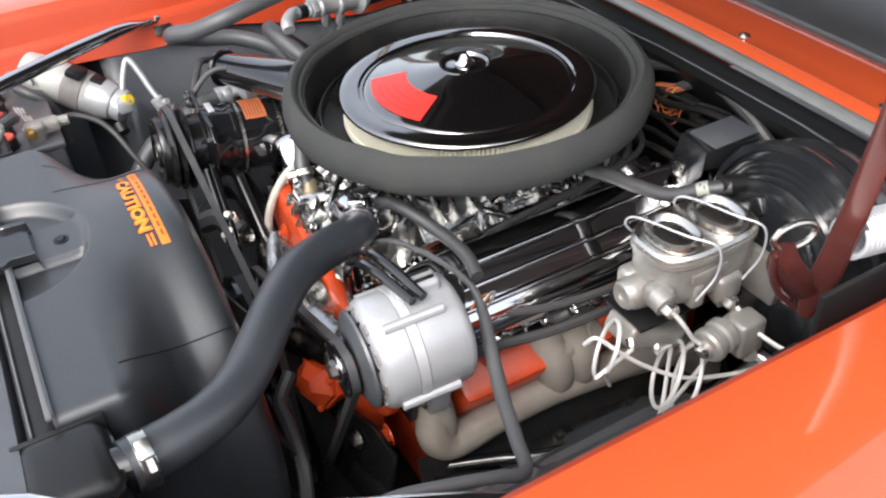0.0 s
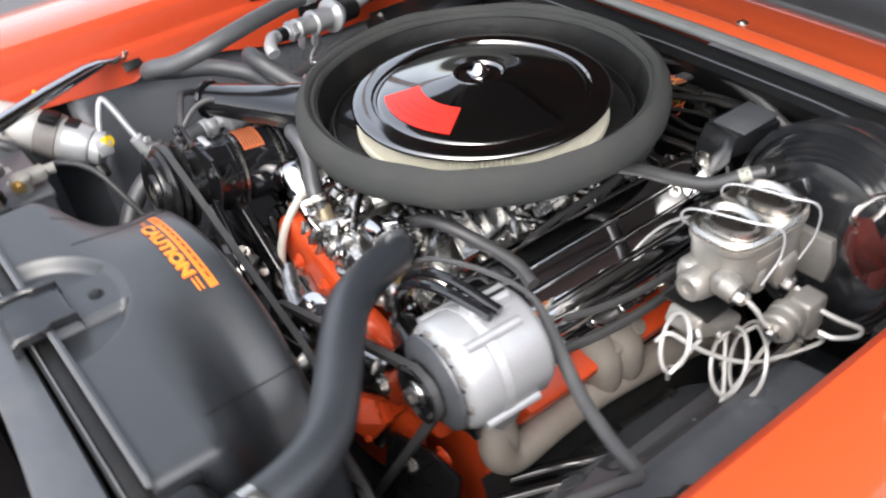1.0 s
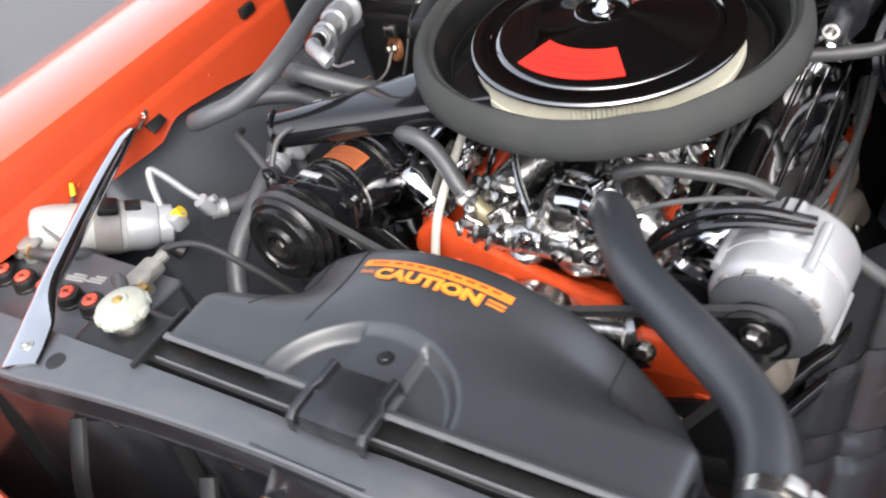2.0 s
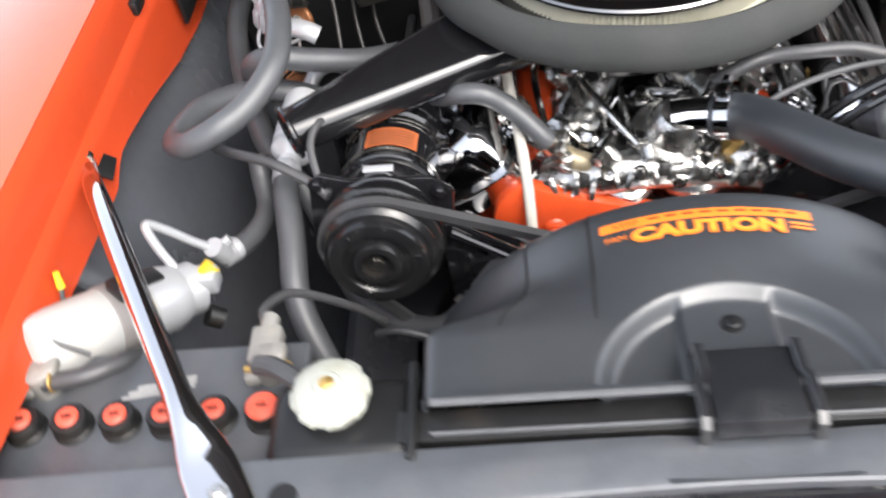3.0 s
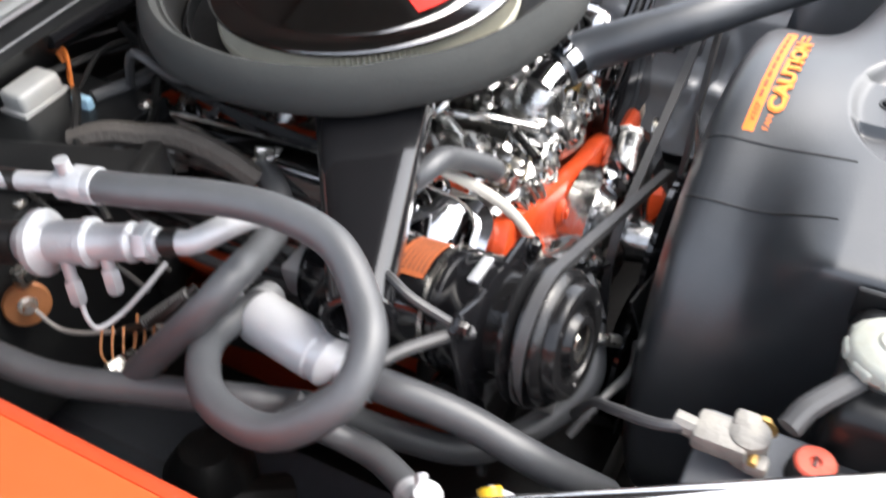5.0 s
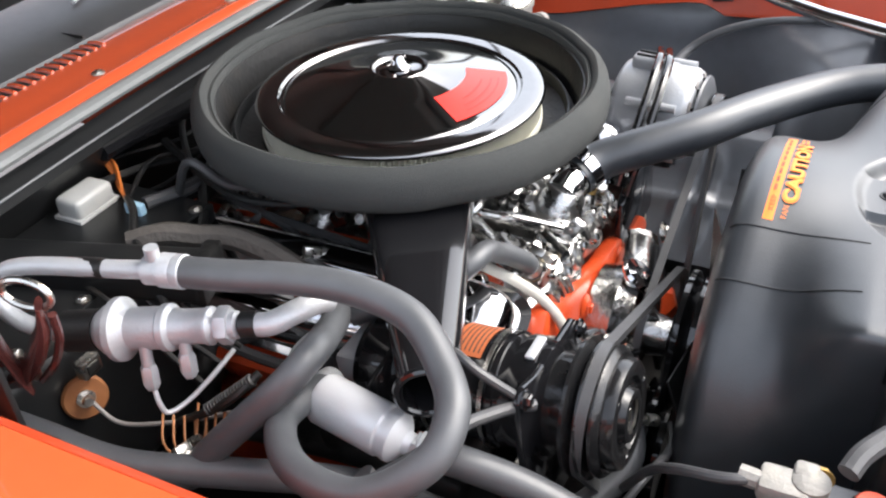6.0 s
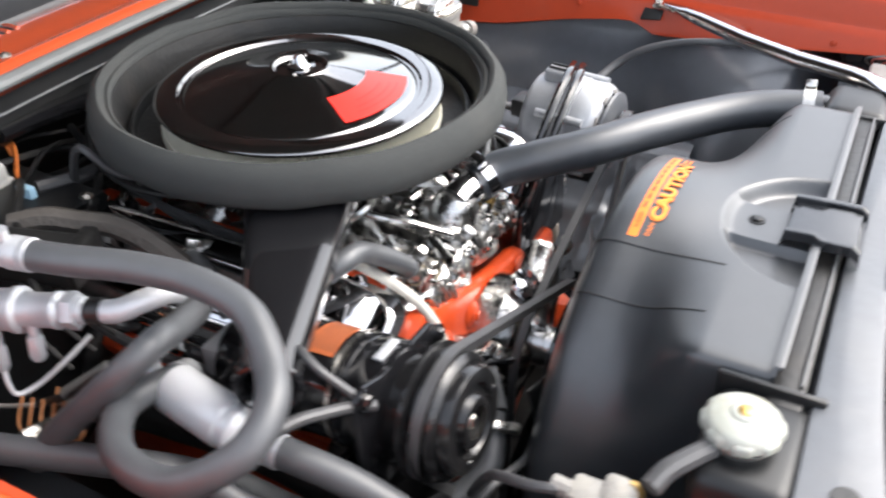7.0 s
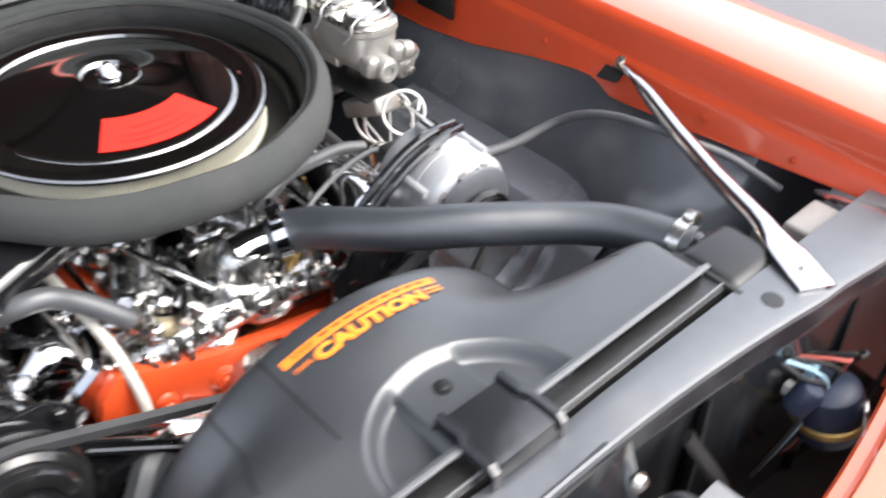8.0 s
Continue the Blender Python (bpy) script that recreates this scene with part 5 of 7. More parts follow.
def build_alternator():
    th = thing("alternator", (0.285, -0.24, 0.74), "silver cast alternator with black pulley", "alternator")
    c = Vector((0.272, -0.282, 0.806))
    d = Vector((0.06, 1, 0.02)).normalized()
    m = axis(c, d)
    part("front_case", lathe([(0.03, -0.008), (0.050, -0.006), (0.058, 0.000), (0.061, 0.006), (0.061, 0.030), (0.060, 0.031), (0.03, 0.031)], m, 56), ALUMINIUM, th)
    part("stator_ring", lathe([(0.056, 0.031), (0.0622, 0.0315), (0.0622, 0.0425), (0.056, 0.043)], m, 56), SILVER, th)
    part("rear_case", lathe([(0.056, 0.043), (0.061, 0.0435), (0.061, 0.088), (0.057, 0.096), (0.050, 0.100), (0, 0.100)], m, 56), ALUMINIUM, th)
    for k in range(10):
        a = 2 * math.pi * k / 10
        part("vent_slot", box((0, 0, 0), (0.008, 0.013, 0.0035), 0.0015, m @ Matrix.Rotation(a, 4, "Z") @ Matrix.Translation((0.0515, 0, -0.0035))), DULL, th)
    for k in range(4):
        a = 2 * math.pi * k / 4 + 0.5
        part("through_bolt", tube([m @ Vector((0.0625 * math.cos(a), 0.0625 * math.sin(a), 0.010)), m @ Vector((0.0625 * math.cos(a), 0.0625 * math.sin(a), 0.075))], 0.0055, 10), ALUMINIUM, th)
    part("top_lug", box((0.004, 0.064, 0.060), (0.026, 0.020, 0.05), 0.006, m, 3), ALUMINIUM, th)
    part("lower_lug", prism([(-0.032, -0.045), (-0.020, -0.090), (-0.012, -0.112), (0.002, -0.118), (0.014, -0.112), (0.022, -0.09), (0.034, -0.045)], 0.026, m @ Matrix.Translation((0, 0, 0.052)), 0.005), ALUMINIUM, th)
    part("lug_bolt", bolt(m @ Vector((0.0, -0.096, 0.051)), -d, 0.007, 0.006), STEEL, th)
    for e in (-0.006, 0.006):
        part("lug_slot", box((0.004 + e, 0.075, 0.062), (0.003, 0.004, 0.036), 0.001, m), GREASE, th)
    part("fan_disc", lathe([(0.015, -0.019), (0.040, -0.019), (0.053, -0.013), (0.054, -0.010), (0.042, -0.014), (0.015, -0.015), (0.015, -0.019)], m, 48), SUPPORT, th, "dark grey cooling fan disc")
    for k in range(12):
        a = 2 * math.pi * k / 12
        part("fan_blade", box((0, 0, 0), (0.020, 0.002, 0.008), 0.0005, m @ Matrix.Rotation(a, 4, "Z") @ Matrix.Translation((0.044, 0, -0.0095)) @ Matrix.Rotation(0.5, 4, "Z")), BLACK, th)
    part("pulley", pulley(m @ Matrix.Translation((0, 0, -0.026)) @ Matrix.Rotation(math.pi, 4, "X"), 0.033, 1), GLOSS, th)
    part("shaft_nut", bolt(m @ Vector((0, 0, -0.034)), -d, 0.010, 0.012), STEEL, th)
    # slotted adjusting brace arching over the top
    for e in (0.0, 0.012):
        part("adjusting_brace", tube([(0.120, -0.240 + e, 0.760 + e), (0.150, -0.250 + e, 0.822 + e), (0.195, -0.253 + e, 0.866 + e * 0.7), (0.245, -0.250 + e, 0.883 + e * 0.5), (0.298, -0.238 + e, 0.878)], 0.0055, 10, 8), GLOSS, th, "gloss black slotted brace")
    part("connector", box((0.025, 0.02, 0.108), (0.035, 0.025, 0.02), 0.004, m), GREASE, th)
    return th


build_alternator()


def build_compressor():
    th = thing("ac_compressor", (-0.28, -0.24, 0.72), "gloss black air conditioning compressor with orange label", "compressor")
    c = Vector((-0.282, -0.352, 0.801))
    d = Vector((0.03, 1, -0.12)).normalized()
    m = axis(c, d)
    part("body", lathe([(0, 0.056), (0.048, 0.056), (0.054, 0.060), (0.054, 0.086), (0.052, 0.090), (0.052, 0.098), (0.054, 0.099), (0.054, 0.104), (0.051, 0.106), (0.052, 0.175), (0.056, 0.177), (0.056, 0.190), (0.052, 0.194), (0.052, 0.235), (0.045, 0.245), (0, 0.245)], m, 48), GLOSS, th)
    part("clutch_pulley", lathe([(0.030, 0.004), (0.055, 0.004), (0.0585, 0.007), (0.0600, 0.009), (0.0600, 0.0115), (0.053, 0.0155), (0.0635, 0.0185), (0.0645, 0.0205), (0.0645, 0.0225), (0.055, 0.0270), (0.0650, 0.0320), (0.0650, 0.0350), (0.060, 0.0370), (0.050, 0.0380), (0.047, 0.040), (0.047, 0.056), (0.03, 0.056)], m @ Matrix.Diagonal((0.955, 0.955, 1, 1)), 64), CLUTCH, th)
    hub = part("clutch_plate", lathe([(0.016, -0.009), (0.020, -0.010), (0.024, -0.009), (0.027, -0.003), (0.033, -0.002), (0.036, -0.006), (0.045, -0.007), (0.049, -0.006), (0.051, -0.002), (0.051, 0.004), (0.016, 0.004)], m @ Matrix.Diagonal((0.955, 0.955, 1, 1)), 56), CLUTCH, th)
    part("hub_recess", lathe([(0.018, -0.005), (0.017, 0.002), (0, 0.002)], m, 40), GREASE, hub)
    part("shaft_nut", lathe([(0, -0.006), (0.006, -0.006), (0.008, -0.003), (0.008, 0.002), (0, 0.002)], m, 6), STEEL, hub)
    part("snap_ring", lathe([(0.0185, -0.007), (0.0205, -0.007), (0.0205, -0.005), (0.0185, -0.005), (0.0185, -0.007)], m, 40), STEEL, hub)
    for k in range(3):
        a = 2 * math.pi * k / 3 + 0.9
        part("plate_rivet", lathe([(0, -0.0075), (0.004, -0.007), (0.006, -0.004)], m @ Matrix.Translation((0.040 * math.cos(a), 0.040 * math.sin(a), 0.0)), 14), GLOSS, hub)
    # mounting brackets front and rear
    pb = [(-0.066, -0.048), (0.070, -0.056), (0.074, 0.0), (0.068, 0.052), (0.056, 0.060), (0.030, 0.052), (-0.052, 0.050), (-0.072, 0.034)]
    br = part("front_bracket", prism(pb, 0.006, m @ Matrix.Translation((0, 0, 0.060)), 0.0015), GLOSS, th)
    for x, y in ((0.059, 0.050), (-0.060, 0.034), (0.062, -0.044)):
        part("bracket_bolt", bolt(m @ Vector((x, y, 0.059)), -d, 0.006, 0.006), GLOSS, br)
    part("rear_bracket", prism([(-0.06, -0.06), (0.07, -0.06), (0.075, 0.04), (-0.05, 0.058)], 0.006, m @ Matrix.Translation((0, 0, 0.2)), 0.0015), GLOSS, th)
    part("support_leg", tube([m @ Vector((0.05, -0.05, 0.1)), (-0.19, -0.25, 0.70), (-0.13, -0.25, 0.68)], 0.016, 8, squash=0.5), GLOSS, th)
    part("specification_plate", box((0.0, 0.0545, 0.074), (0.030, 0.003, 0.009), 0.001, m), SILVER, th, "bright metal plate")
    bm = loft([[m @ Vector((0.0527 * math.sin(a), 0.0527 * math.cos(a), z)) for a in np.linspace(-0.66, 0.40, 16)] for z in (0.118, 0.135, 0.150)], False)
    lab = part("orange_label", bm, material("worn_orange_label", (0.40, 0.10, 0.03), 0.55, vary=0.15, stain=0.5, stain_color=(0.3, 0.09, 0.03), stain_scale=90), th, "orange printed label")
    for z in (0.121, 0.1255, 0.130, 0.1345, 0.139, 0.1435):
        part("text_bar", loft([[m @ Vector((0.0531 * math.sin(a), 0.0531 * math.cos(a), q)) for a in np.linspace(-0.58, 0.32, 12)] for q in (z, z + 0.0014)], False), BLACK_INK, lab)
    part("side_bracket", prism([(-0.060, -0.105), (-0.055, -0.004), (-0.068, 0.000), (-0.176, -0.070), (-0.172, -0.092), (-0.100, -0.106)], 0.008, m @ Matrix.Translation((0, 0, 0.050)), 0.002), GLOSS, th)
    part("bracket_stay", tube([m @ Vector((-0.066, -0.008, 0.046)), m @ Vector((-0.115, -0.040, 0.046)), m @ Vector((-0.172, -0.078, 0.046))], 0.004, 8), GLOSS, th)
    for a0 in (0.108, 0.165):
        part("body_band", lathe([(0.0535, a0), (0.0545, a0), (0.0545, a0 + 0.004), (0.0535, a0 + 0.004), (0.0535, a0)], m, 48), STEEL, th)
    part("port_block", box((0.0, 0.01, 0.255), (0.07, 0.035, 0.03), 0.006, m), ALUMINIUM, th)
    # coil lead
    part("coil_lead", tube([(-0.330, -0.290, 0.832), (-0.345, -0.278, 0.838), (-0.368, -0.266, 0.846), (-0.391, -0.255, 0.852), (-0.43, -0.235, 0.85), (-0.46, -0.20, 0.83)], 0.0052, 10), RUBBER, th)
    return th


build_compressor()


def belt(name, label, discs, y, w=0.009, h=0.010):
    """A V-belt round discs (x, z, r) in the plane y: the outer hull of the discs."""
    pts = []
    for x, z, r in discs:
        for k in range(72):
            a = 2 * math.pi * k / 72
            pts.append((x + r * math.cos(a), z + r * math.sin(a)))
    pts.sort()

    def half(ps):
        out = []
        for p in ps:
            while len(out) > 1 and (out[-1][0] - out[-2][0]) * (p[1] - out[-2][1]) - (out[-1][1] - out[-2][1]) * (p[0] - out[-2][0]) <= 0:
                out.pop()
            out.append(p)
        return out[:-1]

    hull = half(pts) + half(pts[::-1])
    n = len(hull)
    rows = []
    cx = sum(p[0] for p in hull) / n
    cz = sum(p[1] for p in hull) / n
    for i in range(n + 1):
        p, q = hull[i % n], hull[(i + 1) % n]
        o = hull[(i - 1) % n]
        tx, tz = q[0] - o[0], q[1] - o[1]
        k = math.hypot(tx, tz) or 1
        nx, nz = tz / k, -tx / k
        rows.append([Vector((p[0], y - w / 2, p[1])), Vector((p[0], y + w / 2, p[1])), Vector((p[0] - nx * h, y + w / 3, p[1] - nz * h)), Vector((p[0] - nx * h, y - w / 3, p[1] - nz * h))])
    tagged(part(name, loft(rows, True), RUBBER), label, "belt", "drive belts")


belt("drive_belt", "black rubber V-belt round compressor and crank pulleys", [(-0.281, 0.799, 0.0615), (0.0, 0.655, 0.084), (0.0, 0.46, 0.093)], -0.330)
belt("drive_belt", "black rubber V-belt round alternator and fan pulleys", [(0.272, 0.806, 0.032), (0.0, 0.655, 0.084), (0.0, 0.46, 0.093)], -0.312)


# ------------------------------------------------------------ brake parts on the driver's side
def build_booster():
    th = thing("brake_booster", (0.40, 0.2, 0.72), "black round brake booster on the firewall", "brake booster")
    m = axis((0.405, 0.160, 0.825), (-0.06, -1, 0.05))
    part("front_shell", lathe([(0, 0.035), (0.045, 0.035), (0.055, 0.030), (0.080, 0.026), (0.094, 0.021), (0.097, 0.0225), (0.100, 0.018), (0.103, 0.0195), (0.106, 0.014), (0.109, 0.0155), (0.112, 0.010), (0.115, 0.0115), (0.118, 0.005), (0.122, 0.0), (0.122, -0.006)], m, 64), BOOSTER, th)
    for q in (0.6, 2.2, 3.9):
        part("pressed_pad", box((0.066, 0, 0.028), (0.022, 0.05, 0.010), 0.004, m @ Matrix.Rotation(q, 4, "Z"), 3), BOOSTER, th)
    part("clinch_ring", lathe([(0.122, 0.002), (0.130, 0.001), (0.132, -0.004), (0.130, -0.010), (0.122, -0.010)], m, 64), BOOSTER, th)
    part("rear_shell", lathe([(0.122, -0.010), (0.127, -0.02), (0.122, -0.03), (0.126, -0.04), (0.118, -0.06), (0.09, -0.09), (0, -0.10)], m, 64), BOOSTER, th)
    part("check_valve", tube([m @ Vector((-0.06, 0.07, 0.02)), m @ Vector((-0.065, 0.075, 0.05))], 0.010, 12), GREASE, th)
    part("vacuum_hose", tube([(0.345, 0.128, 0.900), (0.325, 0.105, 0.893), (0.296, 0.085, 0.878), (0.255, 0.072, 0.873), (0.213, 0.062, 0.870), (0.16, 0.04, 0.865)], 0.0085, 12), RUBBER, th, "grey vacuum hose")
    part("hose_end", tube([(0.322, 0.102, 0.8905), (0.330, 0.111, 0.8950)], 0.0094, 12), CREAM, th, "yellowed hose end")


build_booster()


def build_master_cylinder():
    th = thing("master_cylinder", (0.375, 0.04, 0.80), "cast iron brake master cylinder with wire bails", "master cylinder")

    def ring(cx, cy, hx, hy, z, e=0.45):
        return [Vector((cx + hx * math.copysign(abs(math.cos(t)) ** e, math.cos(t)), cy + hy * math.copysign(abs(math.sin(t)) ** e, math.sin(t)), z)) for t in [2 * math.pi * q / 48 for q in range(48)]]

    part("reservoir", loft([ring(0.375, 0.052, 0.030, 0.052, 0.828, 0.65), ring(0.375, 0.052, 0.036, 0.060, 0.836, 0.65), ring(0.374, 0.052, 0.0395, 0.0635, 0.846, 0.65), ring(0.374, 0.052, 0.040, 0.064, 0.880, 0.62), ring(0.374, 0.052, 0.0425, 0.0665, 0.883, 0.62), ring(0.374, 0.052, 0.0425, 0.0665, 0.889, 0.62)], True, True), CASTIRON, th)
    for x, y, z, sx, sy, sz in ((0.352, -0.010, 0.842, 0.022, 0.026, 0.030), (0.400, -0.012, 0.850, 0.030, 0.024, 0.028), (0.404, 0.030, 0.840, 0.022, 0.020, 0.036), (0.406, 0.070, 0.834, 0.026, 0.034, 0.034), (0.350, 0.07, 0.832, 0.02, 0.05, 0.03)):
        part("cast_lump", box((x, y, z), (sx, sy, sz), 0.008, None, 3), CASTIRON, th)
    part("casting_mark", box((0.4135, 0.040, 0.864), (0.003, 0.046, 0.014), 0.001), CASTIRON, th)
    part("bore", tube([(0.368, -0.026, 0.837), (0.369, -0.016, 0.837), (0.374, 0.06, 0.832), (0.380, 0.125, 0.828)], [0.0165, 0.019, 0.022, 0.024], 24, 4), CASTIRON, th)
    part("end_plug", lathe([(0, 0.003), (0.008, 0.003), (0.009, 0.006), (0.016, 0.007), (0.019, 0.004), (0.020, -0.006), (0, -0.006)], axis((0.368, -0.027, 0.837), (0, -1, 0)) @ Matrix.Diagonal((0.85, 0.85, 1, 1)), 28), CASTIRON, th)
    part("mount_flange", prism([(-0.05, -0.028), (0.05, -0.028), (0.055, 0.0), (0.05, 0.028), (-0.05, 0.028), (-0.055, 0.0)], 0.012, axis((0.385, 0.125, 0.828), (0, -1, 0)), 0.003), CASTIRON, th)
    lid = part("cover", loft([ring(0.374, 0.052, 0.041, 0.065, 0.890, 0.62), ring(0.374, 0.052, 0.042, 0.066, 0.894, 0.62), ring(0.374, 0.052, 0.039, 0.063, 0.897, 0.62), ring(0.374, 0.052, 0.037, 0.061, 0.896, 0.62)], True, True), STEEL, th, "plated steel cover")
    for y in (0.022, 0.082):
        part("dome", loft([ring(0.374, y, 0.034, 0.026, 0.8965, 0.85), ring(0.374, y, 0.032, 0.0245, 0.903, 0.85), ring(0.374, y, 0.029, 0.0215, 0.9045, 0.85), ring(0.374, y, 0.025, 0.018, 0.902, 0.85), ring(0.374, y, 0.023, 0.016, 0.899, 0.85), ring(0.374, y, 0.010, 0.007, 0.900, 0.9)], True, True), STEEL, lid)
    for y0, y1 in ((0.0, 0.04), (0.065, 0.10)):
        pts = [(0.332, (y0 + y1) / 2, 0.868), (0.328, y0, 0.890), (0.332, y0, 0.903), (0.352, y0 + 0.004, 0.910), (0.396, (y0 + y1) / 2, 0.910), (0.420, y1, 0.902), (0.423, y1, 0.87), (0.419, (y0 + y1) / 2, 0.842)]
        part("bail_wire", tube(pts, 0.0013, 8, 8), SILVER, th, "grey wire bail")
    for y, z in ((-0.016, 0.850), (0.068, 0.820)):
        part("outlet_boss", tube([(0.400, y, z + 0.004), (0.416, y, z)], 0.013, 16), CASTIRON, th)
        part("line_nut", bolt((0.416, y, z), (1, 0, -0.1), 0.009, 0.012, False), STEEL, th)
    return th


build_master_cylinder()


def build_brake_lines():
    v = thing("proportioning_valve", (0.42, 0.05, 0.76), "grey metal brake proportioning valve", "valve")
    m = axis((0.443, 0.026, 0.800), (0.15, -1, -0.1)) @ Matrix.Diagonal((0.8, 0.8, 0.8, 1))
    part("body", lathe([(0, 0.020), (0.012, 0.020), (0.014, 0.014), (0.021, 0.012), (0.024, 0.008), (0.024, 0.000), (0.020, -0.004), (0.020, -0.010), (0.024, -0.013), (0.024, -0.024), (0.017, -0.028), (0.017, -0.06), (0, -0.06)], m, 28), CASTIRON, v)
    part("side_block", box((0.447, 0.066, 0.797), (0.028, 0.034, 0.044), 0.005, None, 3), CASTIRON, v)
    part("port_boss", tube([(0.452, 0.070, 0.778), (0.454, 0.072, 0.766)], 0.009, 14), CASTIRON, v)
    part("end_nut", bolt(m @ Vector((0, 0, 0.020)), m.to_3x3() @ Vector((0, 0, 1)), 0.006, 0.005), STEEL, v)
    d = thing("brake_distribution_block", (0.36, 0.01, 0.71), "dark brass brake distribution block with fittings", "valve")
    part("block", box((0, 0, 0), (0.045, 0.085, 0.026), 0.006, Matrix.Translation((0.366, 0.004, 0.772)) @ Matrix.Rotation(radians(-27), 4, "X"), 3), CASTIRON, d)
    for y, z in ((-0.032, 0.789), (0.004, 0.766), (0.040, 0.748)):
        part("flare_nut", bolt((0.384, y, z), (0.6, -0.3, -0.5), 0.0045, 0.011, False), STEEL, d)
    part("mount_plate", box((0.362, 0.02, 0.800), (0.06, 0.09, 0.004), 0.001), BLACK, d)

    def line(name, pts, label):
        ob = part("brake_line", tube(pts, 0.0025, 8, 6), LINE)
        tagged(ob, label, "brake line", "brake lines")

    def turn(c, r, a0, a1, n=16, lean=0.35):
        c = Vector(c)
        e1, e2 = Vector((0.80, -0.55, 0.10)).normalized(), Vector((0.10, lean, 0.95)).normalized()
        return [c + r * (e1 * math.cos(q) + e2 * math.sin(q)) + Vector((0.0, 0.010 * k / n, 0)) for k, q in enumerate(radians(a0 + (a1 - a0) * k / n) for k in range(n + 1))]

    line("a", [(0.430, -0.016, 0.848), (0.438, -0.010, 0.836), (0.440, 0.000, 0.818), (0.442, 0.010, 0.806)], "bright steel brake line from master cylinder to valve")
    line("b", [(0.430, 0.068, 0.819), (0.452, 0.070, 0.806), (0.478, 0.078, 0.798), (0.497, 0.090, 0.790), (0.494, 0.092, 0.776), (0.474, 0.086, 0.764), (0.458, 0.080, 0.766)], "bright steel brake line looping behind the valve")
    line("c", [(0.392, -0.034, 0.782)] + turn((0.376, -0.060, 0.782), 0.030, 330, -60) + [(0.362, -0.044, 0.725), (0.349, -0.026, 0.685)], "bright steel brake line coiled in a wide loop")
    line("d", [(0.392, 0.000, 0.758)] + turn((0.402, 0.004, 0.728), 0.037, 130, 520) + [(0.404, 0.004, 0.672), (0.396, -0.012, 0.650)], "bright steel brake line coiled in a tight loop")
    line("e", [(0.392, 0.036, 0.742)] + turn((0.412, 0.026, 0.722), 0.042, 110, -290) + [(0.402, 0.000, 0.660), (0.390, -0.024, 0.645)], "bright steel brake line coiled in a large loop")
    line("f", [(0.456, 0.074, 0.766), (0.462, 0.088, 0.752), (0.452, 0.082, 0.738), (0.436, 0.046, 0.734), (0.424, 0.010, 0.742), (0.408, -0.030, 0.768), (0.396, -0.056, 0.792), (0.384, -0.076, 0.812), (0.374, -0.084, 0.800)], "long bright steel brake line under the valve")


build_brake_lines()


# ------------------------------------------------------------ hoses
def hose(pts, r, label, mat=None, category="hose", name="hose", seg=16, squash=1.0, ends=()):
    th = thing(name, pts[len(pts) // 2], label, category, "hoses")
    part("rubber_tube" if mat is None else "tube", tube(pts, r, seg, 8, squash), mat or HOSE, th)
    for e in ends:
        p, q = (Vector(pts[0]), Vector(pts[1])) if e[0] == "a" else (Vector(pts[-1]), Vector(pts[-2]))
        dd = (q - p).normalized()
        if e[1:] == "clamp":
            part("hose_clamp", clamp(p + dd * 0.016, dd, r + 0.0004, 0.010, (0.3, -0.2, 1)), STEEL, th, "worm-drive steel clamp")
        else:
            part("ferrule", lathe([(r * 0.9, -0.004), (r + 0.0014, -0.002), (r + 0.0014, 0.008), (r + 0.0006, 0.010), (r + 0.0014, 0.012), (r + 0.0014, 0.018), (r, 0.019)], axis(p, dd), 24), ALUMINIUM, th, "crimped silver ferrule")
    return th


rad_hose = thing("radiator_hose", (0.2, -0.35, 0.83), "thick black upper radiator hose with two clamps", "hose", "hoses")
part("rubber_tube", tube([(0.060, -0.195, 0.811), (0.088, -0.213, 0.821), (0.115, -0.258, 0.835), (0.150, -0.308, 0.846), (0.196, -0.348, 0.852), (0.238, -0.379, 0.852), (0.279, -0.412, 0.852), (0.309, -0.447, 0.855), (0.326, -0.485, 0.859), (0.337, -0.535, 0.862)],
                         [0.0240, 0.0235, 0.0232, 0.0235, 0.0232, 0.0236, 0.0232, 0.0235, 0.0236, 0.0246], 28, 10), RAD_RUBBER, rad_hose)
part("hose_clamp", clamp((0.336, -0.520, 0.862), (0.1, -1, 0.05), 0.0244, 0.014, (0.6, 0, 1)), STEEL, rad_hose, "worm-drive steel clamp")
part("hose_clamp", clamp((0.070, -0.200, 0.815), (1, -0.5, 0.3), 0.0244, 0.014, (0, 0, 1)), CHROME, rad_hose, "bright chrome clamp")
hose([(-0.407, -0.003, 0.942), (-0.398, -0.05, 0.944), (-0.380, -0.11, 0.944), (-0.370, -0.16, 0.940), (-0.372, -0.207, 0.930), (-0.396, -0.243, 0.914), (-0.428, -0.266, 0.904), (-0.463, -0.262, 0.886), (-0.489, -0.219, 0.862), (-0.477, -0.157, 0.850), (-0.432, -0.112, 0.835), (-0.388, -0.105, 0.822), (-0.345, -0.10, 0.80)],
     0.0130, "thick grey-black air conditioning hose in a loop", name="ac_hose", seg=20, ends=("aferrule", "bferrule"))
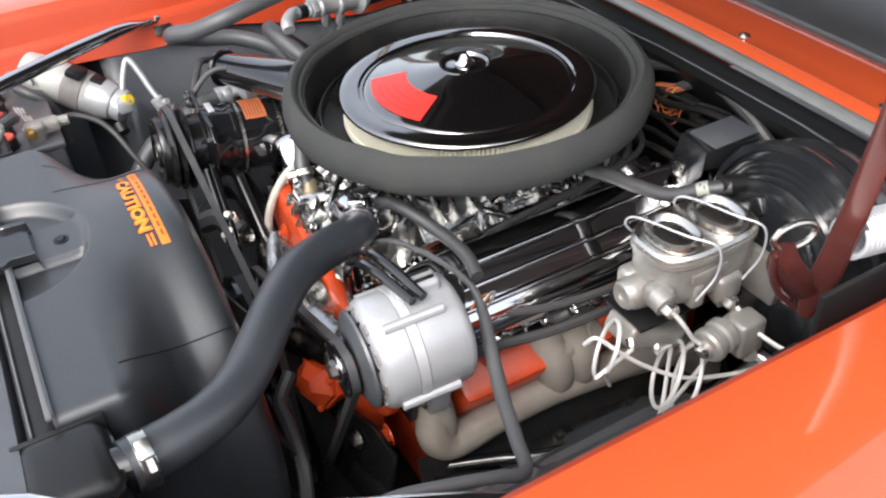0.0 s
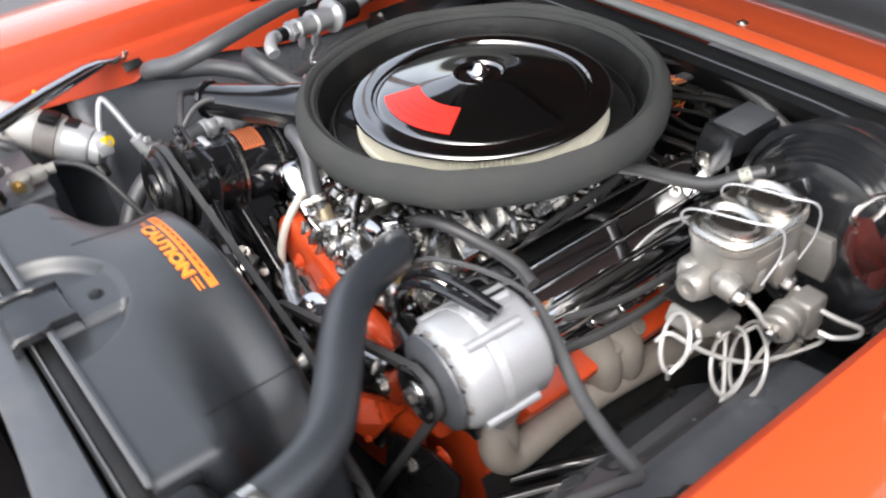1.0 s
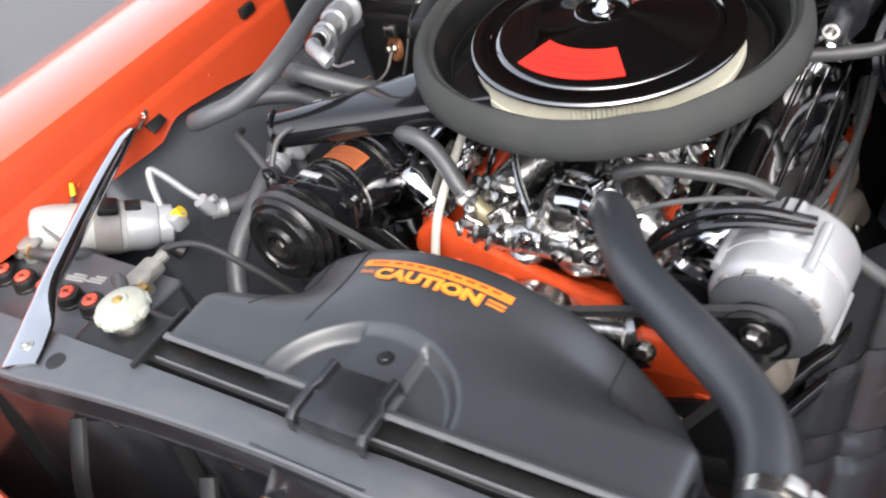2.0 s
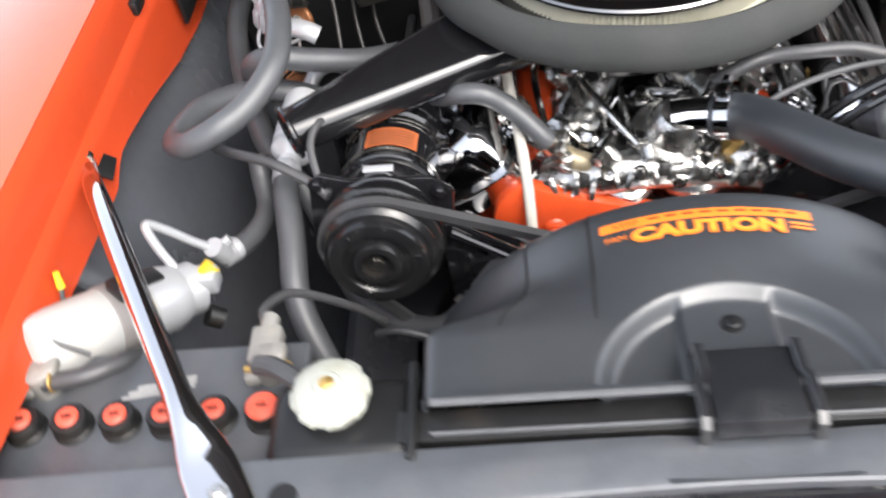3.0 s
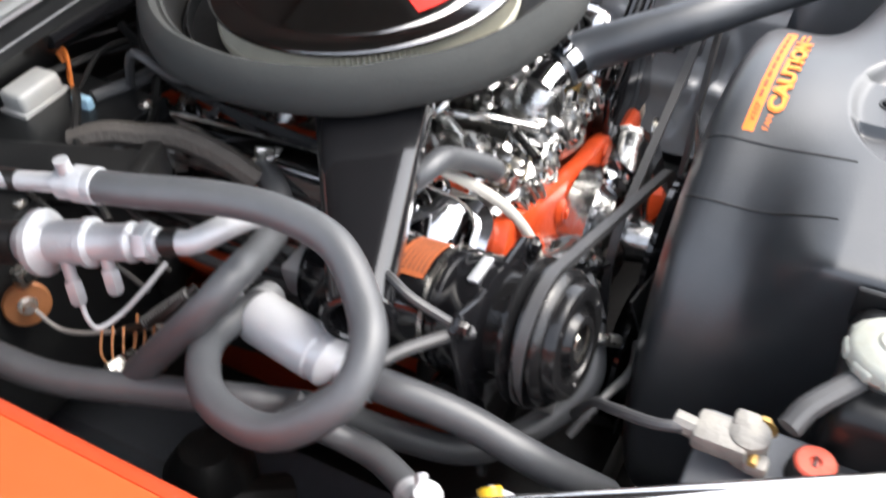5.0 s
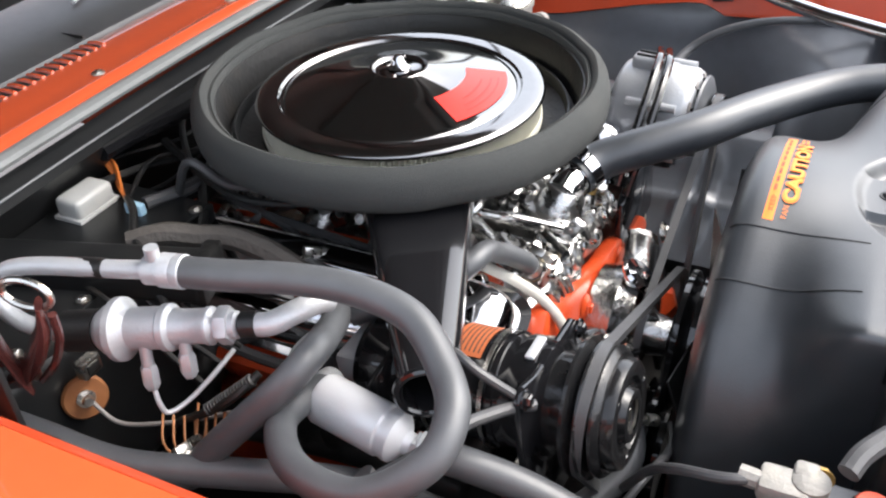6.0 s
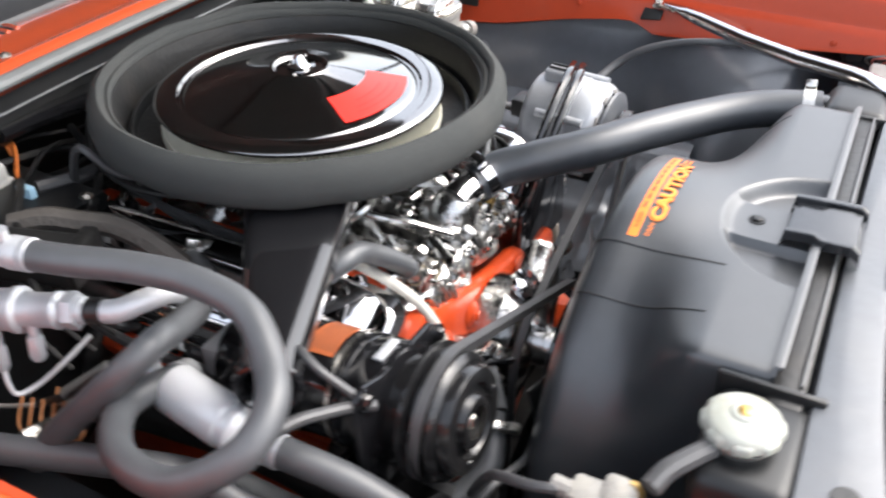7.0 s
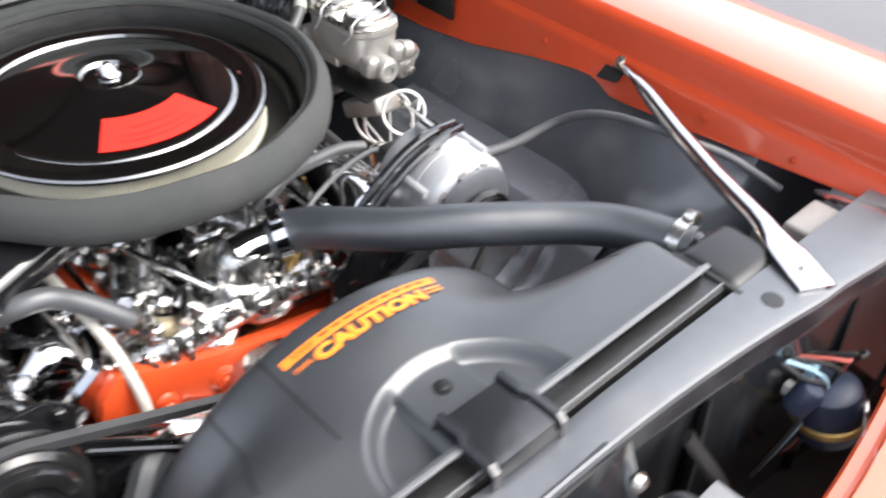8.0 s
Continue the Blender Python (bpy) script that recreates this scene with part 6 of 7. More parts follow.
hose([(-0.500, 0.20, 0.80), (-0.498, 0.10, 0.80), (-0.486, 0.023, 0.785), (-0.456, -0.067, 0.782), (-0.426, -0.143, 0.776), (-0.390, -0.175, 0.738), (-0.361, -0.217, 0.694), (-0.334, -0.277, 0.670), (-0.285, -0.321, 0.668), (-0.233, -0.350, 0.690), (-0.190, -0.335, 0.72)],
     0.0135, "long black heater hose along the inner fender", name="heater_hose", ends=("aclamp", "bclamp"))
hose([(-0.200, 0.02, 0.80), (-0.250, -0.045, 0.825), (-0.306, -0.09, 0.847), (-0.354, -0.112, 0.868), (-0.396, -0.125, 0.884), (-0.426, -0.109, 0.864), (-0.450, -0.050, 0.798), (-0.46, -0.02, 0.76)],
     0.0130, "black heater hose under the looped hose", name="heater_hose", ends=("aclamp", "bclamp"))
hose([(-0.388, -0.216, 0.805), (-0.386, -0.245, 0.803), (-0.380, -0.280, 0.794), (-0.375, -0.312, 0.782), (-0.372, -0.347, 0.766), (-0.362, -0.376, 0.742), (-0.34, -0.41, 0.70)],
     0.0140, "black condenser hose running down to the front", name="ac_hose", ends=("aferrule",))
hose([(-0.428, -0.180, 0.80), (-0.426, -0.196, 0.780), (-0.420, -0.222, 0.764), (-0.422, -0.250, 0.762), (-0.434, -0.280, 0.766), (-0.450, -0.305, 0.775)],
     0.0115, "black hose bent to the drier fitting", name="ac_hose", ends=("bferrule",))
hose([(-0.27, -0.08, 0.815), (-0.228, -0.145, 0.832), (-0.202, -0.174, 0.853), (-0.176, -0.180, 0.854), (-0.154, -0.182, 0.840), (-0.135, -0.190, 0.825), (-0.116, -0.200, 0.806), (-0.100, -0.202, 0.785)],
     0.0110, "grey heater hose at the intake manifold", name="heater_hose", ends=("bclamp",))
hose([(-0.151, -0.110, 0.828), (-0.148, -0.138, 0.820), (-0.144, -0.166, 0.810), (-0.140, -0.198, 0.798), (-0.137, -0.228, 0.778), (-0.135, -0.252, 0.742), (-0.135, -0.264, 0.69)],
     0.0058, "cream coated steel dipstick tube", CLOTH, "dipstick", "dipstick_tube", 12)
hose([(0.060, -0.165, 0.83), (0.104, -0.159, 0.850), (0.155, -0.138, 0.838), (0.206, -0.128, 0.830), (0.240, -0.132, 0.822)], 0.0080, "black breather hose across the valve cover", RUBBER, name="breather_hose")
hose([(0.090, -0.190, 0.800), (0.130, -0.178, 0.820), (0.190, -0.158, 0.826), (0.245, -0.146, 0.822), (0.280, -0.150, 0.808), (0.318, -0.164, 0.792), (0.365, -0.181, 0.777), (0.430, -0.204, 0.782), (0.482, -0.228, 0.806), (0.492, -0.265, 0.833), (0.492, -0.310, 0.853), (0.488, -0.360, 0.866), (0.494, -0.410, 0.868), (0.52, -0.46, 0.858), (0.55, -0.52, 0.83)], [0.0034, 0.0034, 0.0034, 0.0036, 0.0060, 0.0078, 0.0080, 0.0074, 0.0066, 0.0060, 0.0055, 0.0050, 0.0050, 0.0050, 0.0050], "grey sleeved wiring loom sagging past the alternator", SLEEVE, "wiring", "wiring_loom")


# ------------------------------------------------------------ air conditioning parts on the passenger's side
def build_ac_valve():
    th = thing("suction_valve", (-0.41, -0.01, 0.86), "silver cast suction throttling valve with flare nuts", "valve")
    a, b = Vector((-0.434, 0.050, 0.884)), Vector((-0.398, -0.068, 0.899))
    d = (b - a).normalized()
    m = axis(a, d)
    mb = m @ Matrix.Diagonal((0.80, 0.80, 1, 1))
    part("body", lathe([(0, -0.012), (0.012, -0.012), (0.020, -0.008), (0.027, 0.0), (0.028, 0.006), (0.034, 0.008), (0.034, 0.014), (0.026, 0.018), (0.0225, 0.022), (0.0225, 0.050), (0.025, 0.052), (0.025, 0.058), (0.020, 0.061), (0.0185, 0.070), (0.0185, 0.088), (0.020, 0.090), (0.020, 0.094), (0.0145, 0.098), (0.0145, 0.116), (0.011, 0.118), (0, 0.118)], mb, 40), ALUMINIUM, th)
    part("hex_collar", lathe([(0.0195, 0.100), (0.0205, 0.102), (0.0205, 0.109), (0.0195, 0.111), (0.012, 0.111), (0.012, 0.100), (0.0195, 0.100)], mb, 6), ALUMINIUM, th)
    part("black_collar", tube([b - d * 0.004, b + d * 0.010], 0.0112, 18), GREASE, th)
    part("black_sleeve", tube([a - d * 0.008, a - d * 0.04], 0.018, 20), GREASE, th)
    part("inlet_tube", tube([a - d * 0.038, a - d * 0.052], [0.013, 0.009], 16), ALUMINIUM, th)
    part("outlet_tube", tube([b, b + d * 0.02, (-0.374, -0.100, 0.904), (-0.356, -0.110, 0.904), (-0.345, -0.112, 0.898)], 0.0100, 14), ALUMINIUM, th)
    n1, n2 = Vector((-0.441, 0.010, 0.852)), Vector((-0.426, -0.021, 0.864))
    for n in (n1, n2):
        part("flare_nut", lathe([(0, 0.010), (0.006, 0.010), (0.0075, 0.007), (0.0075, -0.008), (0.0045, -0.013), (0, -0.013)], axis(n, (0.2, 0.1, 1)), 6), ALUMINIUM, th)
        part("nut_neck", tube([n + Vector((0.002, 0.001, 0.01)), n + Vector((0.006, 0.003, 0.028))], 0.0052, 12), ALUMINIUM, th)
    part("small_tube", tube([n1 - Vector((0, 0, 0.010)), n1 + Vector((-0.006, -0.008, -0.024)), n1 + Vector((-0.004, -0.014, -0.034)), n1 + Vector((0.014, -0.022, -0.032)), (-0.405, -0.022, 0.832), (-0.38, -0.03, 0.845)], 0.0023, 10), ALUMINIUM, th)
    # upper tube with sleeve leading to the looped hose
    t = thing("ac_tube", (-0.41, 0.05, 0.93), "silver air conditioning tube with black collar", "tube")
    part("tube", tube([(-0.449, 0.098, 0.880), (-0.456, 0.124, 0.884), (-0.457, 0.146, 0.898), (-0.452, 0.150, 0.918), (-0.444, 0.132, 0.932), (-0.434, 0.098, 0.937), (-0.420, 0.045, 0.939), (-0.408, 0.0, 0.942)], 0.0078, 14), ALUMINIUM, t)
    part("collar", tube([(-0.425, 0.072, 0.937), (-0.4205, 0.048, 0.939)], 0.0086, 14), GREASE, t)
    part("ferrule", tube([(-0.411, 0.012, 0.941), (-0.405, -0.014, 0.943)], 0.0125, 18), ALUMINIUM, t)
    part("port_cap", tube([(-0.409, 0.004, 0.952), (-0.409, 0.004, 0.964)], 0.006, 12), ALUMINIUM, t)
    # muffler can
    u = thing("ac_muffler", (-0.39, -0.17, 0.81), "silver air conditioning muffler canister", "canister")
    m3 = axis((-0.377, -0.112, 0.817), (-0.010, -0.088, -0.010))
    part("can", lathe([(0, 0), (0.019, 0), (0.024, 0.002), (0.0265, 0.006), (0.0265, 0.068), (0.0248, 0.070), (0.0248, 0.074), (0.0256, 0.076), (0.0256, 0.081), (0.021, 0.085), (0.012, 0.090), (0.010, 0.105), (0, 0.105)], m3 @ Matrix.Diagonal((0.87, 0.87, 1, 1)), 36), CANPAINT, u)
    part("hex_fitting", lathe([(0.014, 0.098), (0.014, 0.114), (0, 0.114), (0, 0.098), (0.014, 0.098)], m3, 6), ALUMINIUM, u)
    part("bent_tube", tube([(-0.377, -0.114, 0.817), (-0.375, -0.094, 0.820), (-0.362, -0.080, 0.832), (-0.342, -0.086, 0.842), (-0.325, -0.096, 0.842)], 0.0085, 12), ALUMINIUM, u)


build_ac_valve()


def build_drier():
    th = thing("receiver_drier", (-0.51, -0.41, 0.78), "white receiver drier bottle with black band", "canister")
    a, b = Vector((-0.548, -0.462, 0.845)), Vector((-0.470, -0.372, 0.800))
    d = (b - a).normalized()
    m = axis(a, d) @ Matrix.Diagonal((0.92, 0.92, 1, 1))
    L = (b - a).length
    part("bottle", lathe([(0, -0.030), (0.026, -0.0295), (0.034, -0.026), (0.036, -0.020), (0.036, L - 0.045), (0.034, L - 0.042), (0, L - 0.042)], m, 36), WHITE, th)
    part("shoulder", lathe([(0, L - 0.043), (0.0345, L - 0.043), (0.035, L - 0.02), (0.030, L - 0.006), (0.020, L), (0, L)], m, 36), ALUMINIUM, th)
    part("band", lathe([(0.0365, 0.045), (0.0378, 0.046), (0.0378, 0.076), (0.0365, 0.077), (0.0365, 0.045)], m, 36), DULL, th, "grey metal mounting band")
    part("band_tab", box((-0.012, 0.042, 0.062), (0.03, 0.012, 0.026), 0.003, m), BLACK, th)
    part("black_tape", box((0.0, 0.0345, 0.092), (0.022, 0.006, 0.020), 0.002, m), BLACK, th)
    head = part("head", lathe([(0.026, L - 0.006), (0.028, L + 0.002), (0.028, L + 0.012), (0.020, L + 0.016), (0, L + 0.016)], m, 28), ALUMINIUM, th)
    c = Vector((-0.456, -0.366, 0.808))
    part("valve_block", box(c, (0.045, 0.022, 0.022), 0.004), ALUMINIUM, head)
    part("yellow_cap", tube([(-0.447, -0.364, 0.812), (-0.438, -0.357, 0.818)], 0.0085, 14), YELLOW, head, "yellow plastic cap")
    part("white_tube", tube([(-0.470, -0.362, 0.812), (-0.484, -0.352, 0.834), (-0.494, -0.341, 0.853), (-0.494, -0.334, 0.855), (-0.484, -0.326, 0.838), (-0.468, -0.318, 0.812), (-0.458, -0.312, 0.797), (-0.446, -0.306, 0.789)], 0.0048, 12), ALUMINIUM, head)
    part("tee_fitting", merge(tube([(-0.447, -0.308, 0.778), (-0.452, -0.316, 0.800)], 0.0105, 12), tube([(-0.452, -0.310, 0.79), (-0.438, -0.302, 0.797)], 0.005, 10)), ALUMINIUM, head)
    part("switch", tube([(-0.452, -0.382, 0.775), (-0.440, -0.380, 0.765)], 0.011, 12), GREASE, head)


build_drier()


def build_battery():
    th = thing("battery", (-0.45, -0.55, 0.66), "grey-black battery with red vent caps", "battery")
    part("case", box((-0.450, -0.555, 0.745), (0.245, 0.165, 0.17), 0.006, None, 3), SUPPORT, th)
    part("cover", box((-0.450, -0.555, 0.832), (0.250, 0.170, 0.012), 0.004, None, 3), SUPPORT, th)
    for k in range(6):
        x = -0.352 - 0.0395 * k
        r = 0.0128 if k == 0 else 0.0092
        base = part("vent_collar", lathe([(0.0165, 0.838), (0.0162, 0.841), (0.0150, 0.842), (0.0148, 0.851), (0.0135, 0.853), (0.0095, 0.853), (0, 0.852)], Matrix.Translation((x, -0.543, 0)), 24), GREASE, th)
        part("vent_cap", lathe([(0, 0.8535), (0.003, 0.8535), (0.004, 0.8555), (r - 0.0015, 0.8558), (r, 0.8545), (r, 0.850), (0, 0.850)], Matrix.Translation((x, -0.543, 0)), 20), CAPRED, base, "red vent cap")
        part("cap_slot", box((x, -0.543, 0.8556), (0.009, 0.002, 0.001), 0.0004, None), GREASE, base)
    for x in (-0.353, -0.545):
        t = part("terminal_clamp", merge(lathe([(0.013, 0.838), (0.013, 0.862), (0.009, 0.864), (0, 0.864)], Matrix.Translation((x, -0.502, 0)), 18), box((x - 0.004, -0.486, 0.853), (0.026, 0.036, 0.016), 0.004), tube([(x - 0.006, -0.475, 0.853), (x - 0.004, -0.455, 0.853)], 0.0075, 10), box((x + 0.008, -0.498, 0.860), (0.016, 0.018, 0.010), 0.004), box((x - 0.012, -0.510, 0.848), (0.014, 0.016, 0.012), 0.004)), LEAD, th, "corroded grey cable clamp")
        part("clamp_bolt", merge(bolt((x + 0.012, -0.508, 0.854), (1, 0, 0), 0.006, 0.008), tube([(x - 0.018, -0.508, 0.854), (x + 0.014, -0.508, 0.854)], 0.003, 8)), BRASS, t)
    for x, y, w in ((-0.458, -0.512, 0.034), (-0.428, -0.506, 0.026)):
        turn = Matrix.Translation((x, y, 0.8385)) @ Matrix.Rotation(0.12, 4, "Z")
        for k in range(3):
            part("label_bar", box((0.003 * (k - 1), 0.0042 * (k - 1), 0), (w * (1, 0.85, 0.6)[k], 0.0026, 0.001), 0.0, turn), WHITE, th)
    tagged(part("battery_cable", tube([(-0.357, -0.470, 0.853), (-0.365, -0.445, 0.852), (-0.350, -0.41, 0.83), (-0.315, -0.385, 0.78), (-0.29, -0.36, 0.72)], 0.0042, 10), RUBBER), "black battery cable from the terminal clamp", "cable", "battery cables")
    tagged(part("battery_cable", tube([(-0.541, -0.508, 0.851), (-0.525, -0.507, 0.853), (-0.504, -0.503, 0.853), (-0.487, -0.490, 0.848), (-0.478, -0.472, 0.833), (-0.475, -0.462, 0.800), (-0.47, -0.46, 0.76)], 0.0075, 12), RUBBER), "black battery cable from the terminal clamp", "cable", "battery cables")
    w = thing("marker_wire", (-0.566, -0.411, 0.86), "thin black wire with yellow connector", "wire")
    part("connector", tube([(-0.5485, -0.412, 0.882), (-0.5475, -0.418, 0.868)], [0.0028, 0.0040], 10), YELLOW, w, "yellow connector")
    part("wire", tube([(-0.5475, -0.418, 0.868), (-0.5465, -0.430, 0.860), (-0.545, -0.452, 0.868), (-0.536, -0.478, 0.872), (-0.51, -0.480, 0.850)], 0.0022, 6), RUBBER, w)


build_battery()


# ------------------------------------------------------------ firewall parts
def build_firewall_parts():
    th = thing("control_box", (0.24, 0.22, 0.83), "black sheet metal control box on the firewall", "box")
    part("case", loft([[Vector(p) for p in ((0.224, 0.170, 0.897), (0.269, 0.166, 0.892), (0.264, 0.166, 0.862), (0.222, 0.170, 0.866))], [Vector(p) for p in ((0.232, 0.242, 0.897), (0.281, 0.231, 0.892), (0.277, 0.231, 0.862), (0.232, 0.242, 0.864))],
                       ], True, True), BOOSTER, th)
    part("front_plate", prism([(0.208, 0.842), (0.212, 0.832), (0.230, 0.816), (0.236, 0.818), (0.264, 0.856), (0.268, 0.890), (0.224, 0.896)], 0.003, Matrix.Translation((0, 0.1665, 0)) @ pose(0, 0, 0, 90, 0, 0), 0.0008), BOOSTER, th)
    part("top_rim", box((0.252, 0.204, 0.8965), (0.046, 0.066, 0.003), 0.001), SUPPORT, th)
    part("plate_bolt", bolt((0.226, 0.1630, 0.846), (0, -1, 0), 0.007, 0.004), STEEL, th)
    # heater case with its flat top on the passenger's side
    h = thing("heater_case", (-0.33, 0.22, 0.70), "black heater and evaporator case on the firewall", "case")
    part("case", box((-0.36, 0.235, 0.72), (0.30, 0.19, 0.22), 0.02, None, 3), BLACK, h)
    part("flat_cover", box((-0.335, 0.225, 0.836), (0.30, 0.16, 0.010), 0.003), BLACK, h)
    part("air_duct", box((0, 0, 0), (0.052, 0.235, 0.034), 0.006, Matrix.Translation((-0.338, 0.168, 0.848)) @ Matrix.Rotation(radians(17), 4, "Z"), 3), BLACK, h, "flat black air duct")
    part("duct_flange", box((0, 0, 0), (0.060, 0.018, 0.040), 0.004, Matrix.Translation((-0.300, 0.062, 0.848)) @ Matrix.Rotation(radians(17), 4, "Z"), 2), GREASE, h)
    part("cover_lip", box((-0.335, 0.146, 0.830), (0.30, 0.005, 0.022), 0.0015), BLACK, h)
    for k in range(4):
        part("case_screw", bolt((-0.46 + 0.085 * k, 0.152, 0.842), (0, 0, 1), 0.005, 0.004), STEEL, h)
    r = thing("relay", (-0.243, 0.285, 0.82), "white plastic relay box on the heater case", "relay")
    part("cover", box((-0.245, 0.270, 0.853), (0.055, 0.035, 0.026), 0.006, None, 3), WHITE, r)
    part("base", box((-0.245, 0.270, 0.8425), (0.062, 0.040, 0.006), 0.002), WHITE, r)
    w = thing("orange_wires", (-0.2, 0.3, 0.85), "orange wires with light blue connector", "wire")
    part("connector", box((-0.232, 0.212, 0.845), (0.010, 0.024, 0.018), 0.003), WIRE_BLUE, w)
    part("clip", box((-0.178, 0.312, 0.868), (0.022, 0.016, 0.03), 0.003), GREASE, w)
    for k in range(3):
        part("wire", tube([(-0.178 + 0.004 * k, 0.306, 0.864), (-0.186 + 0.003 * k, 0.284, 0.846 + 0.005 * k), (-0.206 - 0.003 * k, 0.258 - 0.005 * k, 0.846), (-0.226, 0.228, 0.852)], 0.0020, 6), WIRE_ORANGE, w)
    w2 = thing("orange_wires", (0.1, 0.28, 0.85), "bundle of orange wires by the firewall", "wire")
    rw = random.Random(5)
    for k in range(6):
        part("wire", tube([(0.085 + rw.uniform(-0.01, 0.012), 0.285, 0.860), (0.060 + rw.uniform(-0.015, 0.02), 0.272 + rw.uniform(-0.006, 0.006), 0.846 + rw.uniform(-0.008, 0.008)), (0.062 + rw.uniform(-0.012, 0.02), 0.268, 0.818 + rw.uniform(-0.01, 0.012)), (0.090 + rw.uniform(-0.012, 0.012), 0.274, 0.822 + rw.uniform(-0.01, 0.012)), (0.098, 0.282, 0.85)], 0.0011, 6), (WIRE_ORANGE, BRASS, WIRE_RED)[k % 3], w2)
    for k in range(3):
        part("connector", box((0.112 + 0.012 * k, 0.280, 0.852 - 0.010 * k), (0.03, 0.016, 0.012), 0.003, None), GREASE, w2)
    tagged(part("wiring_loom", tube([(0.02, 0.29, 0.868), (0.074, 0.29, 0.884), (0.15, 0.288, 0.889), (0.214, 0.286, 0.872), (0.256, 0.286, 0.850), (0.306, 0.286, 0.834), (0.351, 0.286, 0.825), (0.42, 0.28, 0.80), (0.50, 0.25, 0.78)], 0.0085, 10), RUBBER), "thick black wiring loom along the firewall", "wiring", "looms")
    tagged(part("wiring_loom", tube([(0.05, 0.305, 0.880), (0.14, 0.300, 0.896), (0.20, 0.299, 0.888), (0.25, 0.298, 0.876), (0.30, 0.29, 0.856), (0.36, 0.285, 0.84), (0.43, 0.275, 0.83), (0.5, 0.26, 0.80)], 0.004, 10), RUBBER), "thin black wiring loom along the firewall", "wiring", "looms")
    tagged(part("wiring_loom", tube([(-0.22, 0.21, 0.845), (-0.15, 0.19, 0.84), (-0.05, 0.235, 0.83), (0.05, 0.28, 0.84), (0.10, 0.30, 0.87)], 0.008, 10), RUBBER), "black wiring loom behind the engine", "wiring", "looms")
    d = thing("blower_terminal", (-0.425, 0.128, 0.755), "brown round terminal plate on the heater case", "terminal")
    md = axis((-0.425, 0.130, 0.768), (-0.5, -1, 0.3))
    part("disc", lathe([(0, 0.006), (0.020, 0.006), (0.022, 0.004), (0.022, 0), (0, 0)], md, 28), COPPER, d)
    part("post", bolt(md @ Vector((0, 0, 0.006)), (-0.5, -1, 0.3), 0.006, 0.012), STEEL, d)
    part("clip", box((-0.418, 0.118, 0.806), (0.024, 0.012, 0.020), 0.003), STEEL, d)
    part("clip_slot", box((-0.418, 0.1115, 0.806), (0.014, 0.003, 0.010), 0.001), GREASE, d)
    part("lead", tube([(-0.428, 0.120, 0.770), (-0.425, 0.09, 0.748), (-0.41, 0.03, 0.760), (-0.385, -0.03, 0.775)], 0.0022, 8), DULL, d)


build_firewall_parts()


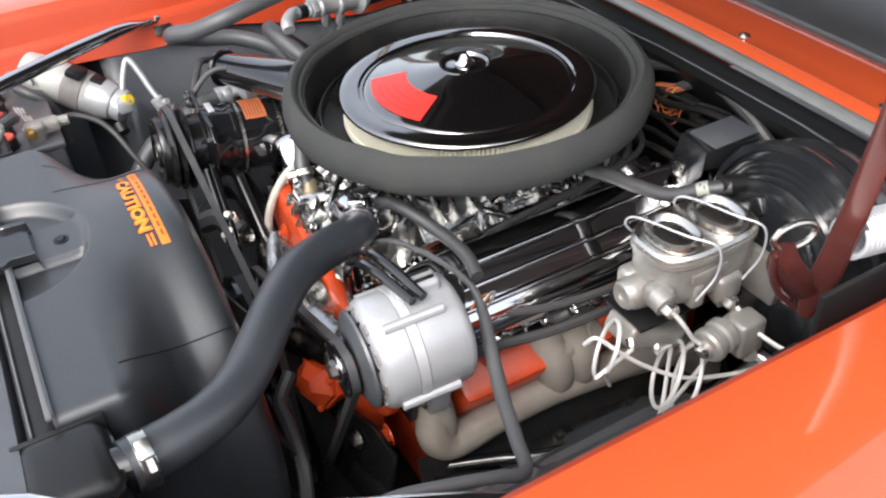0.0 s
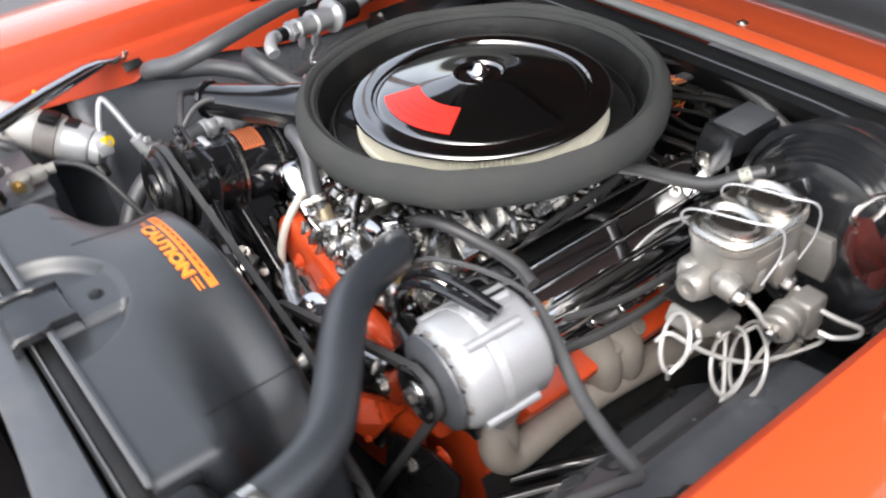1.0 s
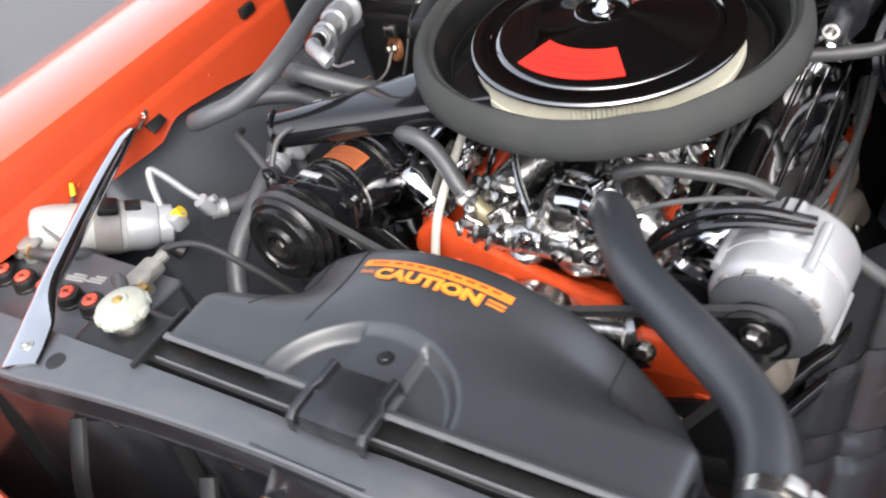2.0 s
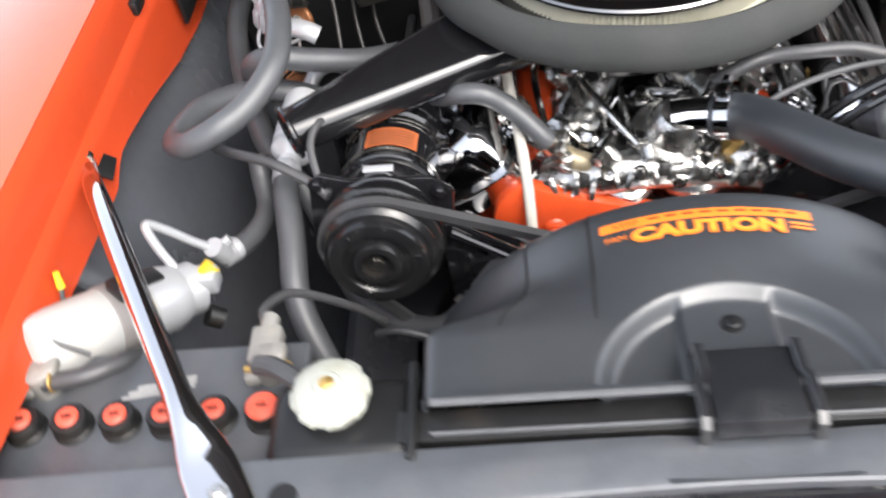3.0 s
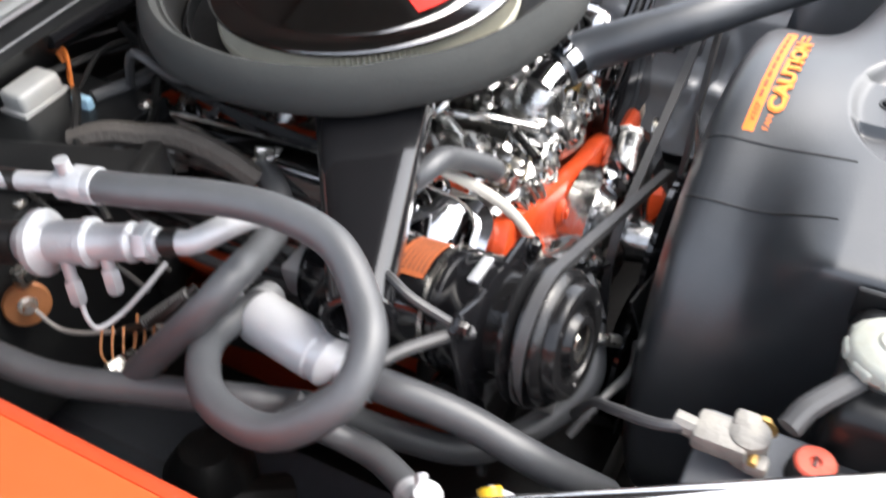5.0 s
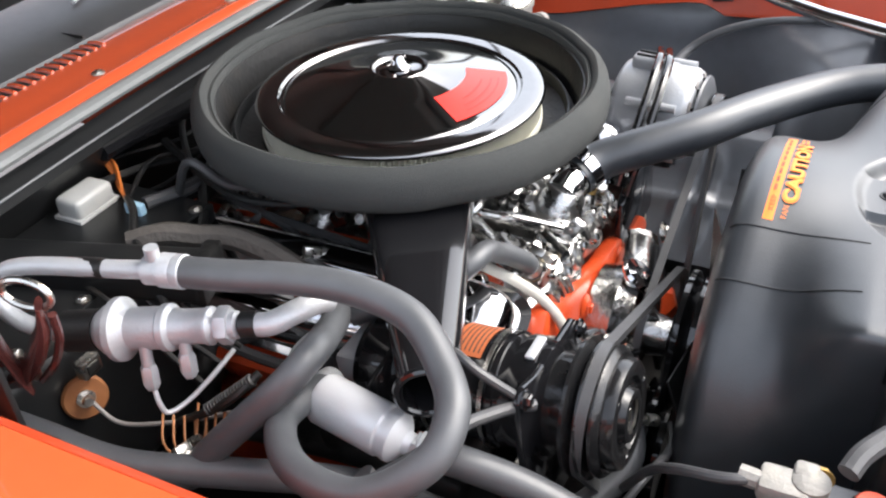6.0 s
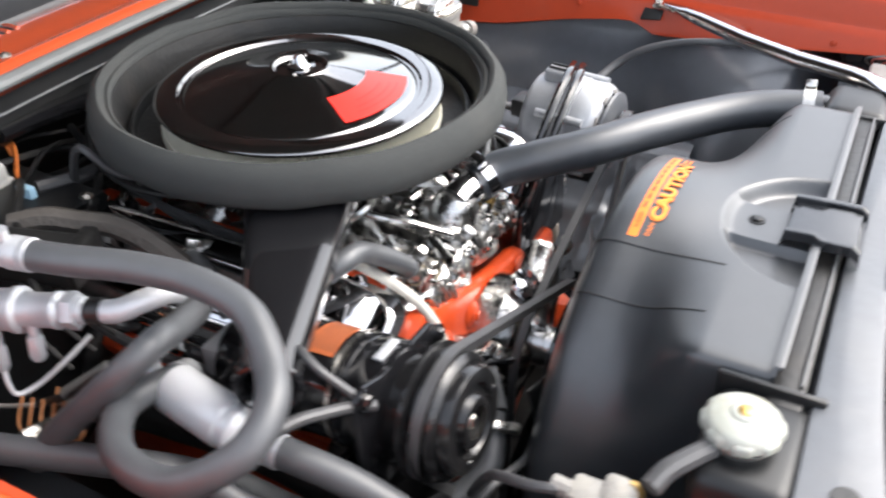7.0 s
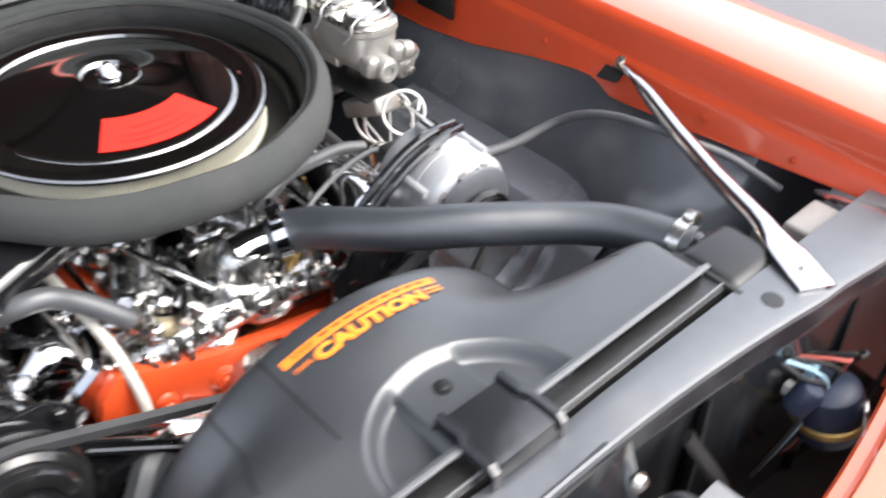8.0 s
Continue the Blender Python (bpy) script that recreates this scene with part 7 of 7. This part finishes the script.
# ------------------------------------------------------------ looms and small clutter
def clutter():
    rnd = random.Random(21)

    def run(name, label, pts, r, mat=None):
        tagged(part(name, tube(pts, r, 8, 7), mat or RUBBER), label, "wiring", "looms")

    # wires hanging behind the engine and below the snorkel
    for k in range(7):
        y, z = 0.20 + 0.014 * k, 0.815 + 0.008 * k
        pts = []
        for j in range(7):
            x = -0.22 + 0.075 * j
            pts.append((x, y + rnd.uniform(-0.018, 0.018), z - 0.02 * math.sin(math.pi * j / 6) + rnd.uniform(-0.012, 0.012)))
        run("wiring_loom", "thin black wire sagging behind the air cleaner", pts, rnd.uniform(0.002, 0.005), GREASE)
    run("wiring_loom", "black loom in an arc beside the air cleaner", [(-0.18, 0.20, 0.83), (-0.20, 0.15, 0.90), (-0.19, 0.11, 0.875), (-0.15, 0.07, 0.86), (-0.10, 0.06, 0.84)], 0.005)
    run("wiring_loom", "thin black cable curving round the air cleaner", [(-0.04, 0.29, 0.865), (-0.078, 0.269, 0.858), (-0.146, 0.198, 0.855), (-0.177, 0.123, 0.853), (-0.172, 0.069, 0.850), (-0.14, 0.03, 0.84)], 0.0042, GREASE)
    run("wiring_loom", "black cable sagging behind the air cleaner", [(-0.10, 0.28, 0.850), (-0.135, 0.205, 0.838), (-0.202, 0.145, 0.836), (-0.245, 0.120, 0.842), (-0.29, 0.13, 0.845)], 0.0055, GREASE)
    run("wiring_loom", "brown-grey tape wrapped loom above the heater case", [(-0.292, 0.165, 0.852), (-0.272, 0.135, 0.857), (-0.258, 0.105, 0.853), (-0.244, 0.070, 0.850), (-0.238, 0.030, 0.838), (-0.235, -0.01, 0.815)], 0.0125, TAPE)
    run("wiring_loom", "dark brown cable crossing the heater case", [(-0.226, 0.226, 0.853), (-0.255, 0.190, 0.862), (-0.288, 0.160, 0.858), (-0.32, 0.12, 0.85), (-0.35, 0.07, 0.83)], 0.0045, GREASE)
    run("wiring_loom", "gloss black wiring duct along the firewall", [(-0.196, 0.283, 0.882), (-0.15, 0.284, 0.879), (-0.10, 0.284, 0.873), (-0.043, 0.285, 0.866), (0.02, 0.29, 0.858)], 0.0105, GLOSS)
    for k in range(3):
        run("wiring_loom", "thin dark wires hanging by the heater case", [(-0.30 - 0.03 * k, 0.16, 0.845), (-0.31 - 0.03 * k, 0.12, 0.842), (-0.315 - 0.025 * k, 0.08, 0.80), (-0.30 - 0.03 * k, 0.04, 0.76)], 0.003, GREASE)
    run("wiring_loom", "cloth covered loom with coiled sleeve", [(-0.410, 0.03, 0.760), (-0.405, -0.005, 0.782), (-0.395, -0.03, 0.800), (-0.372, -0.045, 0.815)], 0.0042, GREASE)
    # split black conduit with its ridges, and thin brown wires looping below it
    conduit = thing("conduit", (-0.40, -0.02, 0.79), "black corrugated conduit over a thin loom", "conduit", "looms")
    p0, p1 = Vector((-0.405, -0.004, 0.783)), Vector((-0.378, -0.042, 0.812))
    profile = [(0, 0)]
    n = 16
    for k in range(n):
        h = (p1 - p0).length * k / n
        profile += [(0.0048, h), (0.0064, h + 0.0008), (0.0064, h + 0.0018), (0.0048, h + 0.0026)]
    profile.append((0, (p1 - p0).length))
    part("sleeve", lathe(profile, axis(p0, p1 - p0), 14), RUBBER, conduit)
    for k in range(5):
        s = 0.010 * k
        run("wiring_loom", "thin brown wires looping under the suction valve", [(-0.417 + 0.3 * s, 0.040 - s, 0.772), (-0.440 + 0.3 * s, 0.022 - s, 0.764 - 0.2 * s), (-0.443 + 0.4 * s, 0.004 - s, 0.760), (-0.425 + 0.3 * s, -0.002 - 0.8 * s, 0.766), (-0.398, 0.012 - s, 0.780)], 0.0013, COPPER)
    # driver's side: cable down to the frame, small hoses by the alternator
    run("wiring_loom", "black cable running down beside the radiator", [(0.100, -0.33, 0.66), (0.125, -0.355, 0.645), (0.167, -0.36, 0.640), (0.215, -0.365, 0.620), (0.245, -0.38, 0.57), (0.25, -0.40, 0.48)], 0.009)
    run("wiring_loom", "thin black wire on the valve cover edge", [(0.245, -0.15, 0.775), (0.275, -0.05, 0.765), (0.285, 0.08, 0.765), (0.28, 0.2, 0.79)], 0.005)
    run("wiring_loom", "brown and white wires at the alternator connector", [(0.268, -0.158, 0.806), (0.266, -0.145, 0.815), (0.258, -0.128, 0.806), (0.255, -0.134, 0.790)], 0.0014, WIRE_ORANGE)
    run("wiring_loom", "thin pale wire looping at the alternator", [(0.274, -0.155, 0.804), (0.271, -0.138, 0.818), (0.260, -0.122, 0.808), (0.256, -0.130, 0.786)], 0.0014, CREAM)
    # passenger's side: lines under the compressor
    run("wiring_loom", "black hose under the compressor", [(-0.19, -0.335, 0.72), (-0.165, -0.315, 0.735), (-0.14, -0.30, 0.72)], 0.016, HOSE)
    run("wiring_loom", "thin black wire below the compressor clutch", [(-0.30, -0.36, 0.70), (-0.27, -0.375, 0.72), (-0.22, -0.385, 0.71), (-0.17, -0.375, 0.69)], 0.004)
    run("wiring_loom", "thin dark wire over the compressor", [(-0.335, -0.29, 0.835), (-0.345, -0.25, 0.865), (-0.335, -0.22, 0.87), (-0.325, -0.20, 0.84)], 0.004)
    for q in ((-0.150, -0.300, 0.735), (-0.140, -0.305, 0.715), (-0.155, -0.31, 0.70)):
        tagged(part("hose_fitting", merge(lathe([(0, 0.016), (0.008, 0.016), (0.010, 0.012), (0.010, -0.01), (0, -0.01)], axis(q, (0.5, -0.4, 0.8)), 6), lathe([(0, 0.03), (0.005, 0.03), (0.006, 0.016), (0, 0.016)], axis(q, (0.5, -0.4, 0.8)), 12)), STEEL), "plated hose fitting at the water pump", "fitting", "fittings")


clutter()


def build_low_parts():
    """Dark parts below the driver's manifold."""
    for y, r in ((-0.09, 0.028), (0.02, 0.024)):
        sh = thing("starter_part", (0.295, y, 0.55), "dark oily cylindrical starter part below the manifold", "starter", "starter parts")
        part("body", tube([(0.285, y - 0.045, 0.530), (0.295, y, 0.536), (0.298, y + 0.045, 0.542)], [r * 0.85, r * 0.9, r * 0.85], 18), GREASE, sh)
        part("band", lathe([(r * 0.92, -0.006), (r * 0.97, -0.005), (r * 0.97, 0.005), (r * 0.92, 0.006)], axis((0.295, y, 0.536), (0.07, 0.5, 0.06)), 24), BLACK, sh)
        part("terminal", bolt((0.298, y + 0.03, 0.538 + r * 0.9), (0.3, 0, 1), 0.005, 0.012), GREASE, sh)
    part_of = thing("splash_shield", (0.29, 0, 0.46), "black splash shield beside the engine block", "shield")
    part("sheet", strip([[Vector((x, y, z)) for x, z in ((0.262, 0.60), (0.285, 0.52), (0.33, 0.455))] for y in (-0.24, 0.0, 0.24)], 0.002), GREASE, part_of)
    for y in (-0.18, 0.0, 0.18):
        part("shield_bolt", bolt((0.284, y, 0.522), (1, 0, 0.4), 0.006, 0.005), STEEL, part_of)
    for x, y in ((0.262, -0.205), (0.280, -0.228)):
        rod = thing("steering_rod", (x, y, 0.57), "glossy black steering rod below the manifold", "rod", "steering rods")
        part("bar", tube([(x, y, 0.568), (x + 0.030, y + 0.06, 0.573), (x + 0.062, y + 0.125, 0.577), (x + 0.085, y + 0.30, 0.560)], 0.0085, 12), GLOSS, rod)


def build_apron():
    """Pressed inner apron beside the driver's manifold, with an oval hole and stiffening beads."""
    px, pz = (0.0, 0.10, 0.24, 0.36, 0.60, 0.85, 1.0), ((0.515, 0.475, 0.443, 0.424, 0.388, 0.325, 0.292), (0.722, 0.716, 0.711, 0.702, 0.645, 0.585, 0.555))
    rows = []
    for i in range(61):
        y = -0.37 + 0.0075 * i
        row = []
        for j in range(46):
            u = j / 45
            x, z = float(np.interp(u, px, pz[0])), float(np.interp(u, px, pz[1]))
            inner = min(1.0, max(0.0, (u - 0.40) / 0.10)) * min(1.0, max(0.0, (0.96 - u) / 0.10))
            bead = sum(math.exp(-((y - c - sl * (u - 0.6)) / 0.007) ** 2) for c, sl in ((-0.268, 0.05), (-0.300, 0.02), (-0.140, -0.06)))
            bead += 0.8 * math.exp(-((u - 0.72) / 0.035) ** 2)
            row.append(Vector((x - 0.004 * bead * inner, y, z + 0.007 * bead * inner)))
        rows.append(row)
    bm = loft(rows, False)
    gone = []
    for f in bm.faces:
        c = f.calc_center_median()
        if ((c.y + 0.215) / 0.030) ** 2 + ((c.z - 0.672) / 0.024) ** 2 < 1 and c.x < 0.43:
            gone.append(f)
    bmesh.ops.delete(bm, geom=gone, context="FACES")
    bmesh.ops.recalc_face_normals(bm, faces=bm.faces)
    bmesh.ops.solidify(bm, geom=bm.faces[:], thickness=0.002)
    apron = part("inner_apron", bm, INNER, car, "black pressed inner apron with oval hole")
    # Added dark cup that gives the oval hole its shade
    part("hole_backing", lathe([(0.040, 0.0), (0.040, 0.05), (0, 0.05)], axis((0.410, -0.215, 0.664), (0.85, 0, -0.5)), 24), GREASE, apron, "dark cup added behind the hole to blacken it")


build_apron()


build_low_parts()


def build_regulator():
    th = thing("voltage_regulator", (0.47, -0.61, 0.82), "grey boxed regulator with loose wires behind radiator support", "regulator")
    part("base", box((0.470, -0.605, 0.846), (0.085, 0.075, 0.008), 0.002), DULL, th)
    part("cover", box((0.472, -0.603, 0.860), (0.066, 0.056, 0.022), 0.005, None, 3), DULL, th)
    part("terminal_strip", box((0.428, -0.572, 0.850), (0.012, 0.04, 0.016), 0.003), CREAM, th)
    for k in range(4):
        part("wire", tube([(0.47 + 0.008 * k, -0.635, 0.868), (0.465 + 0.012 * k, -0.655, 0.878), (0.50 + 0.01 * k, -0.645, 0.880), (0.52, -0.60 + 0.01 * k, 0.87), (0.56, -0.58, 0.84)], 0.0016, 6), (WIRE_RED, RUBBER, WIRE_RED, RUBBER)[k], th)
    part("stay_rod", tube([(0.525, -0.655, 0.875), (0.532, -0.640, 0.905)], 0.004, 8), STEEL, th)


build_regulator()
